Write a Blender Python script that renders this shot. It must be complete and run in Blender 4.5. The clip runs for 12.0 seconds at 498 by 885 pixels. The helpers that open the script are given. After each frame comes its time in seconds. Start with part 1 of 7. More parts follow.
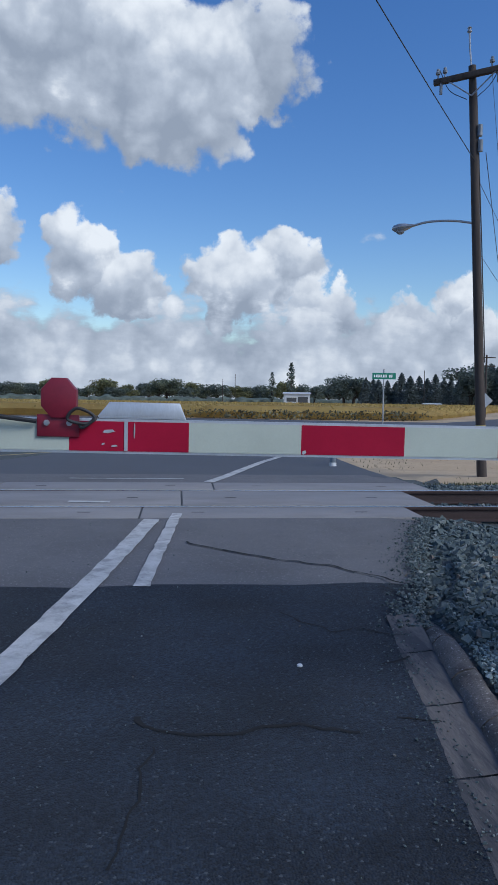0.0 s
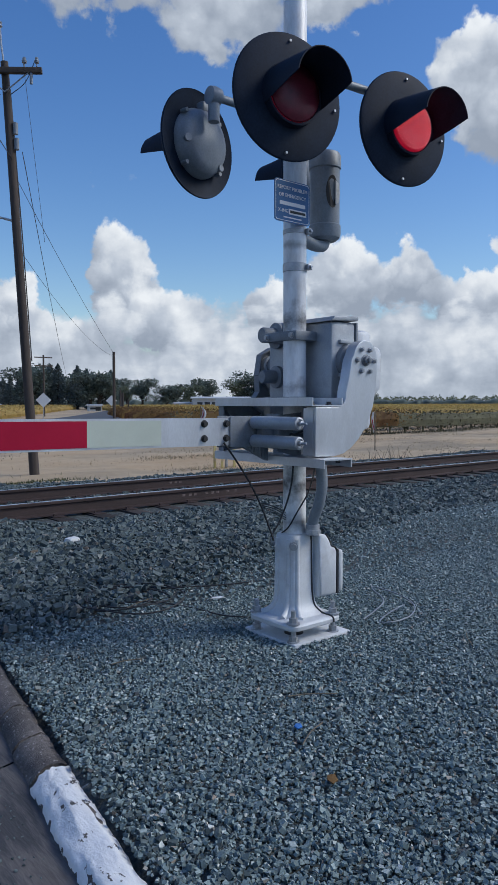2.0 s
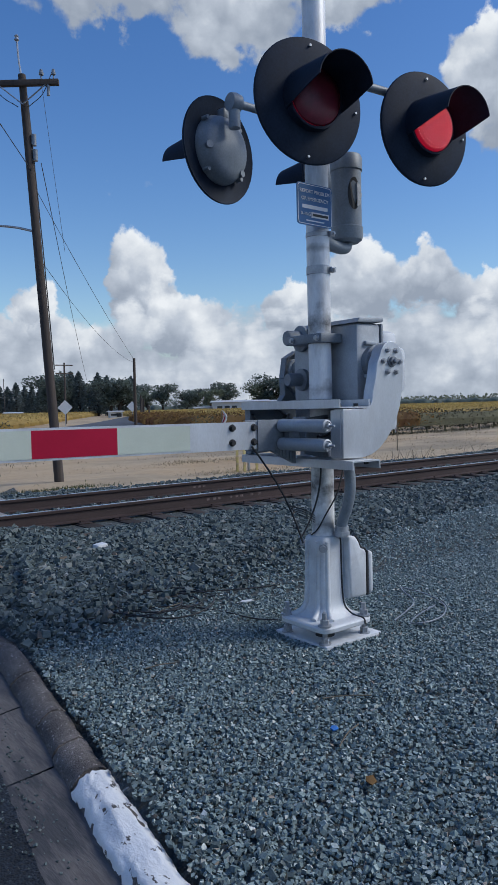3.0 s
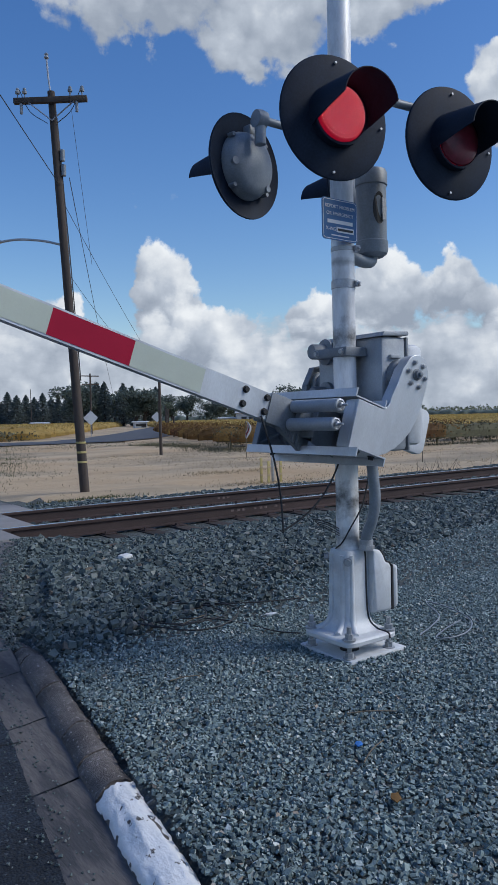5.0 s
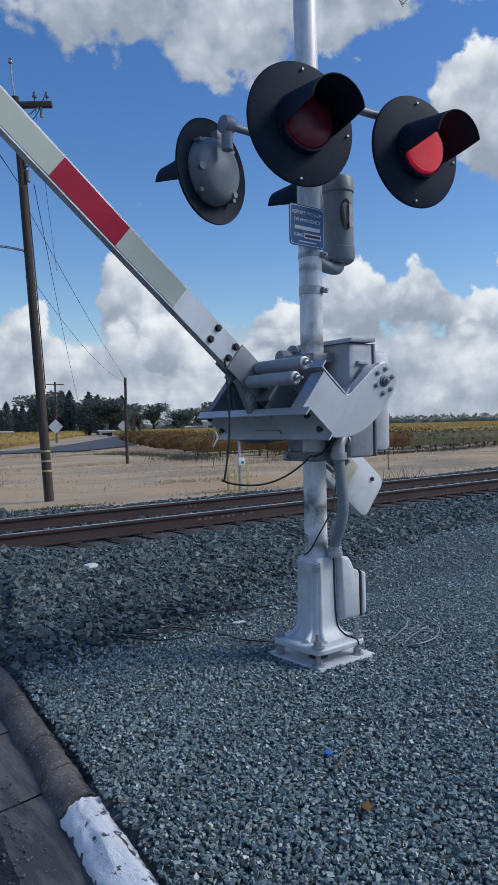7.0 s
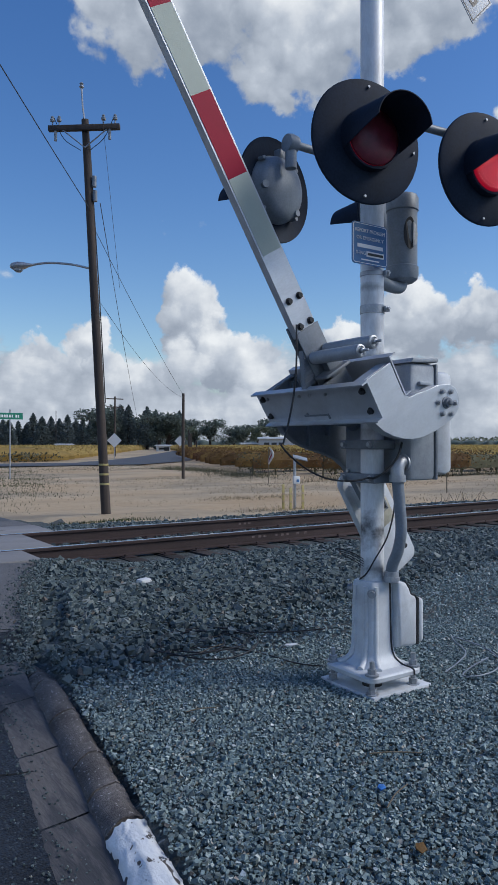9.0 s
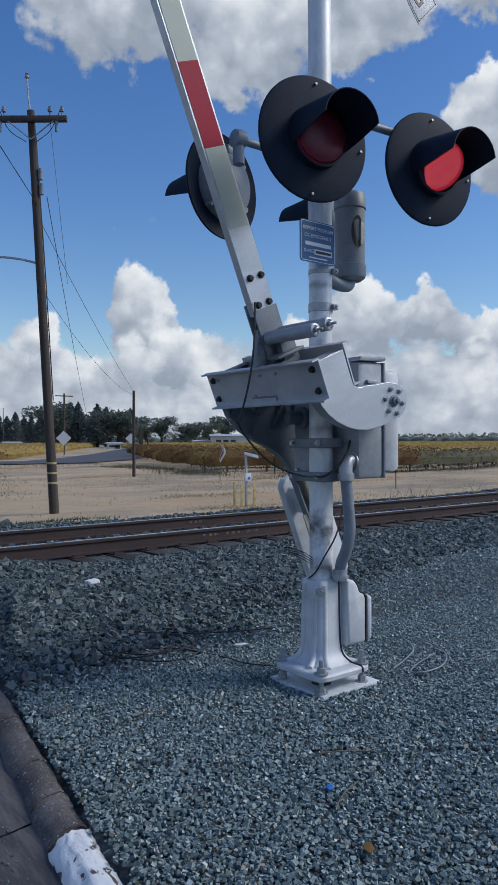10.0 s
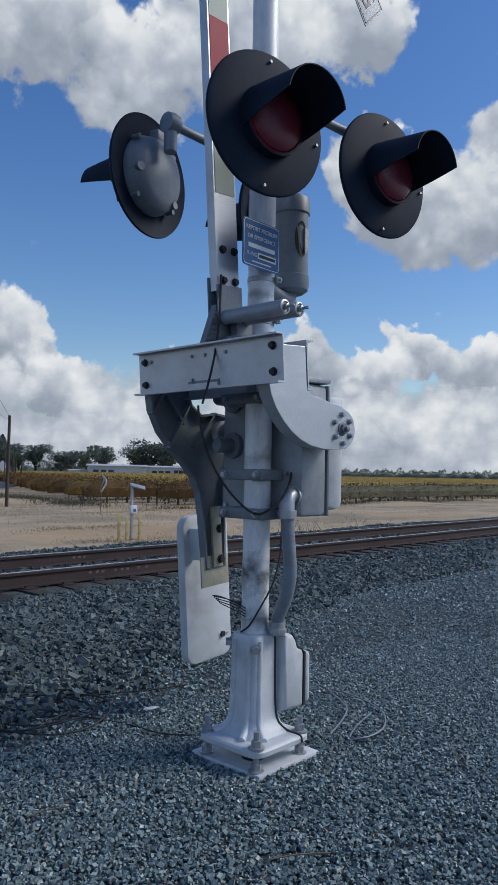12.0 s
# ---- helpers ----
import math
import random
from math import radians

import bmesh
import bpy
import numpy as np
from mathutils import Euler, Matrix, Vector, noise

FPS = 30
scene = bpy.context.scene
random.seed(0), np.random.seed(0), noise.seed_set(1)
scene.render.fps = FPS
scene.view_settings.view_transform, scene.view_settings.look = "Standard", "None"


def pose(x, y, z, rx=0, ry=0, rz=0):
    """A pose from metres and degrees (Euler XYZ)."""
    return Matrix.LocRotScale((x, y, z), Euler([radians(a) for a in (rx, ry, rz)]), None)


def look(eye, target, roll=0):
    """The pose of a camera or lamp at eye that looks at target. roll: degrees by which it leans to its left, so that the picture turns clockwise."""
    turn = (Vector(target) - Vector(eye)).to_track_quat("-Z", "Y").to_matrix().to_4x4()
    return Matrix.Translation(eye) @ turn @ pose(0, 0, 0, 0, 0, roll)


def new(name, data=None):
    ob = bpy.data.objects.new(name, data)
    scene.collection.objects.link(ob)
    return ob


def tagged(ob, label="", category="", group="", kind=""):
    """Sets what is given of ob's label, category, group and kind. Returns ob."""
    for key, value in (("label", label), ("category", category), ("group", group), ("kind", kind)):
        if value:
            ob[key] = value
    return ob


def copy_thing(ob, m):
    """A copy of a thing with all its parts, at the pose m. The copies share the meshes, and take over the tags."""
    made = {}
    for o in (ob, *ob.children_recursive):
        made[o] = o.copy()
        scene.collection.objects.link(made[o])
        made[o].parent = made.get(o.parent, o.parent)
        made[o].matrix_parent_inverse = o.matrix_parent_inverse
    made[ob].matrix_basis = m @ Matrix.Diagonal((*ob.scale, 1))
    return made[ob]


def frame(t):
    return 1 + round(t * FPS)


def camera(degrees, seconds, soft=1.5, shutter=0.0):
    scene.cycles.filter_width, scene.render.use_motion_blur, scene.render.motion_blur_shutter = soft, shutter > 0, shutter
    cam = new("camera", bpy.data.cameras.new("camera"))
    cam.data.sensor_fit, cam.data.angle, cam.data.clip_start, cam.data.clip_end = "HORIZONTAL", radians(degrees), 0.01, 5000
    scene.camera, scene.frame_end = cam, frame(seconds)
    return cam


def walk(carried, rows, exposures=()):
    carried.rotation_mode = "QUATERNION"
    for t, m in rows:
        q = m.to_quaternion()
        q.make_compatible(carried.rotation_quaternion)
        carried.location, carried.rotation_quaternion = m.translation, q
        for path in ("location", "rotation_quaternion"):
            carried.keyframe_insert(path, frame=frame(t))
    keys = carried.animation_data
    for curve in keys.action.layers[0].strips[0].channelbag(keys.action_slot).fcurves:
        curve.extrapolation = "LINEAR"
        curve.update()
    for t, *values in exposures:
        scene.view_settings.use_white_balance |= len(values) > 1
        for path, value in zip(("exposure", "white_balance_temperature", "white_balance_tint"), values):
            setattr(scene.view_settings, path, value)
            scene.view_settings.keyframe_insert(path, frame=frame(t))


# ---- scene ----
cam = camera(38.1, 12.0)
PATH = [
    (0, (-2.773, -8.414, 1.241), (-2.581, -6.427, 1.126), 0.8),
    (0.1, (-2.765, -8.408, 1.206), (-2.397, -6.445, 1.101), 1.4),
    (0.5, (-2.725, -8.487, 1.216), (-1.987, -6.629, 1.136), -0.6),
    (0.7, (-2.67, -8.485, 1.189), (-1.738, -6.716, 1.125), -0.7),
    (1, (-2.602, -8.502, 1.212), (-1.483, -6.846, 1.125), -0.2),
    (1.5, (-2.534, -8.502, 1.212), (-1.284, -6.944, 1.109), 1.0),
    (2, (-2.562, -8.508, 1.215), (-1.298, -6.962, 1.107), -0.1),
    (2.5, (-2.589, -8.502, 1.216), (-1.343, -6.941, 1.105), -1.1),
    (3, (-2.599, -8.498, 1.219), (-1.379, -6.916, 1.12), -1.4),
    (3.5, (-2.605, -8.499, 1.223), (-1.408, -6.899, 1.138), -1.3),
    (5.3, (-2.611, -8.509, 1.233), (-1.444, -6.887, 1.166), -1.3),
    (5.5, (-2.61, -8.508, 1.224), (-1.428, -6.896, 1.161), -1.3),
    (6, (-2.611, -8.496, 1.225), (-1.392, -6.912, 1.161), -1.3),
    (6.5, (-2.61, -8.49, 1.224), (-1.365, -6.925, 1.167), -1.2),
    (6.7, (-2.597, -8.485, 1.219), (-1.348, -6.923, 1.167), -1.3),
    (8.5, (-2.596, -8.476, 1.235), (-1.461, -6.83, 1.232), -0.5),
    (9, (-2.576, -8.446, 1.228), (-1.458, -6.788, 1.232), 0.0),
    (9.5, (-2.546, -8.445, 1.23), (-1.391, -6.812, 1.232), 0.2),
    (10, (-2.54, -8.426, 1.236), (-1.314, -6.846, 1.232), -0.2),
    (10.5, (-2.609, -8.33, 1.231), (-1.304, -6.814, 1.226), -0.4),
    (11, (-2.61, -8.228, 1.222), (-1.243, -6.768, 1.23), -0.0),
    (11.5, (-2.448, -8.083, 1.242), (-1.035, -6.668, 1.277), 0.5),
    (12, (-2.377, -7.881, 1.228), (-0.906, -6.528, 1.315), 1.1),
]
walk(cam, [(t, look(eye, target, roll)) for t, eye, target, roll in PATH], exposures=[(0.0, 0.12, 6020, 9), (1.0, 0.15, 6240, 9), (6.0, 0.15, 6330, 9), (10.0, 0.11, 6370, 9), (12.0, 0.04, 6450, 9)])

# ---- world and sun ----
SUN_AZ, SUN_EL = 129.0, 40.0      # azimuth clockwise from +y, elevation


def make_world():
    w = bpy.data.worlds.new("sky")
    scene.world = w
    w.use_nodes = True
    nt = w.node_tree
    nt.nodes.clear()
    L = nt.links.new

    def N(kind, **kw):
        n = nt.nodes.new(kind)
        for k, v in kw.items():
            if k == "op":
                n.operation = v
            elif k == "inp":
                for a, b in v.items():
                    n.inputs[a].default_value = b
        return n

    def math_(op, a, b=None, clamp=False):
        n = nt.nodes.new("ShaderNodeMath")
        n.operation, n.use_clamp = op, clamp
        for i, v in enumerate((a, b)):
            if v is None:
                continue
            if isinstance(v, (int, float)):
                n.inputs[i].default_value = v
            else:
                L(v, n.inputs[i])
        return n.outputs[0]

    def smooth(v, lo, hi, a=0.0, b=1.0):
        n = nt.nodes.new("ShaderNodeMapRange")
        n.interpolation_type = "SMOOTHSTEP"
        n.inputs["From Min"].default_value, n.inputs["From Max"].default_value = lo, hi
        n.inputs["To Min"].default_value, n.inputs["To Max"].default_value = a, b
        L(v, n.inputs["Value"])
        return n.outputs[0]

    out = N("ShaderNodeOutputWorld")
    sky = N("ShaderNodeTexSky")
    sky.sky_type, sky.sun_disc = "NISHITA", False
    sky.sun_elevation, sky.sun_rotation = radians(SUN_EL), radians(SUN_AZ)
    sky.air_density, sky.dust_density, sky.ozone_density = 1.15, 0.5, 2.4
    co = N("ShaderNodeTexCoord")
    sep = N("ShaderNodeSeparateXYZ")
    L(co.outputs["Generated"], sep.inputs[0])
    az = math_("ARCTAN2", sep.outputs["X"], sep.outputs["Y"])
    el = math_("ARCSINE", sep.outputs["Z"])

    # cloud bank: lumps at azimuth, elevation, half width, half height, all in degrees
    lumps = [(-9, 26.5, 10, 7.5), (-1, 23.2, 6.6, 6.0), (5, 25, 5.2, 4.4), (-24, 24, 9, 8), (-16, 12, 4, 3),
             (-7.6, 10.6, 2.9, 3.4), (-4.0, 8.6, 2.8, 2.8), (3.6, 9.0, 3.8, 3.6), (7.8, 10.2, 3.2, 3.0), (11.2, 6.4, 3.2, 3.2),
             (18.2, 5.6, 2.8, 2.6), (21.3, 6.6, 2.2, 3.0), (24.5, 4.8, 3.2, 2.6), (29.5, 9.6, 2.8, 4.0), (32.8, 6.4, 3.6, 3.0), (41, 7.6, 2.8, 2.4),
             (46.8, 9.2, 3.4, 3.2), (52, 9.2, 3.4, 2.7), (56.5, 7.6, 3.4, 2.8), (60.8, 9.6, 3.0, 2.2), (66, 8, 4.4, 2.8),
             (29, 31, 9, 4.2), (38, 28.8, 6, 4.0), (46, 31.5, 7.5, 4.6), (57, 22.6, 4.2, 3.4), (62.5, 19.6, 7, 4.0), (71, 24, 7, 4.6), (56, 32.5, 4.5, 3.4),
             (-30, 8, 9, 5), (-42, 16, 9, 6), (85, 12, 10, 5), (105, 28, 14, 8), (140, 16, 12, 6), (175, 30, 15, 9), (-150, 18, 14, 7), (-115, 26, 15, 9), (-80, 14, 12, 6)]
    field = None
    shade = None
    # warped angles give the lumps their cauliflower edge
    warp = N("ShaderNodeTexNoise", inp={"Scale": 17.0, "Detail": 6.0, "Roughness": 0.55})
    L(co.outputs["Generated"], warp.inputs["Vector"])
    wsep = N("ShaderNodeSeparateColor")
    L(warp.outputs["Color"], wsep.inputs[0])
    wa = math_("MULTIPLY", math_("SUBTRACT", wsep.outputs[0], 0.5), 0.105)
    we = math_("MULTIPLY", math_("SUBTRACT", wsep.outputs[1], 0.5), 0.105)
    azw, elw = math_("ADD", az, wa), math_("ADD", el, we)
    for a, e, hw, hh in lumps:
        da = math_("DIVIDE", math_("SUBTRACT", azw, radians(a)), radians(hw))
        de = math_("DIVIDE", math_("SUBTRACT", elw, radians(e)), radians(hh))
        r = math_("ADD", math_("MULTIPLY", da, da), math_("MULTIPLY", de, de))
        d = math_("SUBTRACT", 1.0, r)
        field = d if field is None else math_("SMOOTH_MAX", field, d)
        if field is not d:
            field.node.inputs[2].default_value = 0.22
        up = math_("ADD", math_("MULTIPLY", de, 0.75), math_("MULTIPLY", da, 0.18))
        lit = math_("SUBTRACT", up, math_("MULTIPLY", math_("MINIMUM", d, 0.0), -1.2))
        shade = lit if shade is None else math_("MAXIMUM", shade, lit)
    fine = N("ShaderNodeTexNoise", inp={"Scale": 48.0, "Detail": 8.0, "Roughness": 0.62})
    L(co.outputs["Generated"], fine.inputs["Vector"])
    wisp = math_("MULTIPLY", math_("SUBTRACT", fine.outputs[0], 0.5), 0.5)
    puff = None
    for scale_, amt in ((19.0, 0.70), (46.0, 0.34)):
        vo = N("ShaderNodeTexVoronoi", inp={"Scale": scale_})
        vo.feature = "SMOOTH_F1"
        vo.inputs["Smoothness"].default_value = 0.35
        wv = N("ShaderNodeVectorMath")
        wv.operation = "MULTIPLY_ADD"
        wv.inputs[1].default_value = (0.05, 0.05, 0.05)
        L(warp.outputs["Color"], wv.inputs[0])
        L(co.outputs["Generated"], wv.inputs[2])
        L(wv.outputs[0], vo.inputs["Vector"])
        q = math_("MULTIPLY", math_("SUBTRACT", 0.42, vo.outputs["Distance"]), amt)
        puff = q if puff is None else math_("ADD", puff, q)
    cover = smooth(math_("ADD", math_("ADD", field, wisp), puff), -0.18, 0.20)
    # low bank of stratus over the horizon
    band = N("ShaderNodeTexNoise", inp={"Scale": 5.0, "Detail": 7.0, "Roughness": 0.6})
    sc = N("ShaderNodeVectorMath")
    sc.operation = "MULTIPLY"
    sc.inputs[1].default_value = (1.6, 1.6, 4.0)
    L(co.outputs["Generated"], sc.inputs[0])
    L(sc.outputs[0], band.inputs["Vector"])
    low = math_("ADD", smooth(el, radians(3.0), radians(11.0), 1.15, -0.15), math_("MULTIPLY", math_("SUBTRACT", band.outputs[0], 0.5), 1.9))
    low = smooth(math_("ADD", low, math_("MULTIPLY", puff, 0.9)), 0.22, 0.66)
    cover = math_("MAXIMUM", cover, low)
    shade = math_("MAXIMUM", shade, math_("ADD", math_("SUBTRACT", math_("MULTIPLY", low, 0.5), 0.45), math_("MULTIPLY", math_("SUBTRACT", band.outputs[0], 0.42), 1.35)))
    big = N("ShaderNodeTexNoise", inp={"Scale": 9.0, "Detail": 7.0, "Roughness": 0.6})
    L(co.outputs["Generated"], big.inputs["Vector"])
    body = math_("ADD", math_("ADD", math_("MULTIPLY", shade, 0.72), math_("MULTIPLY", puff, 0.95)), math_("ADD", math_("MULTIPLY", math_("SUBTRACT", big.outputs[0], 0.5), 1.1), math_("MULTIPLY", math_("SUBTRACT", fine.outputs[0], 0.5), 0.28)))
    ramp = N("ShaderNodeValToRGB")
    els = ramp.color_ramp.elements
    els[0].position, els[0].color = 0.10, (0.330, 0.378, 0.460, 1)
    els[1].position, els[1].color = 0.88, (0.90, 0.92, 0.94, 1)
    mid = ramp.color_ramp.elements.new(0.45)
    mid.color = (0.53, 0.58, 0.66, 1)
    L(smooth(body, -0.80, 1.0), ramp.inputs[0])
    sky_bg = N("ShaderNodeBackground", inp={"Strength": 0.118})
    hsv = N("ShaderNodeHueSaturation", inp={"Hue": 0.512, "Saturation": 1.30})
    L(sky.outputs[0], hsv.inputs["Color"])
    L(hsv.outputs[0], sky_bg.inputs[0])
    cl_bg = N("ShaderNodeBackground", inp={"Strength": 0.86})
    L(ramp.outputs[0], cl_bg.inputs[0])
    mix = N("ShaderNodeMixShader")
    L(cover, mix.inputs[0])
    L(sky_bg.outputs[0], mix.inputs[1])
    L(cl_bg.outputs[0], mix.inputs[2])
    L(mix.outputs[0], out.inputs[0])


make_world()
sun_data = bpy.data.lights.new("sun", "SUN")
sun_data.energy, sun_data.angle, sun_data.color = 2.0, radians(24), (1.0, 0.95, 0.87)
sun = new("sun", sun_data)
sun.matrix_world = look((0, 0, 30), (-30 * math.sin(radians(SUN_AZ)), -30 * math.cos(radians(SUN_AZ)), 30 - 30 * math.tan(radians(SUN_EL))))


# ---- materials ----
def mat(name, color, rough=0.6, metal=0.0, var=0.25, scale=8.0, fine=60.0, bump=0.0, tint=None, spec=0.5, island=0.0, obj_rand=0.0, stain=None, stain_scale=1.3, stain_amt=0.5, stain_edge=(0.48, 0.66), stretch=(1, 1, 1), grit=0.0, grit_scale=110.0, grit_color=(0.2, 0.2, 0.2)):
    """Base colour varied at two scales, with fine relief; stain is a second colour that comes in patches."""
    m = bpy.data.materials.new(name)
    m.use_nodes = True
    nt = m.node_tree
    b = nt.nodes["Principled BSDF"]
    L = nt.links.new
    co = nt.nodes.new("ShaderNodeTexCoord")
    mp = nt.nodes.new("ShaderNodeMapping")
    mp.inputs["Scale"].default_value = stretch
    L(co.outputs["Object"], mp.inputs[0])

    def noise_(s, detail=5.0, rough_=0.6):
        n = nt.nodes.new("ShaderNodeTexNoise")
        n.inputs["Scale"].default_value, n.inputs["Detail"].default_value, n.inputs["Roughness"].default_value = s, detail, rough_
        L(mp.outputs[0], n.inputs["Vector"])
        return n.outputs[0]

    def mixc(f, a, c, blend="MIX"):
        n = nt.nodes.new("ShaderNodeMix")
        n.data_type, n.blend_type = "RGBA", blend
        for sock, v in ((n.inputs[0], f), (n.inputs[6], a), (n.inputs[7], c)):
            if isinstance(v, (int, float)):
                sock.default_value = v
            elif isinstance(v, tuple):
                sock.default_value = (*v[:3], 1)
            else:
                L(v, sock)
        return n.outputs[2]

    def ramp_(v, lo, hi):
        n = nt.nodes.new("ShaderNodeMapRange")
        n.inputs["From Min"].default_value, n.inputs["From Max"].default_value = lo, hi
        L(v, n.inputs["Value"])
        return n.outputs[0]

    big, small = noise_(scale), noise_(fine)
    dark = tuple(c * (1 - var) for c in color)
    light = tuple(min(1, c * (1 + var)) for c in (tint or color))
    col = mixc(ramp_(big, 0.32, 0.68), dark, light)
    col = mixc(ramp_(small, 0.35, 0.65), mixc(0.5 * min(1, var * 1.6), col, (0, 0, 0), "MIX"), col)
    if stain:
        st = noise_(stain_scale, 7.0, 0.65)
        f = nt.nodes.new("ShaderNodeMath")
        f.operation = "MULTIPLY"
        f.inputs[1].default_value = stain_amt
        L(ramp_(st, *stain_edge), f.inputs[0])
        col = mixc(f.outputs[0], col, stain)
    chips = None
    if grit:
        # stones of the aggregate: cells with a tone of their own, a few of them pale
        vo = nt.nodes.new("ShaderNodeTexVoronoi")
        vo.inputs["Scale"].default_value = grit_scale
        L(mp.outputs[0], vo.inputs["Vector"])
        sp = nt.nodes.new("ShaderNodeSeparateColor")
        L(vo.outputs["Color"], sp.inputs[0])
        col = mixc(grit, col, mixc(sp.outputs[0], (0, 0, 0), col, "MIX"))
        col = mixc(ramp_(sp.outputs[1], 0.97, 0.985), col, grit_color)
        chips = vo.outputs["Distance"]
    if island or obj_rand:
        src = nt.nodes.new("ShaderNodeNewGeometry" if island else "ShaderNodeObjectInfo").outputs["Random Per Island" if island else "Random"]
        hsv = nt.nodes.new("ShaderNodeHueSaturation")
        amt = island or obj_rand
        mr = nt.nodes.new("ShaderNodeMapRange")
        mr.inputs["To Min"].default_value, mr.inputs["To Max"].default_value = 1 - amt, 1 + amt
        L(src, mr.inputs["Value"])
        L(mr.outputs[0], hsv.inputs["Value"])
        L(col, hsv.inputs["Color"])
        col = hsv.outputs[0]
    L(col, b.inputs["Base Color"])
    r = nt.nodes.new("ShaderNodeMapRange")
    r.inputs["To Min"].default_value, r.inputs["To Max"].default_value = max(0.02, rough - 0.1), min(1, rough + 0.1)
    L(big, r.inputs["Value"])
    L(r.outputs[0], b.inputs["Roughness"])
    b.inputs["Metallic"].default_value = metal
    b.inputs["Specular IOR Level"].default_value = spec
    if bump:
        bp = nt.nodes.new("ShaderNodeBump")
        bp.inputs["Strength"].default_value, bp.inputs["Distance"].default_value = 0.6, bump
        if chips is None:
            L(small, bp.inputs["Height"])
        else:
            hm = nt.nodes.new("ShaderNodeMath")
            hm.operation = "SUBTRACT"
            L(small, hm.inputs[0])
            L(chips, hm.inputs[1])
            L(hm.outputs[0], bp.inputs["Height"])
        L(bp.outputs[0], b.inputs["Normal"])
    return m


def glow(name, color, strength):
    m = bpy.data.materials.new(name)
    m.use_nodes = True
    b = m.node_tree.nodes["Principled BSDF"]
    b.inputs["Base Color"].default_value = (*color, 1)
    b.inputs["Emission Color"].default_value = (*color, 1)
    b.inputs["Emission Strength"].default_value = strength
    return m


ALU = mat("brushed_aluminium", (0.58, 0.61, 0.65), 0.42, 0.55, 0.10, 5, 160, 0.0004, stain=(0.30, 0.30, 0.31), stain_scale=3.5, stain_amt=0.35, stretch=(1, 1, 0.35))
POLE = mat("weathered_aluminium_pole", (0.80, 0.82, 0.84), 0.5, 0.12, 0.10, 9, 120, 0.0006, stain=(0.22, 0.21, 0.20), stain_scale=6.5, stain_amt=0.45, stretch=(1, 1, 0.3))
CAST = mat("painted_cast_aluminium", (0.61, 0.64, 0.67), 0.6, 0.12, 0.10, 6, 140, 0.0006, stain=(0.30, 0.29, 0.29), stain_scale=5, stain_amt=0.4)
GREYBOX = mat("grey_painted_case", (0.36, 0.395, 0.435), 0.5, 0.25, 0.14, 4, 120, 0.0006, stain=(0.12, 0.13, 0.15), stain_scale=3, stain_amt=0.5)
DARKCAST = mat("dark_grey_casting", (0.205, 0.23, 0.26), 0.55, 0.2, 0.2, 6, 120, 0.0008)
GALV = mat("galvanised_steel", (0.42, 0.44, 0.47), 0.45, 0.6, 0.18, 14, 120, 0.0004)
RUBBER = mat("black_rubber", (0.026, 0.027, 0.030), 0.6, 0.0, 0.25, 8, 120, 0.0003)
BLACKP = mat("black_painted_sheet", (0.016, 0.026, 0.047), 0.65, 0.0, 0.3, 5, 90, 0.0003, spec=0.14)
LAMPGREY = mat("grey_lamp_housing", (0.22, 0.255, 0.295), 0.5, 0.1, 0.2, 6, 100, 0.0004)
RED_SHEET = mat("red_retroreflective_sheet", (0.37, 0.009, 0.040), 0.5, 0.0, 0.10, 4, 220, 0.0002, spec=0.15)
WHITE_SHEET = mat("white_retroreflective_sheet", (0.50, 0.55, 0.48), 0.5, 0.0, 0.06, 4, 220, 0.0002, spec=0.15)
LENS_OFF = mat("unlit_red_lens", (0.20, 0.025, 0.048), 0.40, 0.0, 0.2, 30, 200)
LENS_ON = glow("lit_red_lens", (0.42, 0.002, 0.022), 0.42)
LED_ON = glow("lit_led", (1.0, 0.26, 0.32), 2.6)
BLUE_SIGN = mat("blue_sign_sheet", (0.030, 0.135, 0.33), 0.4, 0.0, 0.1, 8, 100)
SIGN_WHITE = mat("white_sign_ink", (0.78, 0.80, 0.82), 0.5, 0.0, 0.05)
SIGN_BLACK = mat("black_sign_ink", (0.02, 0.02, 0.022), 0.5, 0.0, 0.05)
GREEN_SIGN = mat("green_street_sign", (0.01, 0.20, 0.13), 0.4, 0.0, 0.08)
ASPHALT = mat("dark_asphalt", (0.030, 0.043, 0.063), 0.85, 0.0, 0.42, 1.2, 60, 0.010, spec=0.35, grit=0.6, grit_scale=110.0, grit_color=(0.065, 0.078, 0.092), stain=(0.040, 0.045, 0.052), stain_scale=0.7, stain_amt=0.35)
ASPHALT_OLD = mat("worn_grey_asphalt", (0.150, 0.150, 0.155), 0.85, 0.0, 0.16, 0.9, 70, 0.003, grit=0.25, grit_scale=120.0, grit_color=(0.26, 0.26, 0.26), stain=(0.10, 0.098, 0.098), stain_scale=0.55, stain_amt=0.6)
ASPHALT_FAR = mat("blue_grey_asphalt", (0.075, 0.082, 0.095), 0.85, 0.0, 0.12, 0.6, 40, 0.003)
LINE_WHITE = mat("worn_white_road_paint", (0.50, 0.51, 0.50), 0.7, 0.0, 0.18, 4, 70, 0.001, stain=(0.20, 0.20, 0.205), stain_scale=7, stain_amt=0.75)
LINE_YELLOW = mat("yellow_road_paint", (0.45, 0.33, 0.10), 0.7, 0.0, 0.1)
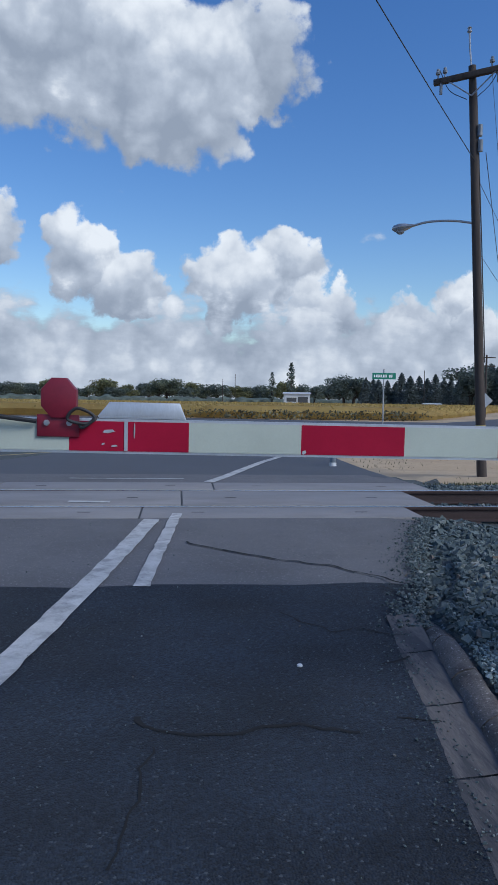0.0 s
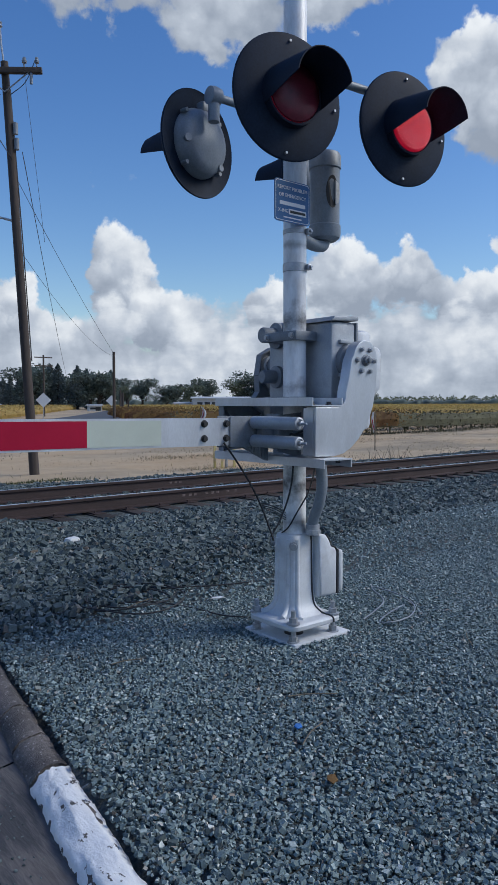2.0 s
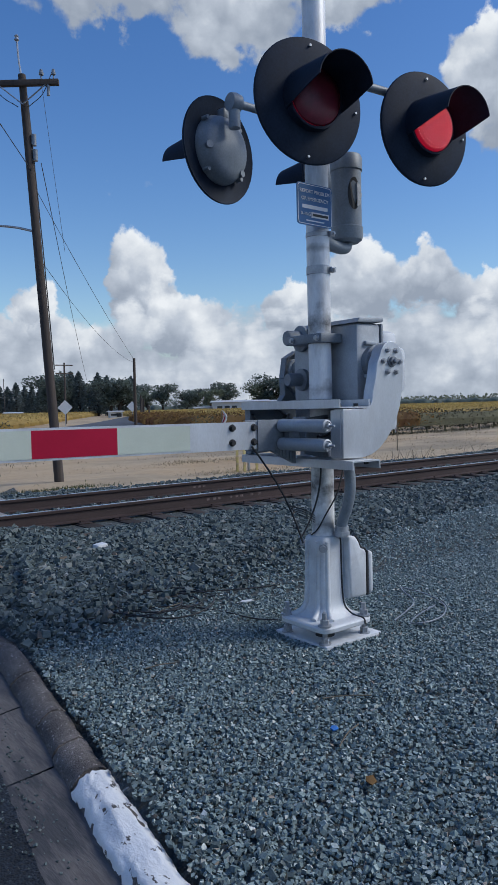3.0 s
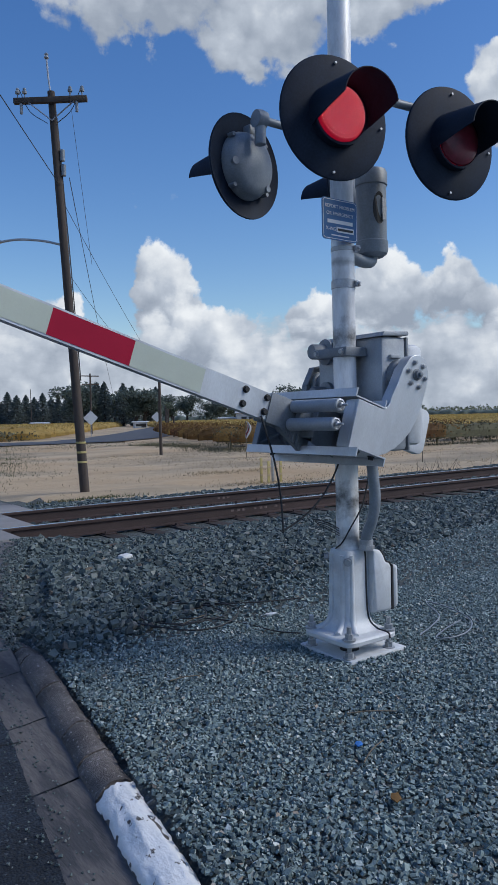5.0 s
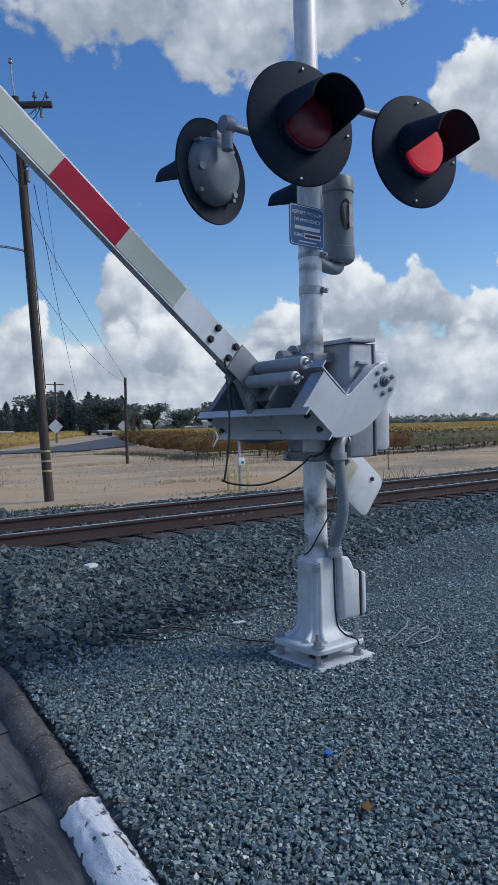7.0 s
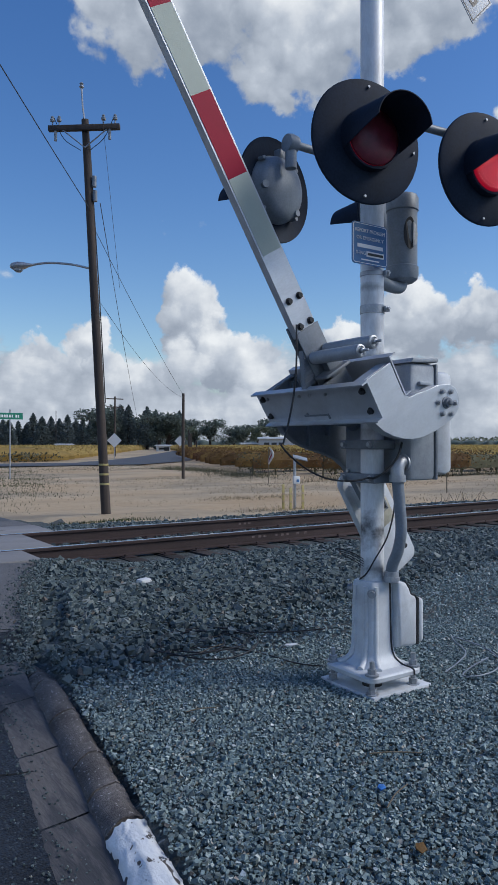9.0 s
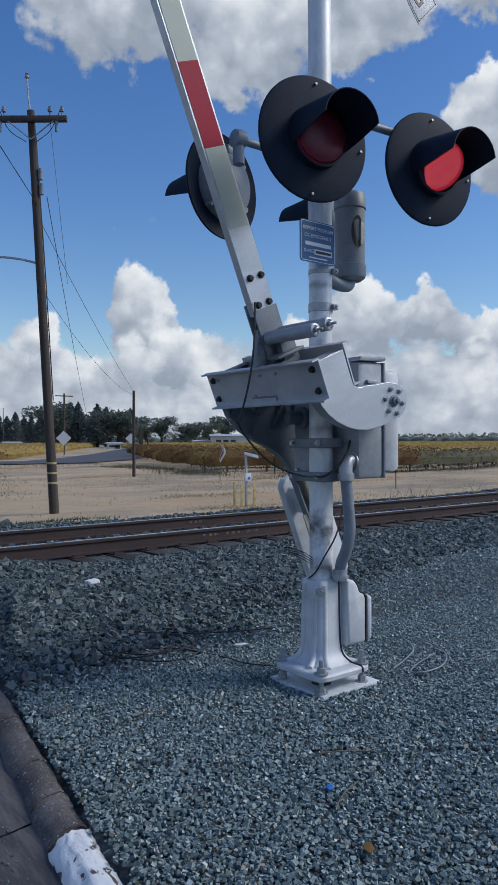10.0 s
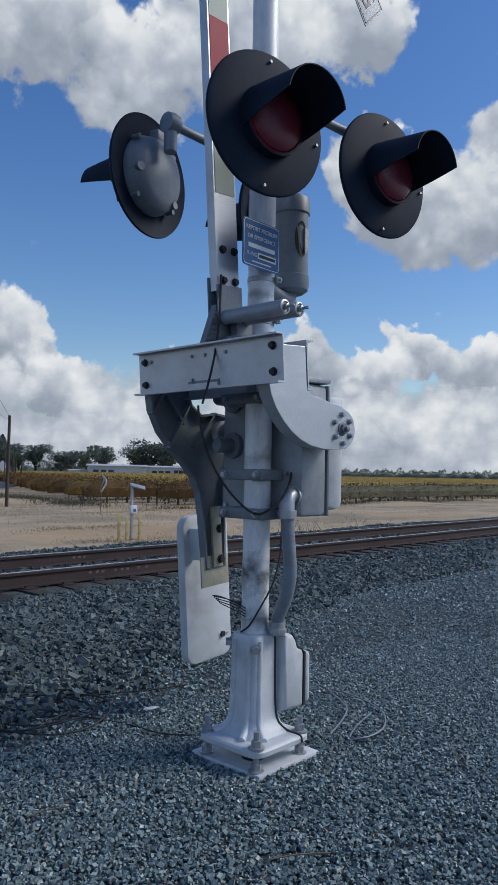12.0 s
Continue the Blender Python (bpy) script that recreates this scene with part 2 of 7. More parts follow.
CONCRETE = mat("kerb_concrete", (0.185, 0.166, 0.158), 0.9, 0.0, 0.30, 5, 110, 0.006, grit=0.45, grit_scale=190.0, grit_color=(0.42, 0.40, 0.39), stain=(0.050, 0.046, 0.044), stain_scale=6, stain_amt=0.75)
GUTTER = mat("gutter_concrete", (0.165, 0.152, 0.147), 0.9, 0.0, 0.34, 9, 110, 0.006, stain=(0.040, 0.043, 0.050), stain_scale=9, stain_amt=0.9, stain_edge=(0.44, 0.60), stretch=(1, 0.16, 1))
KERB_WHITE = mat("chipped_white_kerb_paint", (0.76, 0.78, 0.79), 0.6, 0.0, 0.07, 6, 60, 0.006, stain=(0.075, 0.068, 0.062), stain_scale=15, stain_amt=1.0, stain_edge=(0.605, 0.625), stretch=(1.3, 0.7, 1))
PANEL = mat("crossing_panel_concrete", (0.25, 0.245, 0.245), 0.85, 0.0, 0.14, 1.5, 60, 0.002, stain=(0.15, 0.14, 0.135), stain_scale=1.2, stain_amt=0.5, stretch=(0.4, 1, 1))
RAILSIDE = mat("rusty_rail_steel", (0.055, 0.037, 0.036), 0.75, 0.2, 0.3, 4, 90, 0.001, stretch=(0.3, 1, 1))
RAILTOP = mat("polished_rail_head", (0.62, 0.64, 0.67), 0.25, 0.9, 0.08, 3, 60, stretch=(0.1, 1, 1))
STENCIL = mat("worn_rail_stencil", (0.17, 0.13, 0.125), 0.85, 0.0, 0.3, 30, 120, stain=(0.055, 0.037, 0.036), stain_scale=40, stain_amt=0.9)
TIE = mat("creosoted_timber", (0.045, 0.036, 0.032), 0.9, 0.0, 0.3, 5, 50, 0.003, stretch=(4, 0.4, 1), obj_rand=0.3)


def stone_mat(name, k, rough):
    """Loose stones: each one takes a tone of its own, most of them dark, a few pale or brown."""
    m = bpy.data.materials.new(name)
    m.use_nodes = True
    nt = m.node_tree
    b = nt.nodes["Principled BSDF"]
    L = nt.links.new
    geo, ramp = nt.nodes.new("ShaderNodeNewGeometry"), nt.nodes.new("ShaderNodeValToRGB")
    L(geo.outputs["Random Per Island"], ramp.inputs[0])
    tones = [(0.0, (0.065, 0.098, 0.108)), (0.30, (0.128, 0.182, 0.190)), (0.62, (0.190, 0.258, 0.262)), (0.86, (0.275, 0.350, 0.345)), (0.925, (0.45, 0.51, 0.49)), (0.945, (0.27, 0.215, 0.165)), (0.965, (0.14, 0.195, 0.205)), (1.0, (0.60, 0.64, 0.61))]
    els = ramp.color_ramp.elements
    while len(els) < len(tones):
        els.new(0.5)
    for e, (p, c) in zip(els, tones):
        e.position = p
    for e, (p, c) in zip(els, tones):
        e.color = (c[0] * k, c[1] * k, c[2] * k, 1)
    co, n = nt.nodes.new("ShaderNodeTexCoord"), nt.nodes.new("ShaderNodeTexNoise")
    n.inputs["Scale"].default_value, n.inputs["Detail"].default_value = 150.0, 4.0
    L(co.outputs["Object"], n.inputs["Vector"])
    mr, hsv = nt.nodes.new("ShaderNodeMapRange"), nt.nodes.new("ShaderNodeHueSaturation")
    mr.inputs["From Min"].default_value, mr.inputs["From Max"].default_value = 0.3, 0.7
    mr.inputs["To Min"].default_value, mr.inputs["To Max"].default_value = 0.72, 1.22
    L(n.outputs[0], mr.inputs["Value"])
    L(mr.outputs[0], hsv.inputs["Value"])
    L(ramp.outputs[0], hsv.inputs["Color"])
    L(hsv.outputs[0], b.inputs["Base Color"])
    b.inputs["Roughness"].default_value = rough
    bp = nt.nodes.new("ShaderNodeBump")
    bp.inputs["Strength"].default_value, bp.inputs["Distance"].default_value = 0.5, 0.0015
    L(n.outputs[0], bp.inputs["Height"])
    L(bp.outputs[0], b.inputs["Normal"])
    return m


BALLAST = stone_mat("crushed_blue_grey_stone", 1.0, 0.72)
BALLAST_DARK = stone_mat("dark_track_ballast", 0.46, 0.78)
GROUND = mat("ground_soil_and_gravel", (0.105, 0.124, 0.122), 0.95, 0.0, 0.4, 12, 50, 0.02, grit=0.5, grit_scale=45.0, grit_color=(0.22, 0.25, 0.26))
DIRT = mat("dry_tan_dirt", (0.52, 0.365, 0.205), 0.95, 0.0, 0.15, 0.22, 9, 0.03, tint=(0.50, 0.40, 0.27), stain=(0.25, 0.205, 0.14), stain_scale=0.21, stain_amt=0.8, stain_edge=(0.46, 0.60), stretch=(0.55, 1, 1))
WOOD = mat("weathered_pole_timber", (0.075, 0.060, 0.052), 0.9, 0.0, 0.3, 4, 60, 0.003, stretch=(3, 3, 0.15))
WIRE = mat("black_wire", (0.03, 0.03, 0.033), 0.6)
BARK = mat("tree_bark", (0.05, 0.042, 0.035), 0.9, 0.0, 0.3, 3, 20, 0.01)
LEAF_DARK = mat("dark_green_leaves", (0.150, 0.190, 0.165), 0.7, 0.0, 0.3, 0.5, 3, island=0.5)
LEAF_MID = mat("olive_green_leaves", (0.165, 0.195, 0.135), 0.7, 0.0, 0.3, 0.4, 3, island=0.5)
LEAF_PALE = mat("pale_yellow_green_leaves", (0.21, 0.22, 0.11), 0.7, 0.0, 0.3, 0.4, 3, island=0.4)
NEEDLE = mat("conifer_needles", (0.140, 0.178, 0.180), 0.75, 0.0, 0.25, 0.5, 3, island=0.45)
VINE_GOLD = mat("golden_vine_leaves", (0.54, 0.375, 0.125), 0.75, 0.0, 0.16, 0.22, 2, tint=(0.47, 0.36, 0.13), island=0.18)
VINE_RED = mat("rust_red_vine_leaves", (0.20, 0.085, 0.040), 0.75, 0.0, 0.3, 0.3, 3, tint=(0.23, 0.15, 0.05), island=0.35)
# lower vine leaves coloured dark for the shade under the tops; also trunks, weeds
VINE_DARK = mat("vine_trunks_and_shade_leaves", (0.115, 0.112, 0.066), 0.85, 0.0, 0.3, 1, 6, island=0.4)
DRYGRASS = mat("dry_grass", (0.42, 0.34, 0.22), 0.9, 0.0, 0.3, 1, 8, island=0.4)
WEED = mat("green_weeds", (0.07, 0.085, 0.035), 0.85, 0.0, 0.3, 1, 8, island=0.4)
SHED = mat("white_metal_siding", (0.62, 0.64, 0.65), 0.6, 0.0, 0.06, 0.5, 10)
SHED_DARK = mat("shadowed_shed_bay_doors", (0.07, 0.075, 0.08), 0.7)
ROOF = mat("pale_metal_roof", (0.52, 0.54, 0.56), 0.5, 0.1, 0.08, 0.5, 8)
BRASSY = mat("yellowed_zinc_plate", (0.50, 0.47, 0.37), 0.5, 0.3, 0.15)
CRACK = mat("dirt_filled_crack", (0.006, 0.007, 0.008), 0.95)
YELLOW = mat("yellow_marker_paint", (0.44, 0.37, 0.15), 0.6, 0.0, 0.15)
PLASTIC_WHITE = mat("white_plastic", (0.62, 0.64, 0.66), 0.5, 0.0, 0.1)
LITTER_BLUE = mat("blue_litter_plastic", (0.03, 0.16, 0.50), 0.4)
TWIG = mat("dry_twig", (0.17, 0.14, 0.10), 0.9)
GLASS_LAMP = mat("frosted_lamp_lens", (0.30, 0.33, 0.36), 0.3, 0.0, 0.1)
RED_PLATE = mat("dark_red_painted_plate", (0.20, 0.010, 0.030), 0.45, 0.0, 0.12, 8, 100)


def smudge(m, marks, color):
    """Rubbed dirt with ragged outlines at given heights: (height, half height, amount)."""
    nt = m.node_tree
    b = nt.nodes["Principled BSDF"]
    L = nt.links.new
    co, sp, n = nt.nodes.new("ShaderNodeTexCoord"), nt.nodes.new("ShaderNodeSeparateXYZ"), nt.nodes.new("ShaderNodeTexNoise")
    L(co.outputs["Object"], sp.inputs[0])
    L(co.outputs["Object"], n.inputs["Vector"])
    n.inputs["Scale"].default_value, n.inputs["Detail"].default_value, n.inputs["Roughness"].default_value = 9.0, 7.0, 0.65
    col = b.inputs["Base Color"].links[0].from_socket

    def calc(op, a, c):
        q = nt.nodes.new("ShaderNodeMath")
        q.operation = op
        for sock, v in zip(q.inputs, (a, c)):
            if isinstance(v, (int, float)):
                sock.default_value = v
            else:
                L(v, sock)
        return q.outputs[0]

    for z, half, amount in marks:
        d = calc("DIVIDE", calc("ABSOLUTE", calc("SUBTRACT", sp.outputs[2], z), 0.0), half)
        f = calc("ADD", calc("SUBTRACT", 0.75, d), calc("MULTIPLY", calc("SUBTRACT", n.outputs[0], 0.5), 3.2))
        f = calc("MULTIPLY", calc("MAXIMUM", calc("MINIMUM", f, 1.0), 0.0), amount)
        mx = nt.nodes.new("ShaderNodeMix")
        mx.data_type = "RGBA"
        L(f, mx.inputs[0])
        L(col, mx.inputs[6])
        mx.inputs[7].default_value = (*color, 1)
        col = mx.outputs[2]
    L(col, b.inputs["Base Color"])


smudge(POLE, ((0.79, 0.12, 1.0), (0.60, 0.06, 0.7), (1.63, 0.09, 0.9), (1.30, 0.06, 0.6), (2.02, 0.03, 0.5)), (0.055, 0.055, 0.058))


def translucent(m, amount):
    """Leaves let some light through."""
    nt = m.node_tree
    b, o = nt.nodes["Principled BSDF"], nt.nodes["Material Output"]
    tr, mx = nt.nodes.new("ShaderNodeBsdfTranslucent"), nt.nodes.new("ShaderNodeMixShader")
    nt.links.new(b.inputs["Base Color"].links[0].from_socket, tr.inputs["Color"])
    mx.inputs[0].default_value = amount
    nt.links.new(b.outputs[0], mx.inputs[1])
    nt.links.new(tr.outputs[0], mx.inputs[2])
    nt.links.new(mx.outputs[0], o.inputs[0])


for leafy in (LEAF_DARK, LEAF_MID, LEAF_PALE, NEEDLE, VINE_GOLD, VINE_RED, DRYGRASS, WEED):
    translucent(leafy, 0.5)


# ---- mesh helpers ----
def add_box(bm, x0, x1, y0, y1, z0, z1, bevel=0.0, m=None):
    r = bmesh.ops.create_cube(bm, size=1.0)
    vs = r["verts"]
    for v in vs:
        v.co = Vector((x0 + (v.co.x + 0.5) * (x1 - x0), y0 + (v.co.y + 0.5) * (y1 - y0), z0 + (v.co.z + 0.5) * (z1 - z0)))
    if bevel:
        es = {e for v in vs for e in v.link_edges}
        r = bmesh.ops.bevel(bm, geom=list(es), offset=bevel, segments=2, affect="EDGES", profile=0.5)
        vs = list({v for f in r["faces"] for v in f.verts} | {v for v in vs if v.is_valid})
    if m is not None:
        bmesh.ops.transform(bm, matrix=m, verts=vs)
    return vs


def add_cyl(bm, p, q, r, r2=None, seg=16, caps=True):
    p, q = Vector(p), Vector(q)
    d = q - p
    res = bmesh.ops.create_cone(bm, cap_ends=caps, segments=seg, radius1=r, radius2=r if r2 is None else r2, depth=d.length)
    bmesh.ops.transform(bm, matrix=Matrix.Translation((p + q) / 2) @ d.to_track_quat("Z", "Y").to_matrix().to_4x4(), verts=res["verts"])
    return res["verts"]


def add_lathe(bm, profile, base, axis=(0, 0, 1), seg=32):
    """profile: (radius, height) along axis from base."""
    m = Matrix.Translation(base) @ Vector(axis).to_track_quat("Z", "Y").to_matrix().to_4x4()
    rings = []
    for r, h in profile:
        rings.append([bm.verts.new(m @ Vector((r * math.cos(2 * math.pi * i / seg), r * math.sin(2 * math.pi * i / seg), h))) for i in range(seg)])
    for a, b in zip(rings, rings[1:]):
        for i in range(seg):
            j = (i + 1) % seg
            bm.faces.new((a[i], a[j], b[j], b[i]))
    if profile[0][0] > 1e-6:
        bm.faces.new(rings[0][::-1])
    if profile[-1][0] > 1e-6:
        bm.faces.new(rings[-1])
    return rings


def add_prism(bm, outline, y0, y1, plane="xz", bevel=0.0):
    """An outline in two axes, given thickness along the third."""
    def at(a, b, c):
        return Vector((a, c, b)) if plane == "xz" else Vector((c, a, b)) if plane == "yz" else Vector((a, b, c))
    lo = [bm.verts.new(at(a, b, y0)) for a, b in outline]
    hi = [bm.verts.new(at(a, b, y1)) for a, b in outline]
    n = len(outline)
    fs = [bm.faces.new(lo), bm.faces.new(hi[::-1])]
    for i in range(n):
        j = (i + 1) % n
        fs.append(bm.faces.new((lo[j], lo[i], hi[i], hi[j])))
    bmesh.ops.recalc_face_normals(bm, faces=fs)
    if bevel:
        es = [e for f in fs[:2] for e in f.edges]
        bmesh.ops.bevel(bm, geom=es, offset=bevel, segments=2, affect="EDGES", profile=0.5)
    return lo + hi


def add_tube(bm, pts, r, seg=8, smooth_n=0):
    pts = [Vector(p) for p in pts]
    if smooth_n:
        fine = []
        ext = [2 * pts[0] - pts[1], *pts, 2 * pts[-1] - pts[-2]]
        for a, b, c, d in zip(ext, ext[1:], ext[2:], ext[3:]):
            for k in range(smooth_n):
                t = k / smooth_n
                fine.append(0.5 * ((2 * b) + (c - a) * t + (2 * a - 5 * b + 4 * c - d) * t * t + (3 * b - a - 3 * c + d) * t ** 3))
        pts = fine + [pts[-1]]
    rings, up = [], Vector((0.31, 0.17, 0.93))
    for i, p in enumerate(pts):
        d = (pts[min(i + 1, len(pts) - 1)] - pts[max(i - 1, 0)]).normalized()
        a = up - d * up.dot(d)
        a = a.normalized() if a.length > 1e-4 else d.orthogonal().normalized()
        b = d.cross(a)
        up = a
        rr = r[i * len(r) // len(pts)] if isinstance(r, (list, tuple)) else r
        rings.append([bm.verts.new(p + rr * (math.cos(2 * math.pi * k / seg) * a + math.sin(2 * math.pi * k / seg) * b)) for k in range(seg)])
    for ra, rb in zip(rings, rings[1:]):
        for k in range(seg):
            j = (k + 1) % seg
            bm.faces.new((ra[k], ra[j], rb[j], rb[k]))
    bm.faces.new(rings[0][::-1])
    bm.faces.new(rings[-1])


def mesh_of(name, bm, material, smooth=35):
    bmesh.ops.recalc_face_normals(bm, faces=bm.faces)
    me = bpy.data.meshes.new(name)
    bm.to_mesh(me)
    bm.free()
    for mt in material if isinstance(material, (list, tuple)) else [material]:
        me.materials.append(mt)
    if smooth:
        me.shade_smooth()
        me.set_sharp_from_angle(angle=radians(smooth))
    return me


def part(name, bm, material, parent=None, label="", at=None, smooth=35):
    ob = new(name, mesh_of(name, bm, material, smooth))
    if parent is not None:
        ob.parent = parent
    if at is not None:
        ob.matrix_basis = at
    if label:
        tagged(ob, label)
    return ob


def again(ob, parent, m):
    """The same mesh once more under a parent."""
    o = new(ob.name.split(".")[0], ob.data)
    o.parent, o.matrix_basis = parent, m
    if "label" in ob:
        o["label"] = ob["label"]
    return o


def root(name, x, y, z, label, category, group="", rz=0):
    e = new(name)
    e.empty_display_size = 0.1
    e.matrix_basis = pose(x, y, z, 0, 0, rz)
    return tagged(e, label, category, group)


def sheet(name, verts, faces, material, kind="structure", smooth=0):
    me = bpy.data.meshes.new(name)
    me.from_pydata(verts, [], faces)
    me.materials.append(material)
    if smooth:
        me.shade_smooth()
    ob = new(name, me)
    return tagged(ob, kind=kind) if kind else ob


# ---- ground, road and track ----
EDGE = [(-30.0, -5.20), (-9.0, -2.08), (-6.93, -1.75), (-6.3, -1.65), (-5.5, -1.52), (-4.65, -1.39), (-4.1, -1.30), (-3.55, -1.05), (-2.5, -0.72), (-1.2, -0.22), (-0.82, -0.05),
        (2.5, 0.92), (6.0, 1.05), (11.0, 1.45), (25.0, 4.6), (40.0, 9.0), (52.0, 13.0)]


def road_edge(y):
    for (a, xa), (b, xb) in zip(EDGE, EDGE[1:]):
        if y <= b:
            return xa + (xb - xa) * (y - a) / (b - a)
    return EDGE[-1][1]


def road_z(y):
    if y < -1.0:
        return -0.075 + 0.065 * max(0.0, min(1.0, (y + 4.5) / 3.5))
    if y < 2.6:
        return -0.008
    return -0.008 - 0.26 * max(0.0, min(1.0, (y - 2.6) / 9.0))


def ground_z(x, y):
    n = noise.noise(Vector((x * 0.7, y * 0.7, 0.3)))
    if y < -2.5:
        z = 0.0
    elif y < -1.25:
        t = (y + 2.5) / 1.25
        z = -0.205 * t * t * (3 - 2 * t)
    elif y < 2.9:
        z = -0.205
    elif y < 5.0:
        z = -0.205 - 0.1 * (y - 2.9) / 2.1
    else:
        z = -0.305
    amp = 0.012 if y < 3 else 0.05
    if 5 < y < 30 and 2 < x < 40:
        z += 0.16 * noise.noise(Vector((x * 0.16, y * 0.22, 4.0)))
    z += amp * n
    d = x - road_edge(y)
    if -3.7 < y < -0.72 and d > 0:
        # spilled ballast ramps up to the edge of the apron
        q = min(1.0, d / 1.3)
        z = max(z, road_z(y) - 0.035 - 0.17 * q * q * (3 - 2 * q) + 0.5 * amp * n)
    if d < 0.25 and -30 < y < 52:
        z = min(z, road_z(y) - 0.05 + 0.04 * max(0.0, d) / 0.25) if (y > -4.2 or d < 0.12) else z
        if d < -0.1:
            z = min(z, -0.42)
    return z


def steps(*runs):
    out = []
    for a, b, s in runs:
        k = a
        while k < b - 1e-6:
            out.append(k)
            k += s
    return out


def make_ground():
    xs = [-3500, -900, -300, -120, -60, -30, *steps((-16, -4, 2), (-4, 12, 0.25), (12, 40, 1.0), (40, 80, 5)), 80, 120, 200, 400, 900, 3500]
    ys = [-900, -200, -60, -30, -20, -14, *steps((-10, 8, 0.25), (8, 40, 1.0), (40, 80, 4)), 80, 120, 200, 400, 900, 3500]
    vs = [(x, y, ground_z(x, y)) for y in ys for x in xs]
    n = len(xs)
    fs, ids = [], []
    for j in range(len(ys) - 1):
        for i in range(n - 1):
            fs.append((j * n + i, j * n + i + 1, (j + 1) * n + i + 1, (j + 1) * n + i))
            cx, cy = (xs[i] + xs[i + 1]) / 2, (ys[j] + ys[j + 1]) / 2
            lim = 3.7 + 0.45 * noise.noise(Vector((cx * 0.8, 1.0, 2.0))) + max(0.0, 3.2 - cx) * 1.5
            ids.append(1 if cy > lim else 0)
    ob = sheet("ground", vs, fs, GROUND, smooth=1)
    ob.data.materials.append(DIRT)
    ob.data.polygons.foreach_set("material_index", ids)
    tagged(ob, "dark gravelly soil by the track, dry tan dirt beyond", kind="structure")


make_ground()


def band_sheet(name, y0, y1, material, label, dy=0.5, left=-16.0, lift=0.0, wob=0.0):
    vs, fs = [], []
    y, rows = y0, []
    while True:
        rows.append(min(y, y1))
        if y >= y1 - 1e-6:
            break
        y += dy
    cols = 14
    for k, y in enumerate(rows):
        e = road_edge(y)
        e += 0.07 * noise.noise(Vector((y * 2.2, 0, 7))) if y > -4.1 and wob else 0
        for i in range(cols + 1):
            f = (i / cols) ** 0.5
            x = left + 0.15 * y + (e - left - 0.15 * y) * f
            yy = y
            if k == len(rows) - 1 and wob:
                yy += wob * noise.noise(Vector((x * 1.3, 3.0, 1.0)))
            vs.append((x, yy, road_z(y) + lift - (0.03 if i == cols and y > -4.1 else 0)))
    for j in range(len(rows) - 1):
        for i in range(cols):
            a = j * (cols + 1) + i
            fs.append((a, a + 1, a + cols + 2, a + cols + 1))
    ob = sheet(name, vs, fs, material, smooth=1)
    return tagged(ob, label, kind="structure")


band_sheet("road", -30, -3.42, ASPHALT, "dark patched asphalt road up to the crossing", left=-13.0, lift=0.006, wob=0.12)
band_sheet("road_apron", -3.9, -0.82, ASPHALT_OLD, "worn pale grey asphalt apron beside the track", left=-13.0)
band_sheet("road_apron_far", 2.46, 4.1, ASPHALT_OLD, "worn pale grey asphalt apron beyond the track", left=-13.0, lift=0.004)
band_sheet("road_far", 3.7, 43, ASPHALT_FAR, "blue-grey asphalt road leading to the far junction", dy=1.5, left=-8.0)


def ribbon(name, pts, width, material, label, z=None, kind="structure", thick=0.0, ragged=0.0):
    vs, fs = [], []
    dense = []
    for (ax, ay), (bx, by) in zip(pts, pts[1:]):
        k = max(1, int(math.hypot(bx - ax, by - ay) / (0.12 if ragged else 4)))
        dense += [(ax + (bx - ax) * i / k, ay + (by - ay) * i / k) for i in range(k)]
    dense.append(pts[-1])
    for i, (x, y) in enumerate(dense):
        a, b = dense[max(0, i - 1)], dense[min(len(dense) - 1, i + 1)]
        dx, dy = b[0] - a[0], b[1] - a[1]
        l = math.hypot(dx, dy) or 1
        nx, ny = -dy / l, dx / l
        for s in (-1, 1):
            w = width / 2 + ragged * noise.noise(Vector((x * 9 + s, y * 9, s * 5.0)))
            px, py = x + s * nx * w, y + s * ny * w
            vs.append((px, py, (road_z(py) if z is None else z) + thick))
    for i in range(len(dense) - 1):
        fs.append((2 * i, 2 * i + 1, 2 * i + 3, 2 * i + 2))
    return tagged(sheet(name, vs, fs, material), label, kind=kind)


CROSS_ROAD = [(-260, 86), (-60, 57), (0, 47.5), (12, 43), (19, 42.5), (26, 50), (38, 68), (60, 104), (140, 234), (260, 430)]
ribbon("road_cross", CROSS_ROAD, 7.5, ASPHALT_FAR, "blue-grey country road running past the vineyards", z=-0.24)
ribbon("road_marking", [(-3.05, -0.92), (-3.22, -2.2), (-3.62, -4.9), (-4.2, -8.8)], 0.16, LINE_WHITE, "worn white painted lane line on dark asphalt", thick=0.012, ragged=0.018)
ribbon("road_marking", [(-2.79, -0.55), (-2.90, -1.9), (-3.03, -3.46)], 0.115, LINE_WHITE, "short patchy white painted lane line", thick=0.012, ragged=0.022)
ribbon("road_marking", [(-2.32, 2.5), (-2.0, 3.6), (-1.55, 5.4), (-0.9, 7.9), (1.2, 15)], 0.17, LINE_WHITE, "white painted lane line beyond the crossing", thick=0.012, ragged=0.012)
ribbon("road_marking", [(-7.6, 9.6), (-6.1, 12.2), (-3, 17.5), (0, 23)], 0.14, LINE_YELLOW, "thin yellow painted centre line", thick=0.012)
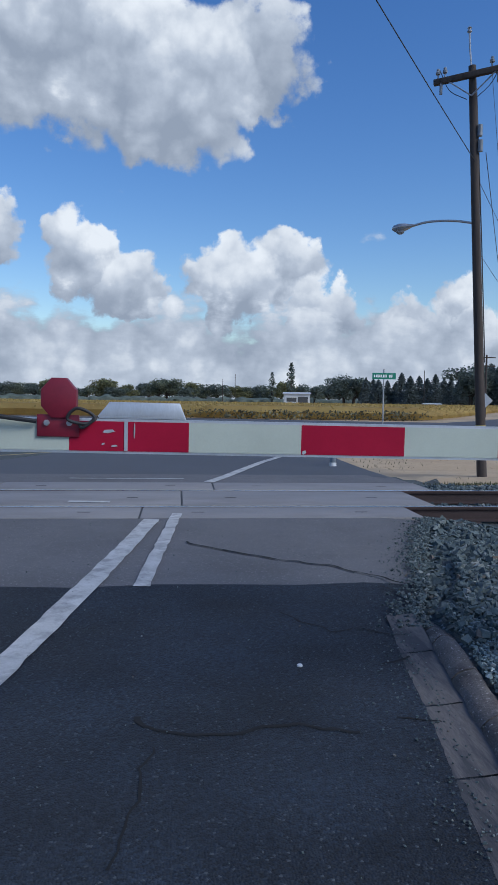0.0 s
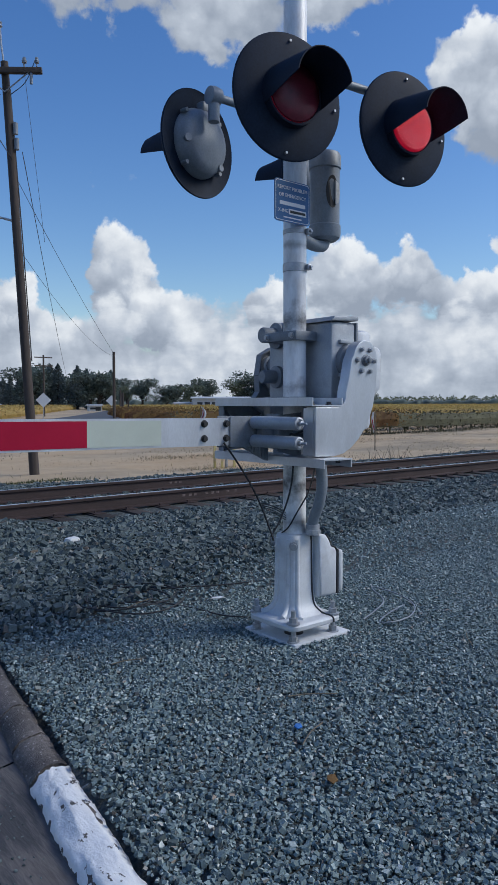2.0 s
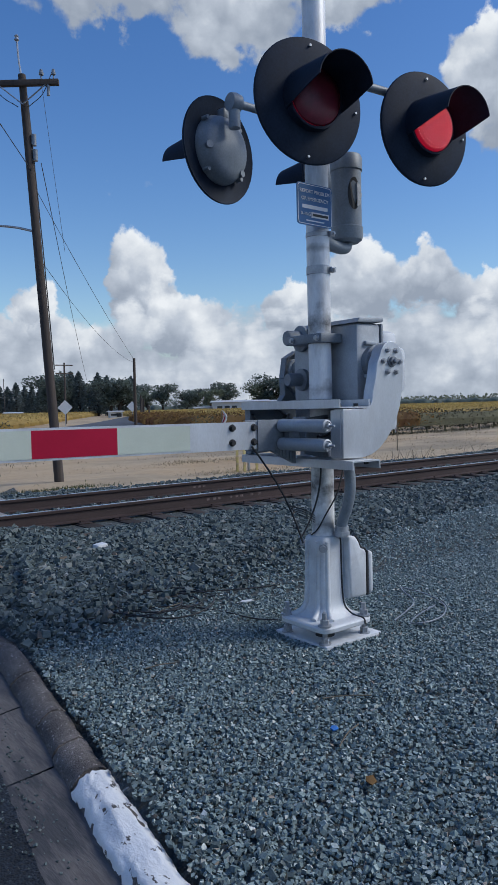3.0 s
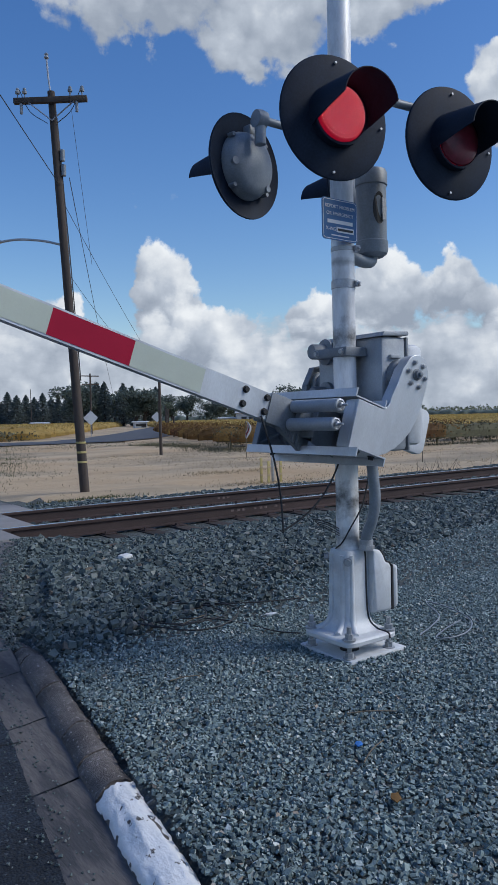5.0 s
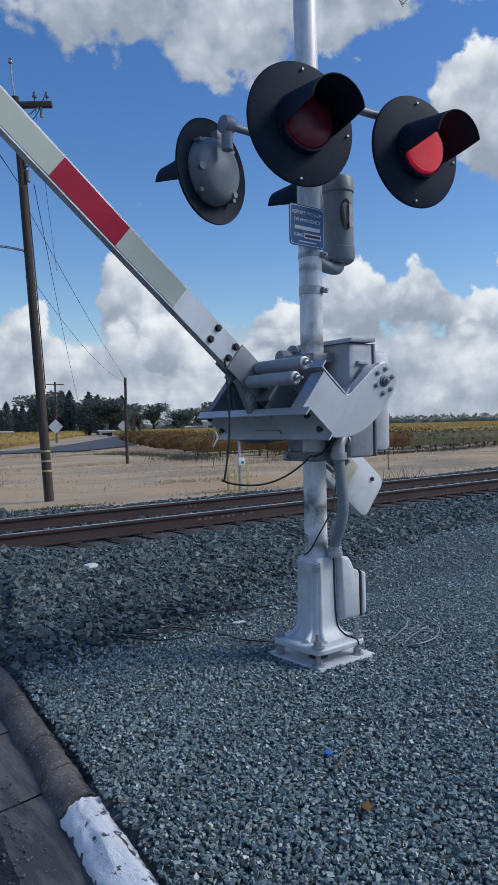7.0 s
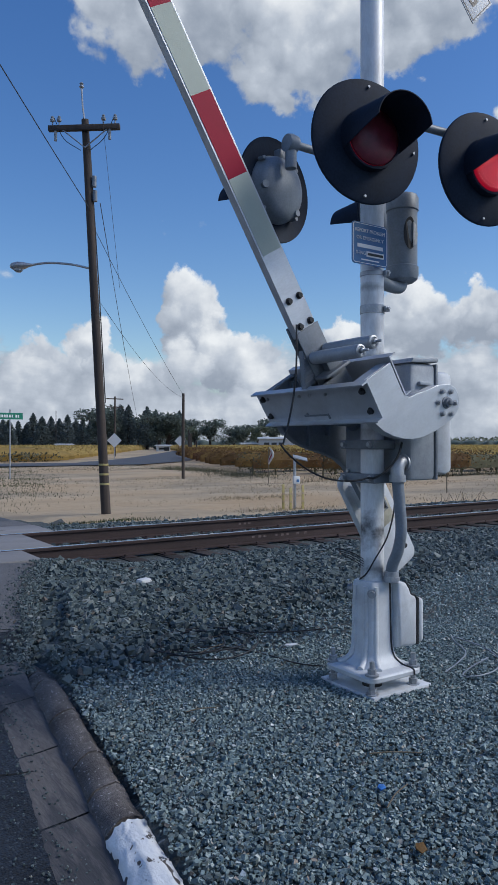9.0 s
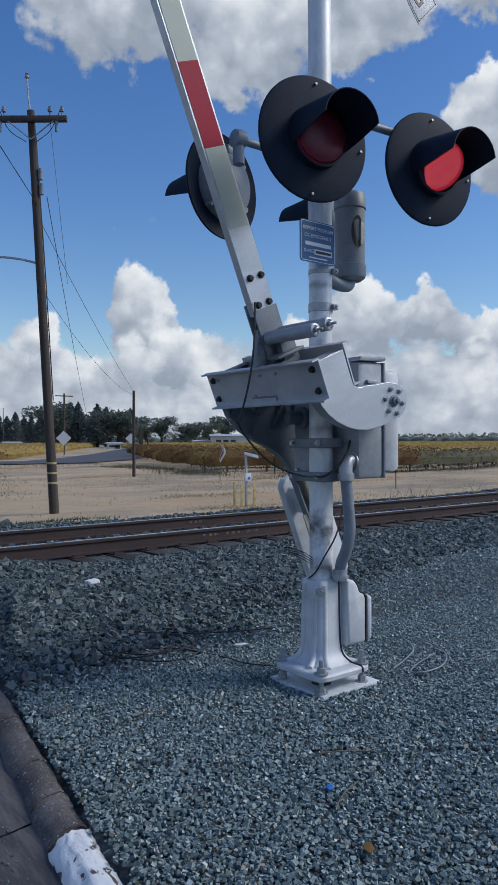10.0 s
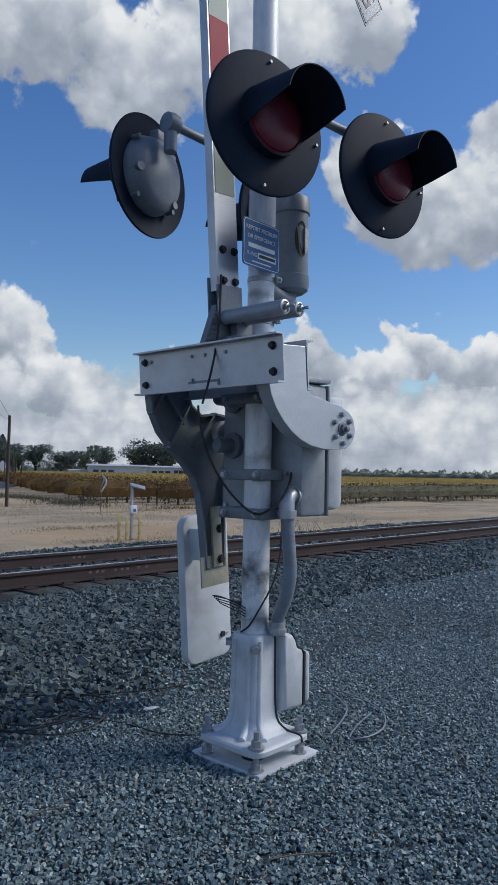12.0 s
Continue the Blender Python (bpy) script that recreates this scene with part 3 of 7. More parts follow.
ribbon("road_marking", [(-4.5, 3.12), (-3.55, 3.08), (-2.7, 3.1)], 0.10, LINE_WHITE, "faint white stop line", thick=0.012, ragged=0.03)
ribbon("road_marking", [(-4.1, 0.36), (-3.6, 0.35)], 0.14, LINE_WHITE, "white paint patch on a crossing panel", z=0.006, ragged=0.03)


# cracks: thin dark seams let into the road surface
def crack(pts, w=0.012):
    p = []
    for (ax, ay), (bx, by) in zip(pts, pts[1:]):
        for i in range(5):
            x, y = ax + (bx - ax) * i / 5, ay + (by - ay) * i / 5
            p.append((x + 0.045 * noise.noise(Vector((x * 6, y * 6, 2.0))) + 0.022 * noise.noise(Vector((x * 23, y * 23, 5.0))), y + 0.045 * noise.noise(Vector((x * 6, y * 6, 9.0))) + 0.022 * noise.noise(Vector((x * 23, y * 23, 7.0)))))
    p.append(pts[-1])
    ribbon("road_crack", p, w * 1.05, CRACK, "thin dark crack in the asphalt", thick=0.009, ragged=w * 0.55)


crack([(-2.70, -2.0), (-2.45, -2.3), (-2.2, -2.55), (-1.9, -2.75), (-1.6, -2.9), (-1.35, -3.2), (-1.15, -3.45)], 0.022)
crack([(-2.95, -5.45), (-2.85, -5.62), (-2.6, -5.66), (-2.3, -5.60), (-2.05, -5.68)], 0.020)
crack([(-2.92, -6.45), (-2.94, -6.2), (-2.90, -5.95), (-2.86, -5.75)], 0.010)
crack([(-2.12, -4.10), (-1.9, -4.42), (-1.72, -4.40), (-1.45, -4.55)], 0.010)
crack([(-1.35, -3.50), (-1.22, -3.75), (-1.30, -4.05)], 0.014)
crack([(-1.75, -4.95), (-1.55, -4.82), (-1.40, -4.70)], 0.018)
crack([(-1.85, -5.55), (-1.6, -5.60)], 0.012)


# ---- kerb ----
def kerb_at(y, v):
    """The kerb's section at y: v runs from 0 at the road side over the top to 8 at the back."""
    end = max(0.0, min(1.0, (y + 4.75) / 0.6))
    h = 0.10 * (1 - end)
    # each stone sits a little differently
    tilt = 0.006 * noise.noise(Vector((round(y * 1.3) * 3.7, 5.0, 1.0)))
    prof = [(-0.030, -0.22), (-0.024, -0.11), (-0.014, h - 0.140), (0.012, h - 0.112), (0.045, h - 0.097), (0.085, h - 0.098), (0.112, h - 0.115), (0.126, h - 0.150), (0.130, -0.22)]
    q = min(7, int(v))
    f = v - q
    (ax, az), (bx, bz) = prof[q], prof[q + 1]
    px, pz = ax + (bx - ax) * f, az + (bz - az) * f
    if 0.5 < v < 7.5:
        px += 0.010 * noise.noise(Vector((y * 6, v * 1.1, 1.0))) + 0.005 * noise.noise(Vector((y * 34, v * 2.1, 4.0)))
        pz += 0.008 * noise.noise(Vector((y * 6, v * 1.1, 8.0))) + 0.004 * noise.noise(Vector((y * 34, v * 2.1, 9.0))) + tilt
    return px, pz


def make_kerb():
    kerb = root("kerb", 0, 0, 0, "weathered concrete kerb, its end painted chipped white", "kerb")
    kerb["kind"] = "structure"
    cuts = [-14, -12.2, -10.4, -8.6, -7.42, -6.26, -6.0, -5.72, -5.22, -4.72, -4.42, -4.12]
    for a, b in zip(cuts, cuts[1:]):
        bm = bmesh.new()
        rows = []
        k = max(3, int((b - a) / 0.025))
        for i in range(k + 1):
            y = a + 0.009 + (b - a - 0.018) * i / k
            e = road_edge(y)
            prof = [kerb_at(y, q) for q in range(9)]
            rows.append([bm.verts.new((e + px, y, pz)) for px, pz in prof])
        for ra, rb in zip(rows, rows[1:]):
            for q in range(len(ra) - 1):
                bm.faces.new((ra[q], ra[q + 1], rb[q + 1], rb[q]))
        bm.faces.new(rows[0])
        bm.faces.new(rows[-1][::-1])
        part("kerb_stone", bm, CONCRETE, kerb, smooth=50)
    # flaking white paint: a thin coat over the stones with a ragged lower edge
    for a, b in ((-12.2, -10.4), (-10.4, -8.6), (-8.6, -7.42), (-7.42, -6.26)):
        bm = bmesh.new()
        rows = []
        k = int((b - a) / 0.012)
        for i in range(k + 1):
            row = []
            y0 = a + 0.010 + (b - a - 0.016) * i / k
            lo = 1.55 + 1.5 * noise.noise(Vector((y0 * 4.5, 0, 2.0))) + 0.9 * noise.noise(Vector((y0 * 19, 0, 6.0)))
            hi = 6.7 + 0.6 * noise.noise(Vector((y0 * 7, 3.0, 2.0))) + 0.5 * noise.noise(Vector((y0 * 25, 3.0, 6.0)))
            for c in range(19):
                v = max(0.8, lo) + (hi - max(0.8, lo)) * c / 18
                y = y0 - (0.05 * abs(noise.noise(Vector((v * 2.1, b, 3.0)))) * (i / k) ** 6 if b > -6.5 else 0.0)
                px, pz = kerb_at(y, v)
                d = Vector((px - 0.05, pz + 0.11)).normalized() * (0.0035 + 0.0012 * noise.noise(Vector((y * 60, v * 5, 1.0))))
                row.append(bm.verts.new((road_edge(y) + px + d.x, y, pz + d.y)))
            rows.append(row)
        for ra, rb in zip(rows, rows[1:]):
            for q in range(18):
                bm.faces.new((ra[q], ra[q + 1], rb[q + 1], rb[q]))
        part("paint_coat", bm, KERB_WHITE, kerb, "chipped white paint on the kerb", smooth=60)
    gut = root("gutter", 0, 0, 0, "stained concrete gutter strip along the kerb", "gutter")
    gut["kind"] = "structure"
    for a, b in ((-14, -9.5), (-9.5, -7.3), (-7.3, -6.05), (-6.05, -5.45), (-5.45, -4.8), (-4.8, -4.15)):
        bm = bmesh.new()
        rows = []
        k = max(2, int((b - a) / 0.035))
        for i in range(k + 1):
            y = a + 0.006 + (b - a - 0.012) * i / k
            e = road_edge(y) - (0.01 if y < -4.1 else 0.12)
            w = 0.185 + 0.012 * noise.noise(Vector((y * 1.5, 0, 4))) + 0.008 * noise.noise(Vector((y * 21, 2, 4)))
            rows.append([bm.verts.new((e - w, y, road_z(y) + 0.0065)), bm.verts.new((e - w * 0.5, y, road_z(y) + 0.012)), bm.verts.new((e, y, road_z(y) + 0.022))])
        for ra, rb in zip(rows, rows[1:]):
            for q in range(2):
                bm.faces.new((ra[q], ra[q + 1], rb[q + 1], rb[q]))
        part("gutter_slab", bm, GUTTER, gut, smooth=0)


make_kerb()


# ---- track ----
def make_track():
    track = root("railway_track", 0, 0, 0, "single railway track with polished rail heads and dark sides", "railway track")
    prof = [(-0.070, -0.178), (0.070, -0.178), (0.070, -0.166), (0.012, -0.150), (0.009, -0.045), (0.034, -0.036), (0.036, -0.008), (0.028, -0.001), (-0.028, -0.001), (-0.036, -0.008), (-0.034, -0.036), (-0.009, -0.045), (-0.012, -0.150), (-0.070, -0.166)]
    for y in (0.0, 1.508):
        bm = bmesh.new()
        lo = [bm.verts.new((-120, y + a, b)) for a, b in prof]
        hi = [bm.verts.new((420, y + a, b)) for a, b in prof]
        for i in range(len(prof)):
            j = (i + 1) % len(prof)
            bm.faces.new((lo[i], lo[j], hi[j], hi[i]))
        rail = part("rail", bm, RAILSIDE, track, smooth=0)
        bm = bmesh.new()
        add_box(bm, -120, 420, y - 0.027, y + 0.027, -0.004, 0.0015)
        part("rail_head", bm, RAILTOP, rail, "polished steel running surface", smooth=0)
    # worn pale stencilling on the webs
    for y, xs in ((0.0, (3.16, 3.27, 3.36, 3.56, 3.67, 3.76, 3.95, 4.10)), (1.508, (3.92, 4.02, 4.11))):
        for x in xs:
            bm = bmesh.new()
            add_box(bm, x, x + 0.05, y - 0.0135, y - 0.0125, -0.105, -0.072)
            part("stencil_bar", bm, STENCIL, track, "worn pale stencil bar on the rail", smooth=0)
    bm = bmesh.new()
    add_box(bm, -0.11, 0.11, -0.55, 2.06, -0.37, -0.190, 0.008)
    tie = part("tie", bm, TIE, track)
    bm = bmesh.new()
    add_box(bm, -0.085, 0.085, -0.17, 0.17, -0.190, -0.176, 0.004)
    add_cyl(bm, (-0.05, -0.11, -0.176), (-0.05, -0.11, -0.150), 0.014, seg=6)
    add_cyl(bm, (0.05, 0.11, -0.176), (0.05, 0.11, -0.150), 0.014, seg=6)
    plate = part("tie_plate", bm, RAILSIDE, tie)
    tie.matrix_basis = pose(0.75, 0, 0)
    again(plate, tie, pose(0, 1.508, 0))
    rnd = random.Random(3)
    for i in range(1, 130):
        o = again(tie, track, pose(0.75 + 0.5 * i + rnd.uniform(-0.03, 0.03), rnd.uniform(-0.06, 0.06), rnd.uniform(-0.006, 0.004), 0, 0, rnd.uniform(-1.2, 1.2)))
        if i < 60:
            for y in (0.0, 1.508):
                again(plate, o, pose(0, y, 0))
    cr = root("crossing_surface", 0, 0, 0, "worn grey concrete crossing panels between and beside the rails", "crossing panels")
    for y0, y1, xr, ramp, jx in ((-0.82, -0.075, -0.10, 0.12, -3.19), (0.085, 1.425, 0.34, 0.16, -2.74), (1.585, 2.46, 0.84, 0.14, -2.28)):
        for x0, x1, end in ((jx + 0.012, xr, True), (jx - 3.05, jx - 0.012, False), (jx - 6.1, jx - 3.075, False), (jx - 9.2, jx - 6.12, False)):
            bm = bmesh.new()
            if end:
                add_prism(bm, [(x0, -0.20), (x1 + ramp, -0.20), (x1 + ramp, -0.15), (x1, 0.0), (x0, 0.0)], y0, y1, bevel=0.006)
            else:
                add_box(bm, x0, x1, y0, y1, -0.2, 0.0, 0.006)
            p = part("crossing_panel", bm, PANEL, cr)
            for fx in (0.2, 0.8):
                bm = bmesh.new()
                cx, cy = x0 + (x1 - x0) * fx, (y0 + y1) / 2
                add_box(bm, cx - 0.07, cx + 0.07, cy - 0.012, cy + 0.012, -0.004, 0.0035, 0.001)
                part("lifting_slot", bm, RUBBER, p)
        bm = bmesh.new()
        add_box(bm, jx - 0.011, jx + 0.011, y0 + 0.01, y1 - 0.01, -0.15, -0.006)
        part("panel_joint", bm, RUBBER, cr)
    for y in (-0.047, 0.061, 1.447, 1.561):
        bm = bmesh.new()
        add_box(bm, -12.0, (-0.1 if y < 0 else 0.34 if y < 1.5 else 0.84), y - 0.022, y + 0.022, -0.15, -0.016)
        part("flangeway_filler", bm, RUBBER, cr)


make_track()


# ---- crossing gate ----
MX, MY = 0.0, -5.75
SHAFT = (0.195, 0.0, 1.43)          # in the gate's own space
gate = root("crossing_gate", MX, MY, 0, "aluminium crossing gate with red signal lamps and striped barrier arm", "crossing gate")


def ring_loft(bm, rows, n=24, power=4.0):
    """Rounded-square sections: (half size, height, dx, dy)."""
    rings = []
    for h, z, dx, dy in rows:
        ring = []
        for i in range(n):
            a = 2 * math.pi * (i + 0.5) / n
            c, s = math.cos(a), math.sin(a)
            r = h / (abs(c) ** power + abs(s) ** power) ** (1 / power)
            ring.append(bm.verts.new((dx + r * c, dy + r * s, z)))
        rings.append(ring)
    for a, b in zip(rings, rings[1:]):
        for i in range(n):
            j = (i + 1) % n
            bm.faces.new((a[i], a[j], b[j], b[i]))
    bm.faces.new(rings[0][::-1])
    bm.faces.new(rings[-1])


def hexbolt(bm, p, d, r=0.014, h=0.014, stud=0.0):
    p, d = Vector(p), Vector(d).normalized()
    add_cyl(bm, p, p + d * 0.004, r * 1.35, seg=14)
    add_cyl(bm, p + d * 0.004, p + d * (0.004 + h), r, seg=6)
    if stud:
        add_cyl(bm, p + d * h, p + d * (h + stud), r * 0.55, seg=8)


def make_base():
    bm = bmesh.new()
    add_box(bm, -0.185, 0.215, -0.205, 0.195, -0.20, 0.028, 0.012)
    part("base_plate", bm, CAST, gate, "dusty steel foundation plate in the gravel")
    bm = bmesh.new()
    ring_loft(bm, [(0.130, 0.119, -0.008, -0.01), (0.114, 0.134, -0.006, -0.007), (0.097, 0.152, -0.003, -0.003), (0.087, 0.180, 0, 0), (0.081, 0.24, 0, 0), (0.079, 0.50, 0, 0), (0.077, 0.522, 0, 0), (0.072, 0.535, 0, 0), (0.062, 0.540, 0, 0)], n=48, power=6)
    base = part("base_casting", bm, CAST, gate, "silver cast mast base with flared foot", smooth=40)
    bm = bmesh.new()
    ring_loft(bm, [(0.170, 0.084, -0.015, -0.02), (0.178, 0.090, -0.015, -0.02), (0.179, 0.108, -0.015, -0.02), (0.173, 0.116, -0.015, -0.02), (0.160, 0.1195, -0.015, -0.02), (0.128, 0.123, -0.012, -0.015)], n=56, power=8)
    part("foot_flange", bm, CAST, base, "thick cast foot flange raised on bolts", smooth=40)
    bm = bmesh.new()
    add_tube(bm, [(0.044, -0.074, 0.534), (0.046, -0.0795, 0.50), (0.047, -0.081, 0.35), (0.050, -0.083, 0.24), (0.055, -0.089, 0.18), (0.064, -0.105, 0.150), (0.078, -0.137, 0.126), (0.090, -0.192, 0.118), (0.092, -0.201, 0.090)], 0.0048, 6, 4)
    part("seam", bm, RUBBER, base, "dark rubber seam")
    bm = bmesh.new()
    add_tube(bm, [(-0.07, 0.099, 0.53), (-0.098, 0.08, 0.53)], 0.004, 6)
    add_prism(bm, [(0.070, 0.205), (0.185, 0.200), (0.200, 0.212), (0.200, 0.43), (0.188, 0.452), (0.158, 0.464), (0.142, 0.500), (0.120, 0.528), (0.070, 0.532)], -0.122, 0.060, bevel=0.018)
    hatch = part("hatch", bm, CAST, base, "rounded junction hatch", smooth=50)
    bm = bmesh.new()
    add_prism(bm, [(0.196, 0.206), (0.2075, 0.206), (0.2075, 0.44), (0.196, 0.446)], -0.123, 0.061)
    add_tube(bm, [(0.120, -0.110, 0.532), (0.144, -0.110, 0.505), (0.160, -0.110, 0.468), (0.190, -0.110, 0.455), (0.203, -0.110, 0.432)], 0.0055, 6, 3)
    part("gasket", bm, RUBBER, base, "black hatch gasket")
    bm = bmesh.new()
    add_box(bm, 0.205, 0.252, -0.120, 0.058, 0.208, 0.438, 0.020)
    part("hatch_cover", bm, CAST, base, "cast hatch cover with rounded edges", smooth=60)
    # corner ribs flaring into the foot
    for sx, sy in ((-1.0, -0.50), (-0.62, -1.0), (-1.0, 0.62)):
        bm = bmesh.new()
        add_tube(bm, [(sx * r - 0.004, sy * r, z) for z, r in ((0.515, 0.070), (0.35, 0.073), (0.22, 0.077), (0.175, 0.085), (0.150, 0.099), (0.134, 0.120), (0.124, 0.146))], 0.0155, 12, 4)
        part("rib", bm, CAST, base)
    for x, y in ((-0.155, -0.160), (0.125, -0.160), (-0.155, 0.125), (0.125, 0.125)):
        bm = bmesh.new()
        add_cyl(bm, (x, y, 0.02), (x, y, 0.185), 0.0125, seg=10)
        hexbolt(bm, (x, y, 0.122), (0, 0, 1), 0.022, 0.024)
        add_cyl(bm, (x, y, 0.118), (x, y, 0.124), 0.034, seg=16)
        add_cyl(bm, (x, y, 0.026), (x, y, 0.032), 0.032, seg=16)
        add_cyl(bm, (x, y, 0.032), (x, y, 0.058), 0.022, seg=6)
        part("anchor_bolt", bm, GALV, gate, "galvanised anchor bolt and nuts")
    for p, d in (((-0.073, -0.073, 0.485), (-0.7, -0.7, 0)), ((-0.073, 0.073, 0.495), (-0.7, 0.7, 0))):
        bm = bmesh.new()
        hexbolt(bm, p, d, 0.017, 0.018)
        part("set_bolt", bm, GALV, base, "square set bolt")
    bm = bmesh.new()
    add_lathe(bm, [(0.05, 0), (0.05, 0.003), (0.046, 0.0035)], (-0.05, -0.05, 0.0275), seg=20)
    part("cable_hole", bm, RUBBER, gate, "dark cable hole in the plate")


make_base()


def make_mast():
    bm = bmesh.new()
    add_lathe(bm, [(0.0595, 0.50), (0.0595, 2.0), (0.0593, 5.05), (0.05, 5.07)], (0, 0, 0), seg=36)
    mast = part("mast", bm, POLE, gate, "weathered aluminium mast with dark smudges")
    for z, w in ((2.09, 0.012), (1.91, 0.022)):
        bm = bmesh.new()
        add_lathe(bm, [(0.0600, z - w), (0.0625, z - w + 0.002), (0.0625, z + w - 0.002), (0.0600, z + w)], (0, 0, 0), seg=36)
        add_box(bm, 0.02, 0.05, -0.078, -0.050, z - 0.014, z + 0.014, 0.003)
        hexbolt(bm, (0.035, -0.078, z), (0, -1, 0), 0.007, 0.007)
        part("band_clamp", bm, GALV, mast, "thin steel band clamp")
    for z in (1.56, 1.225, 1.055):
        bm = bmesh.new()
        add_box(bm, -0.070, 0.078, -0.085, 0.17, z - 0.024, z + 0.024, 0.006)
        part("box_clamp", bm, DARKCAST, gate, "dark steel clamp bar round the mast")
        for y in (-0.055, 0.135):
            bm = bmesh.new()
            hexbolt(bm, (-0.071, y, z), (-1, 0, 0), 0.012, 0.012)
            part("clamp_bolt", bm, GALV, gate)


make_mast()


def make_mechanism():
    bm = bmesh.new()
    add_box(bm, 0.082, 0.262, -0.185, 0.305, 1.045, 1.635, 0.022)
    box = part("mechanism_case", bm, GREYBOX, gate, "grey cast gate mechanism case")
    bm = bmesh.new()
    add_box(bm, 0.274, 0.392, -0.190, 0.310, 1.070, 1.600, 0.035)
    door = part("case_door", bm, CAST, box, "pale rounded case door")
    bm = bmesh.new()
    add_box(bm, 0.261, 0.2755, -0.189, 0.309, 1.046, 1.634, 0.004)
    part("door_gasket", bm, DARKCAST, box, "dark seam between case and door")
    bm = bmesh.new()
    add_prism(bm, [(0.07, 1.632), (0.26, 1.640), (0.268, 1.652), (0.26, 1.664), (0.09, 1.655)], -0.20, 0.28, bevel=0.004)
    part("rain_cap", bm, GREYBOX, box, "sloping rain lip")
    for z in (1.36, 1.44, 1.53):
        bm = bmesh.new()
        add_box(bm, 0.13, 0.205, -0.203, -0.182, z - 0.010, z + 0.010, 0.004)
        part("case_rib", bm, GREYBOX, box, "cast rib beside the shaft")
    bm = bmesh.new()
    add_lathe(bm, [(0.085, 0), (0.085, 0.03), (0.07, 0.045), (0.045, 0.05), (0.045, 0.12), (0.03, 0.125)], (0.195, -0.185, 1.43), (0, -1, 0), 28)
    part("shaft_boss", bm, DARKCAST, box, "dark shaft bearing")
    bm = bmesh.new()
    add_lathe(bm, [(0.085, 0), (0.085, 0.03), (0.045, 0.05), (0.045, 0.18), (0.03, 0.185)], (0.195, 0.305, 1.43), (0, 1, 0), 28)
    part("shaft_boss", bm, DARKCAST, box)
    for z, r in ((1.585, 0.042), (1.36, 0.036)):
        bm = bmesh.new()
        add_lathe(bm, [(r * 1.7, 0), (r * 1.7, 0.03), (r, 0.035), (r, 0.11), (r * 0.9, 0.118)], (0.095, 0.225, z), (-1, 0.12, 0), 24)
        part("conduit_plug", bm, DARKCAST, box, "round dark bearing cap")
    for i, (y, z) in enumerate(((-0.10, 1.235), (-0.10, 1.08), (0.27, 1.62), (0.27, 1.08))):
        bm = bmesh.new()
        hexbolt(bm, (0.083, y, z), (-1, 0, 0), 0.011, 0.011)
        part("case_bolt", bm, GALV, box)
    # conduit from the base up to the case
    bm = bmesh.new()
    add_tube(bm, [(0.085, -0.135, 1.135), (0.048, -0.142, 1.135), (0.028, -0.148, 1.105), (0.026, -0.150, 1.045)], 0.034, 14, 5)
    add_cyl(bm, (0.026, -0.150, 1.040), (0.026, -0.150, 1.075), 0.042, seg=18)
    add_cyl(bm, (0.078, -0.135, 1.135), (0.092, -0.135, 1.135), 0.045, seg=18)
    part("conduit_elbow", bm, GALV, gate, "galvanised conduit elbow")
    bm = bmesh.new()
    add_tube(bm, [(0.026, -0.150, 1.05), (0.034, -0.158, 0.92), (0.042, -0.160, 0.80), (0.040, -0.140, 0.70), (0.035, -0.110, 0.63), (0.040, -0.095, 0.585), (0.042, -0.092, 0.545)], 0.029, 14, 6)
    part("conduit_hose", bm, LAMPGREY, gate, "ribbed grey flexible conduit")
    bm = bmesh.new()
    add_cyl(bm, (0.040, -0.094, 0.535), (0.041, -0.094, 0.590), 0.036, seg=16)
    add_cyl(bm, (0.040, -0.094, 0.545), (0.041, -0.094, 0.562), 0.042, seg=8)
    part("conduit_fitting", bm, GALV, gate)
    bm = bmesh.new()
    add_tube(bm, [(-0.088, -0.060, 1.06), (-0.075, -0.10, 1.062), (-0.03, -0.135, 1.10), (0.03, -0.15, 1.17), (0.083, -0.125, 1.235)], 0.0055, 7, 6)
    part("control_cable", bm, RUBBER, gate, "black cable running across the mast to the case")
    bm = bmesh.new()
    for k in range(4):
        add_tube(bm, [(-0.060, 0.0, 0.61 + 0.012 * k), (-0.085, 0.06, 0.64 + 0.012 * k), (-0.10, 0.12 + 0.015 * k, 0.66 + 0.008 * k), (-0.09, 0.13, 0.685), (-0.07, 0.05, 0.665)], 0.0022, 5, 4)
    part("loose_wires", bm, WIRE, gate, "loose black wires tied to the mast")


make_mechanism()


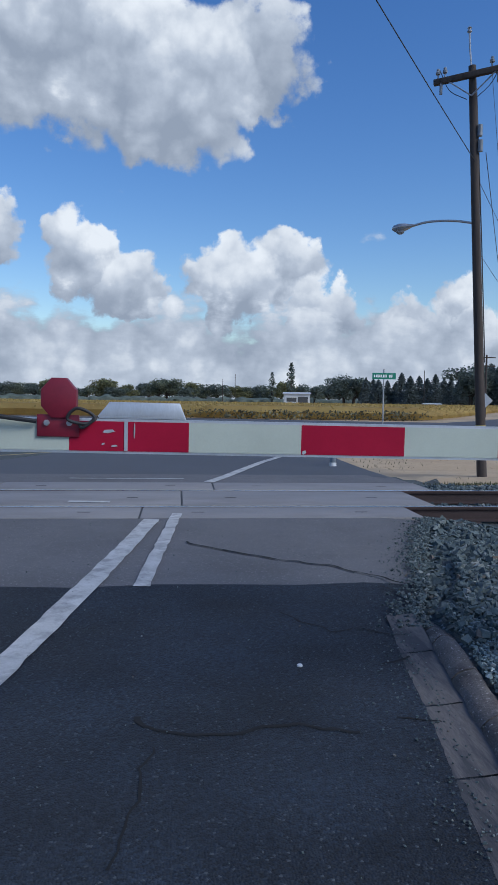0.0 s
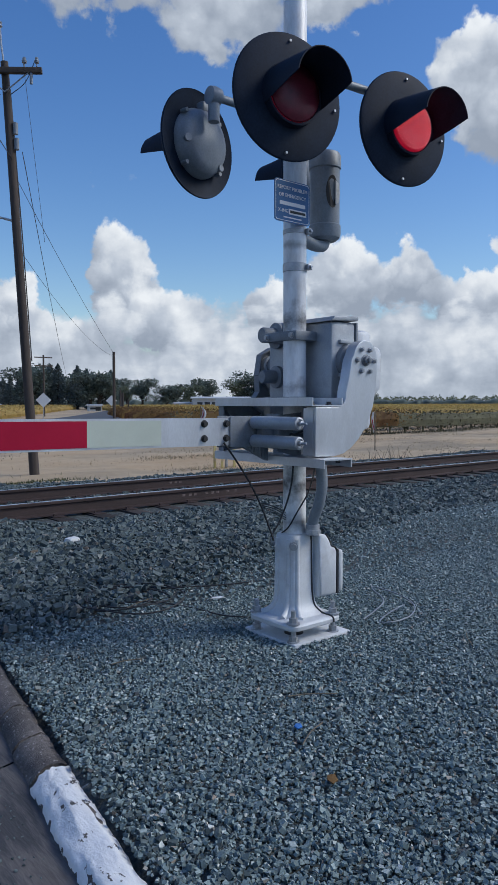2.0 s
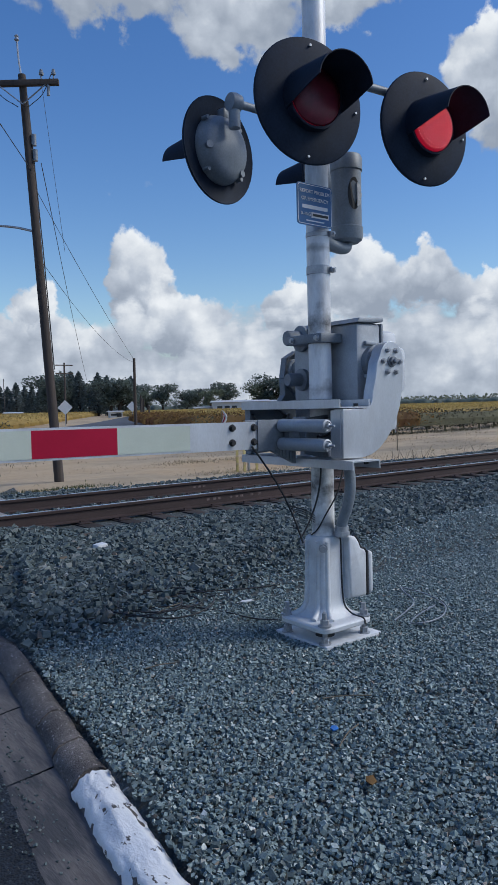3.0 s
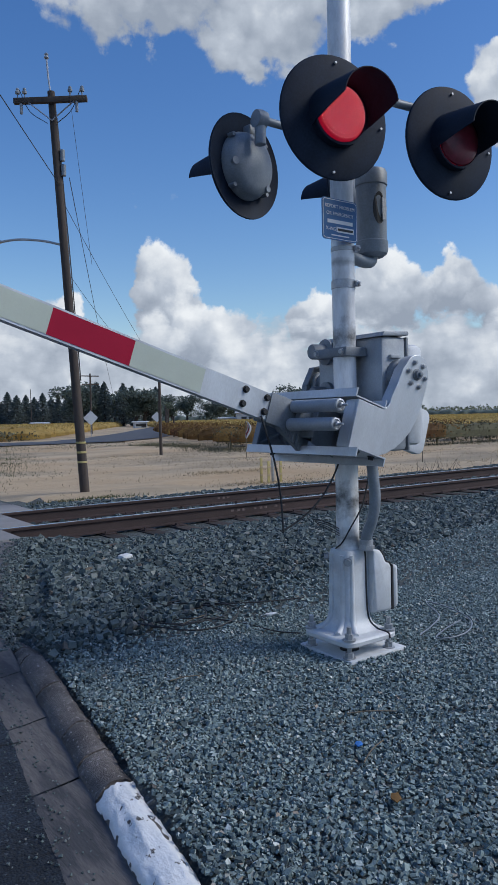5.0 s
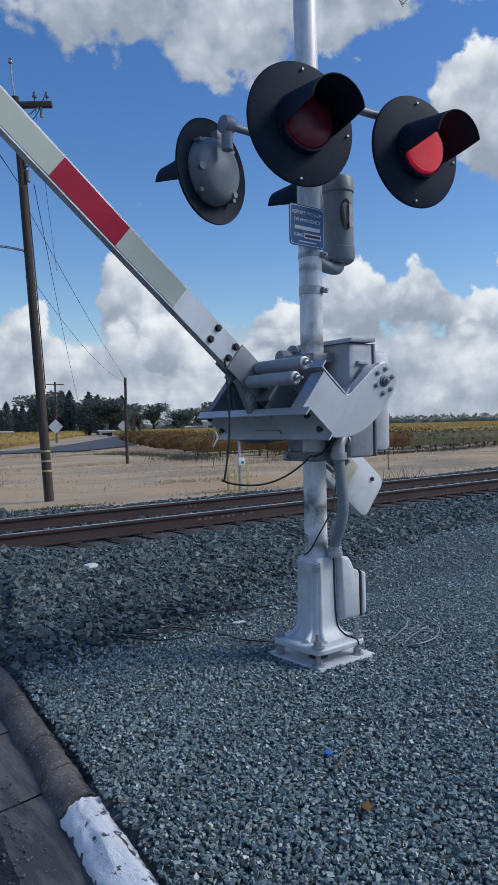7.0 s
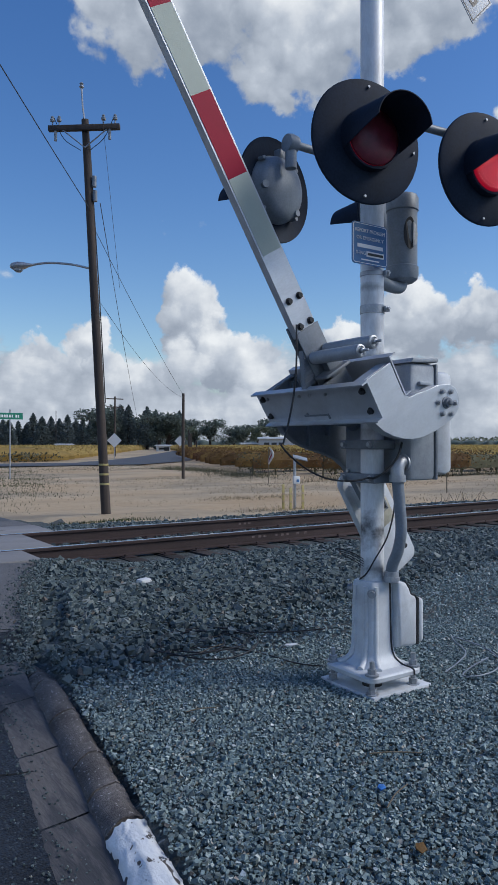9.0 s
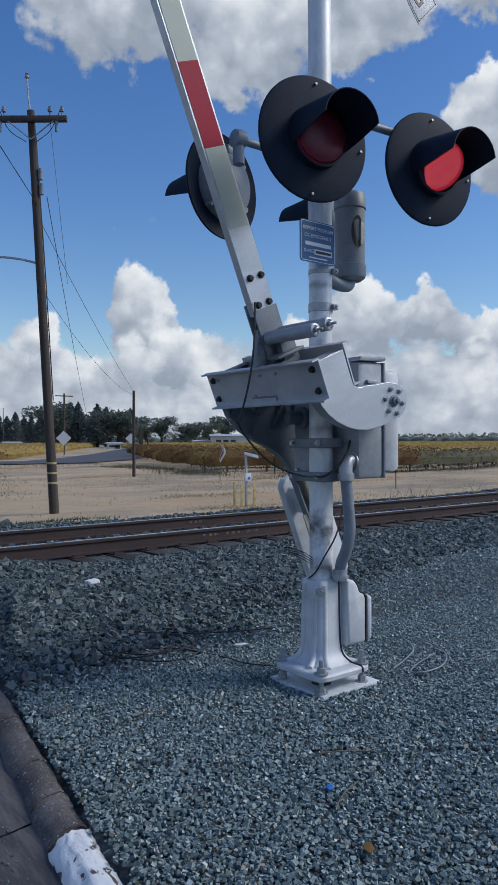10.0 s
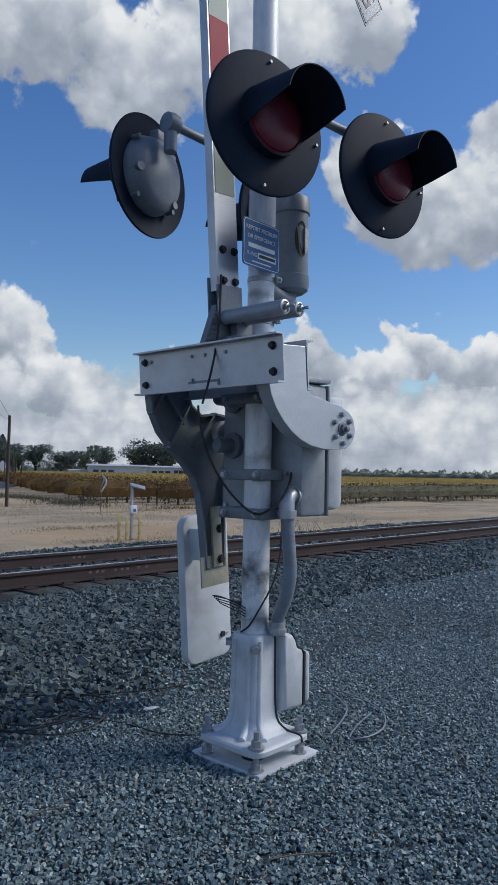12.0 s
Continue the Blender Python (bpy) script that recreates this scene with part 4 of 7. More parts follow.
# ---- lamps ----
def make_lamp(name, x, y, z, facing, label):
    """facing: degrees by which the lamp is turned from facing -y; the mesh of the lamp is its round backing disc."""
    bm = bmesh.new()
    add_lathe(bm, [(0.05, 0.012), (0.155, 0.012), (0.165, 0.004), (0.262, -0.004), (0.277, -0.012), (0.280, -0.004), (0.276, 0.003), (0.262, 0.008), (0.17, 0.016), (0.05, 0.018)], (0, 0, 0), (0, -1, 0), 56)
    lamp = part("signal_lamp", bm, BLACKP, gate, label, pose(x - MX, y - MY, z, 0, 0, facing))
    # visor: a tube open below, its rim cut back
    bm = bmesh.new()
    n, rows = 30, 10
    grid = []
    for inner in (0, 1):
        g = []
        for j in range(rows + 1):
            f = j / rows
            span = radians(113 - 30 * f ** 1.1)
            r = 0.144 - 0.010 * f - 0.004 * inner
            d = -0.012 - 0.285 * f
            g.append([bm.verts.new((r * math.sin(-span + 2 * span * i / n), d, r * math.cos(-span + 2 * span * i / n) - 0.035 * f)) for i in range(n + 1)])
        grid.append(g)
    for g in grid:
        for j in range(rows):
            for i in range(n):
                bm.faces.new((g[j][i], g[j][i + 1], g[j + 1][i + 1], g[j + 1][i]))
    a, b = grid
    for i in range(n):
        bm.faces.new((a[rows][i], a[rows][i + 1], b[rows][i + 1], b[rows][i]))
    for j in range(rows):
        bm.faces.new((a[j][0], a[j + 1][0], b[j + 1][0], b[j][0]))
        bm.faces.new((a[j][n], a[j + 1][n], b[j + 1][n], b[j][n]))
    part("hood", bm, BLACKP, lamp, "matt black lamp hood", smooth=60)
    bm = bmesh.new()
    add_lathe(bm, [(0.180, 0.0), (0.180, 0.026), (0.174, 0.034), (0.168, 0.060), (0.155, 0.082), (0.120, 0.096), (0.060, 0.104), (0.02, 0.106)], (0, -0.012, 0), (0, 1, 0), 36)
    add_cyl(bm, (-0.10, 0.06, -0.115), (-0.10, 0.085, -0.115), 0.018, seg=12)
    add_cyl(bm, (0.145, 0.05, -0.02), (0.155, 0.08, -0.02), 0.020, seg=12)
    add_box(bm, -0.03, 0.03, 0.02, 0.07, 0.150, 0.205, 0.008)
    for k in range(4):
        t = radians(45 + 90 * k)
        add_cyl(bm, (0.186 * math.cos(t), 0.01, 0.186 * math.sin(t)), (0.186 * math.cos(t), 0.05, 0.186 * math.sin(t)), 0.012, seg=8)
    part("housing", bm, LAMPGREY, lamp, "grey domed lamp housing", smooth=50)
    for sx, sz in ((0.0, 0.24), (-0.02, -0.25), (0.24, -0.02)):
        bm = bmesh.new()
        add_cyl(bm, (sx, -0.02, sz), (sx, -0.008, sz), 0.006, seg=8)
        part("screw", bm, GALV, lamp)
    # added baffle: blocks red light leaking from the lit face when turned inwards
    bm = bmesh.new()
    add_lathe(bm, [(0.140, 0.010), (0.140, 0.058), (0.1285, 0.058), (0.1285, 0.020), (0.01, 0.0195)], (0, 0, 0), (0, -1, 0), 40)
    part("lens_ring", bm, BLACKP, lamp)
    # turning lens: one face lit, the other dark
    bm = bmesh.new()
    add_lathe(bm, [(0.126, 0.0), (0.121, 0.010), (0.097, 0.022), (0.062, 0.030), (0.0, 0.033)], (0, 0, 0), (0, -1, 0), 40)
    lens = part("lens", bm, LENS_ON, lamp, "red lens with rows of light points", smooth=60)
    bm = bmesh.new()
    add_lathe(bm, [(0.126, 0.0015), (0.121, 0.010), (0.097, 0.022), (0.062, 0.030), (0.0, 0.033)], (0, 0, 0), (0, 1, 0), 40)
    return lamp, lens, bm


def finish_lens(lens, bm):
    """The dark half of the lens and the light points of the lit half, joined to the lens as its own materials."""
    me = lens.data
    me.materials.append(LENS_OFF)
    me.materials.append(LED_ON)
    for f in bm.faces:
        f.material_index = 1
        f.smooth = True
    for k in range(9):
        for q in range(max(1, 6 * k)):
            t = 2 * math.pi * q / max(1, 6 * k) + 0.2 * k
            r = 0.0140 * k
            px, pz = r * math.cos(t), r * math.sin(t)
            d = float(np.interp(r, [0, 0.062, 0.097, 0.121, 0.126], [0.033, 0.030, 0.022, 0.010, 0.0]))
            vs = [bm.verts.new((px + 0.0021 * math.cos(a), -d - 0.0030, pz + 0.0021 * math.sin(a))) for a in (0, 1.26, 2.51, 3.77, 5.03)]
            bm.faces.new(vs).material_index = 2
    bm.from_mesh(me)
    bm.to_mesh(me)
    bm.free()


LAMPS = {}
for key, x, y, z, facing, label in (("near", -0.335, -6.067, 2.580, -11, "round black signal lamp facing the road"), ("right", 0.380, -6.142, 2.585, -9, "round black signal lamp facing the road"),
                                    ("left", -0.284, -5.290, 2.597, 193, "round black signal lamp facing away, grey housing in view"), ("rear", 0.52, -5.30, 2.60, 193, "round black signal lamp facing away behind the mast")):
    lamp, lens, bm_ = make_lamp("signal_lamp", x, y, z, facing, label)
    finish_lens(lens, bm_)
    LAMPS[key] = lens


def make_crossarms():
    for y, z, xa, xb, zz in ((-0.20, 2.765, -0.335, 0.38, 2.58), (0.35, 2.80, -0.284, 0.33, 2.59)):
        bm = bmesh.new()
        add_tube(bm, [(xa, y - 0.04, z), (xb, y - (0.10 if y < 0 else 0.04), z)], 0.021, 12)
        add_tube(bm, [(0.0, 0.0, z - 0.02), (0.02, y - 0.05, z)], 0.022, 10)
        arm = part("lamp_arm", bm, LAMPGREY, gate, "grey steel pipe carrying two signal lamps")
        for x in (xa, xb):
            bm = bmesh.new()
            yy = y - (0.10 if y < 0 and x > 0 else 0.04)
            add_cyl(bm, (x, yy, zz + 0.08), (x, yy, z + 0.02), 0.030, seg=14)
            add_lathe(bm, [(0.045, -0.03), (0.05, 0), (0.045, 0.03)], (x, yy, z), (1, 0, 0), 16)
            part("lamp_bracket", bm, LAMPGREY, arm, "clamp holding the lamp")
    bm = bmesh.new()
    add_lathe(bm, [(0.064, -0.10), (0.074, -0.09), (0.074, 0.09), (0.064, 0.10)], (0, 0, 2.78), (0, 0, 1), 28)
    part("crossarm_hub", bm, LAMPGREY, gate, "cast hub clamping the lamp arms to the mast")


make_crossarms()


def make_bell():
    bm = bmesh.new()
    cx, cy = 0.245, 0.03
    add_lathe(bm, [(0.060, 2.085), (0.080, 2.10), (0.086, 2.12), (0.086, 2.165), (0.080, 2.17), (0.080, 2.46), (0.086, 2.465), (0.086, 2.53), (0.078, 2.545), (0.0, 2.55)], (cx, cy, 0), seg=36)
    bell = part("bell", bm, LAMPGREY, gate, "grey cylindrical crossing bell with an oval opening")
    bm = bmesh.new()
    rings = []
    for k in range(24):
        a = 2 * math.pi * k / 24
        u, v = 0.036 * math.cos(a), 0.085 * math.sin(a)
        t = u / 0.081 + radians(-105)
        rings.append((t, 2.33 + v))
    front = [bm.verts.new((cx + 0.0825 * math.cos(t), cy + 0.0825 * math.sin(t), z)) for t, z in rings]
    bm.faces.new(front)
    part("opening", bm, RUBBER, bell, "dark oval opening", smooth=0)
    bm = bmesh.new()
    add_prism(bm, [(0.0, -0.062), (0.022, -0.05), (0.030, 0.0), (0.022, 0.05), (0.0, 0.062)], -0.003, 0.003, plane="xz")
    o = part("gong", bm, GALV, bell, "pale gong seen in the opening", pose(cx + 0.0845 * math.cos(radians(-94)), cy + 0.0845 * math.sin(radians(-94)), 2.325, 0, 0, -4))
    bm = bmesh.new()
    add_tube(bm, [(0.04, 0.01, 2.08), (0.10, 0.015, 2.06), (0.17, 0.02, 2.052), (0.23, 0.03, 2.06), (0.245, 0.03, 2.095)], 0.032, 12, 4)
    part("bell_bracket", bm, LAMPGREY, bell, "curved bracket from mast to bell")


make_bell()


# ---- writing ----
def text_part(name, words, size, m, material, parent, label=""):
    c = bpy.data.curves.new(name, "FONT")
    c.body, c.size, c.align_x, c.align_y, c.extrude = words, size, "CENTER", "CENTER", 0.0006
    tmp = bpy.data.objects.new("text_tmp", c)
    scene.collection.objects.link(tmp)
    me = bpy.data.meshes.new_from_object(tmp.evaluated_get(bpy.context.evaluated_depsgraph_get()))
    bpy.data.objects.remove(tmp)
    me.materials.clear()
    me.materials.append(material)
    ob = new(name, me)
    ob.parent, ob.matrix_basis = parent, m
    return tagged(ob, label) if label else ob


def rounded(w, h, r, n=5):
    pts = []
    for cx, cz, a0 in ((w - r, h - r, 0), (-w + r, h - r, 90), (-w + r, -h + r, 180), (w - r, -h + r, 270)):
        for k in range(n + 1):
            a = radians(a0 + 90 * k / n)
            pts.append((cx + r * math.cos(a), cz + r * math.sin(a)))
    return pts


def make_sign():
    bm = bmesh.new()
    add_prism(bm, rounded(0.118, 0.102, 0.018), -0.002, 0.002)
    at = pose(-0.095, -0.082, 2.210, 0, 0, 0)
    sign = part("emergency_sign", bm, BLUE_SIGN, gate, "blue sign with white lettering and number bars", at)
    bm = bmesh.new()
    o, i = rounded(0.113, 0.097, 0.015), rounded(0.110, 0.094, 0.013)
    vo, vi = [bm.verts.new((a, -0.0034, b)) for a, b in o], [bm.verts.new((a, -0.0034, b)) for a, b in i]
    for k in range(len(o)):
        j = (k + 1) % len(o)
        bm.faces.new((vo[k], vo[j], vi[j], vi[k]))
    part("border", bm, SIGN_WHITE, sign, smooth=0)
    text_part("lettering", "REPORT PROBLEM", 0.0245, pose(0, -0.0034, 0.062, 90), SIGN_WHITE, sign)
    text_part("lettering", "OR EMERGENCY", 0.0245, pose(0, -0.0034, 0.026, 90), SIGN_WHITE, sign)
    text_part("lettering", "X-ING", 0.0245, pose(-0.062, -0.0034, -0.049, 90), SIGN_WHITE, sign)
    for x0, x1, z, h, mt in ((-0.085, 0.085, -0.012, 0.009, SIGN_WHITE), (-0.025, 0.092, -0.049, 0.0135, SIGN_WHITE), (-0.018, 0.085, -0.049, 0.006, SIGN_BLACK), (-0.06, 0.06, -0.079, 0.003, SIGN_WHITE)):
        bm = bmesh.new()
        d = -0.0052 if mt is SIGN_BLACK else -0.0034
        add_box(bm, x0, x1, d - 0.0006, d + 0.0006, z - h, z + h)
        part("bar", bm, mt, sign, smooth=0)


make_sign()


def make_crossbuck():
    for k, a in enumerate((45, -45)):
        bm = bmesh.new()
        add_box(bm, -0.93, 0.93, -0.003, 0.003, -0.115, 0.115, 0.0015)
        at = pose(0.10, -0.085 - 0.012 * k, 4.29, 0, a, 0)
        blade = part("crossbuck_blade", bm, SIGN_WHITE, gate, "white crossbuck blade with black lettering", at)
        bm = bmesh.new()
        for z in (-0.106, 0.100):
            add_box(bm, -0.92, 0.92, -0.0045, -0.0033, z, z + 0.006)
        for x in (-0.92, 0.914):
            add_box(bm, x, x + 0.006, -0.0045, -0.0033, -0.106, 0.106)
        part("border", bm, SIGN_BLACK, blade, smooth=0)
        if a == 45:
            text_part("lettering", "CROSSING", 0.19, pose(0.42, -0.0045, 0, 90), SIGN_BLACK, blade)


make_crossbuck()


# ---- barrier arm, built about its shaft, in the lowered position ----
def make_arm():
    zc, y0, y1 = -0.358, -0.005, 0.039
    bm = bmesh.new()
    def half(x):
        return 0.066 - 0.006 * min(1, max(0, (-x - 0.6) / 5.5))
    rows = []
    for x in (-0.60, -0.68, -3.0, -6.4):
        h = half(x)
        prof = [(y0, zc - h), (y1, zc - h), (y1, zc + h), (y0, zc + h)]
        rows.append([bm.verts.new((x, a, b)) for a, b in prof])
    for a, b in zip(rows, rows[1:]):
        for i in range(4):
            j = (i + 1) % 4
            bm.faces.new((a[i], a[j], b[j], b[i]))
    bm.faces.new(rows[0])
    bm.faces.new(rows[-1][::-1])
    bmesh.ops.bevel(bm, geom=[e for e in bm.edges if abs(e.verts[0].co.x - e.verts[1].co.x) > 0.05], offset=0.005, segments=2, affect="EDGES")
    arm = part("gate_arm", bm, ALU, gate, "striped red and white aluminium barrier arm", pose(*SHAFT))
    edges = [-1.012, -1.376, -1.748, -2.116, -2.512, -2.930, -3.362, -3.77, -4.18, -4.59, -5.00, -5.41, -5.82, -6.23]
    for k, (a, b) in enumerate(zip(edges, edges[1:])):
        for side in (-1, 1):
            bm = bmesh.new()
            h = half((a + b) / 2) - 0.009
            yy = y0 - 0.0012 if side < 0 else y1 + 0.0012
            add_box(bm, b, a, yy - 0.001, yy + 0.001, zc - h, zc + h)
            part("red_stripe" if k % 2 else "white_stripe", bm, RED_SHEET if k % 2 else WHITE_SHEET, arm, "red reflective sheet" if k % 2 else "white reflective sheet", smooth=0)
    # joint with a split and torn sheet in the outer red stripe
    bm = bmesh.new()
    add_box(bm, -3.165, -3.152, y0 - 0.0045, y0 - 0.0025, zc - 0.052, zc + 0.06)
    part("torn_sheet", bm, ALU, arm, "split in the red sheet baring metal", smooth=0)
    for x, z, w, h in ((-3.128, 0.022, 0.0025, 0.032), (-3.22, 0.018, 0.022, 0.007), (-3.20, -0.035, 0.012, 0.004), (-3.24, -0.028, 0.006, 0.004), (-2.50, -0.047, 0.008, 0.008)):
        bm = bmesh.new()
        add_prism(bm, [(x - w, zc + z - h * 0.6), (x - w * 0.2, zc + z - h), (x + w, zc + z - h * 0.1), (x + w * 0.6, zc + z + h), (x - w * 0.7, zc + z + h * 0.7)], y0 - 0.0045, y0 - 0.0025)
        part("torn_sheet", bm, ALU, arm, "torn patch of bare metal", smooth=0)
    # lamp on top of the arm
    bm = bmesh.new()
    add_box(bm, -3.475, -3.325, y0 - 0.012, y0 - 0.003, zc - 0.005, zc + 0.075, 0.003)
    lampb = part("arm_lamp", bm, RED_PLATE, arm, "dark red octagonal arm lamp on a bracket")
    bm = bmesh.new()
    add_prism(bm, [(-3.398 + 0.067 * math.cos(radians(22.5 + 45 * k)), zc + 0.135 + 0.078 * math.sin(radians(22.5 + 45 * k))) for k in range(8)], y0 - 0.022, y0 + 0.035, bevel=0.004)
    part("lamp_body", bm, RED_PLATE, lampb)
    for x in (-3.44, -3.36):
        bm = bmesh.new()
        hexbolt(bm, (x, y0 - 0.012, zc + 0.045), (0, -1, 0), 0.008, 0.006)
        part("screw", bm, GALV, lampb)
    bm = bmesh.new()
    add_tube(bm, [(-4.2, y0 - 0.02, zc + 0.11), (-3.85, y0 - 0.03, zc + 0.10), (-3.60, y0 - 0.03, zc + 0.065), (-3.475, y0 - 0.02, zc + 0.05)], 0.008, 8, 5)
    add_tube(bm, [(-3.325, y0 - 0.015, zc + 0.045), (-3.31, y0 - 0.03, zc + 0.03), (-3.27, y0 - 0.03, zc + 0.07), (-3.33, y0 - 0.035, zc + 0.10), (-3.365, y0 - 0.03, zc + 0.06), (-3.30, y0 - 0.02, zc + 0.045), (-3.25, y0 + 0.02, zc + 0.075)], 0.006, 8, 5)
    part("arm_cable", bm, RUBBER, arm, "black lamp cable with a loop")
    bm = bmesh.new()
    add_prism(bm, [(-3.27, zc + 0.064), (-2.94, zc + 0.064), (-2.965, zc + 0.125), (-3.22, zc + 0.125)], y0 + 0.005, y1 - 0.005, bevel=0.006)
    part("arm_splice_cover", bm, ALU, arm, "pale folded aluminium cover on top of the arm")
    # bolts at the butt of the arm
    for x, z in ((-0.645, 0.04), (-0.645, -0.03), (-0.775, 0.04), (-0.775, -0.03)):
        bm = bmesh.new()
        hexbolt(bm, (x, y0, zc + z), (0, -1, 0), 0.013, 0.012)
        part("arm_bolt", bm, RUBBER, arm)
    # adapter block that holds the arm
    bm = bmesh.new()
    add_box(bm, -0.625, -0.22, y0 - 0.008, y0 - 0.0015, zc - 0.075, zc + 0.075, 0.002)
    add_box(bm, -0.66, -0.22, y1 + 0.0015, y1 + 0.009, zc - 0.075, zc + 0.075, 0.002)
    add_box(bm, -0.40, -0.385, y0 - 0.1, y0 - 0.008, zc - 0.085, zc + 0.085, 0.003)
    add_box(bm, -0.47, -0.36, y0 - 0.06, y0 - 0.02, zc - 0.02, zc + 0.075, 0.004)
    add_prism(bm, [(-0.36, zc - 0.10), (-0.20, zc - 0.135), (-0.20, zc + 0.095), (-0.36, zc + 0.08)], y0 - 0.055, y0 - 0.045)
    ad = part("arm_adapter", bm, DARKCAST, arm, "dark steel breakaway arm bracket")
    bm = bmesh.new()
    add_prism(bm, [(-0.375, zc - 0.072), (-0.54, zc - 0.072), (-0.375, zc - 0.150)], y0 + 0.002, y0 + 0.034)
    for k in range(6):
        x = -0.395 - 0.022 * k
        add_box(bm, x - 0.004, x + 0.004, y0 - 0.004, y0 + 0.002, zc - 0.142 + 0.0105 * k, zc - 0.074)
    part("gusset", bm, DARKCAST, ad, "ribbed triangular gusset", smooth=0)
    bm = bmesh.new()
    add_box(bm, -0.225, -0.215, -0.06, 0.13, zc - 0.13, zc + 0.09)
    part("back_plate", bm, DARKCAST, arm)
    for z in (zc + 0.045, zc - 0.045):
        bm = bmesh.new()
        add_cyl(bm, (-0.485, y0 - 0.02, z), (-0.485, -0.345, z), 0.031, seg=20)
        cyl = part("spring_cylinder", bm, GREYBOX, arm, "grey spring cylinder")
        bm = bmesh.new()
        add_lathe(bm, [(0.029, 0), (0.029, 0.006), (0.022, 0.008), (0.022, 0.002), (0.012, 0.002), (0.012, 0.02), (0.006, 0.022), (0.006, 0.05), (0.004, 0.052)], (-0.485, -0.344, z), (0, -1, 0), 20)
        part("spring_cap", bm, GALV, cyl, "bright end cap and stud")
    # the two channels
    for z, lip, ya, xa, xb in ((-0.480, -0.042, -0.40, -0.375, -0.185), (-0.232, 0.042, -0.315, -0.372, -0.165)):
        bm = bmesh.new()
        t = 0.007
        s = 1 if lip > 0 else -1
        add_prism(bm, [(xa, z), (xb, z), (xb, z + lip), (xb - t, z + lip), (xb - t, z + s * t), (xa + t, z + s * t), (xa + t, z + lip), (xa, z + lip)], ya, 0.45)
        ch = part("channel", bm, ALU, arm, "aluminium channel of the arm frame", smooth=0)
        for yy in (ya + 0.05, 0.405, 0.365, 0.02, -0.1, 0.1):
            for xx in (xa + 0.045, xb - 0.045):
                big = yy in (ya + 0.05, 0.405)
                if not big and xx > xa + 0.05 and yy != 0.1:
                    continue
                bm = bmesh.new()
                hexbolt(bm, (xx, yy, z + s * t), (0, 0, s), 0.0125 if big else 0.0065, 0.012 if big else 0.005)
                part("channel_bolt", bm, RUBBER if big else GALV, ch)
    # near side arm: a J from the shaft down to the channels
    def jshape(extra=0.0):
        pts = [(-0.345, -0.236), (-0.345, -0.472), (-0.215, -0.474), (-0.150, -0.462), (-0.095, -0.435), (-0.045, -0.395), (0.0, -0.345), (0.035, -0.290), (0.062, -0.225), (0.080, -0.14), (0.088, -0.06), (0.088, 0.0)]
        pts += [(0.088 * math.cos(radians(a)), 0.0 + 0.100 * math.sin(radians(a))) for a in range(15, 180, 15)]
        pts += [(-0.100, 0.0), (-0.118, -0.09), (-0.138, -0.160)]
        pts += [(-0.195 + 0.055 * math.cos(radians(a)), -0.180 + 0.056 * math.sin(radians(a))) for a in range(-10, -91, -20)]
        return pts
    bm = bmesh.new()
    outline = jshape()
    add_prism(bm, outline, -0.312, -0.296, bevel=0.002)
    add_box(bm, -0.345, -0.325, -0.294, -0.225, -0.47, -0.24, 0.003)
    side = part("side_arm", bm, ALU, arm, "curved aluminium side arm bolted to the shaft", smooth=18)
    # edge web standing back from the plate, all round but for the channel end
    bm = bmesh.new()
    ring = outline[1:] + outline[:1]
    rows = []
    for k, (x, z) in enumerate(ring):
        (ax, az), (bx, bz) = ring[max(0, k - 1)], ring[min(len(ring) - 1, k + 1)]
        l = math.hypot(bx - ax, bz - az)
        nx, nz = -(bz - az) / l, (bx - ax) / l
        rows.append([bm.verts.new((x + nx * o, y, z + nz * o)) for o, y in ((0.001, -0.297), (0.001, -0.250), (0.011, -0.250), (0.011, -0.297))])
    for ra, rb in zip(rows, rows[1:]):
        for q in range(4):
            bm.faces.new((ra[q], ra[(q + 1) % 4], rb[(q + 1) % 4], rb[q]))
    bm.faces.new(rows[0])
    bm.faces.new(rows[-1][::-1])
    part("edge_web", bm, ALU, side, smooth=30)
    for k in range(6):
        a = radians(60 * k)
        bm = bmesh.new()
        hexbolt(bm, (0.062 * math.cos(a), -0.312, 0.062 * math.sin(a)), (0, -1, 0), 0.0105, 0.012, 0.006)
        part("shaft_bolt", bm, GALV, side)
    bm = bmesh.new()
    add_lathe(bm, [(0.030, 0), (0.030, 0.004), (0.022, 0.006), (0.022, 0.02), (0.012, 0.021), (0.012, 0.034), (0.008, 0.036)], (0, -0.312, 0), (0, -1, 0), 20)
    part("shaft_end", bm, DARKCAST, side, "dark shaft nut")
    # far side arm with ribs and the lever to the counterweight
    bm = bmesh.new()
    lever = [(-0.345, -0.236), (-0.345, -0.474), (-0.12, -0.455), (-0.02, -0.410), (0.06, -0.345), (0.13, -0.275), (0.20, -0.215), (0.28, -0.18), (0.40, -0.165), (0.66, -0.150), (0.66, -0.030), (0.40, -0.020),
             (0.20, 0.02), (0.10, 0.085), (0.0, 0.10), (-0.075, 0.06), (-0.095, -0.05), (-0.088, -0.15), (-0.14, -0.215), (-0.20, -0.236)]
    add_prism(bm, lever, 0.435, 0.447, bevel=0.002)
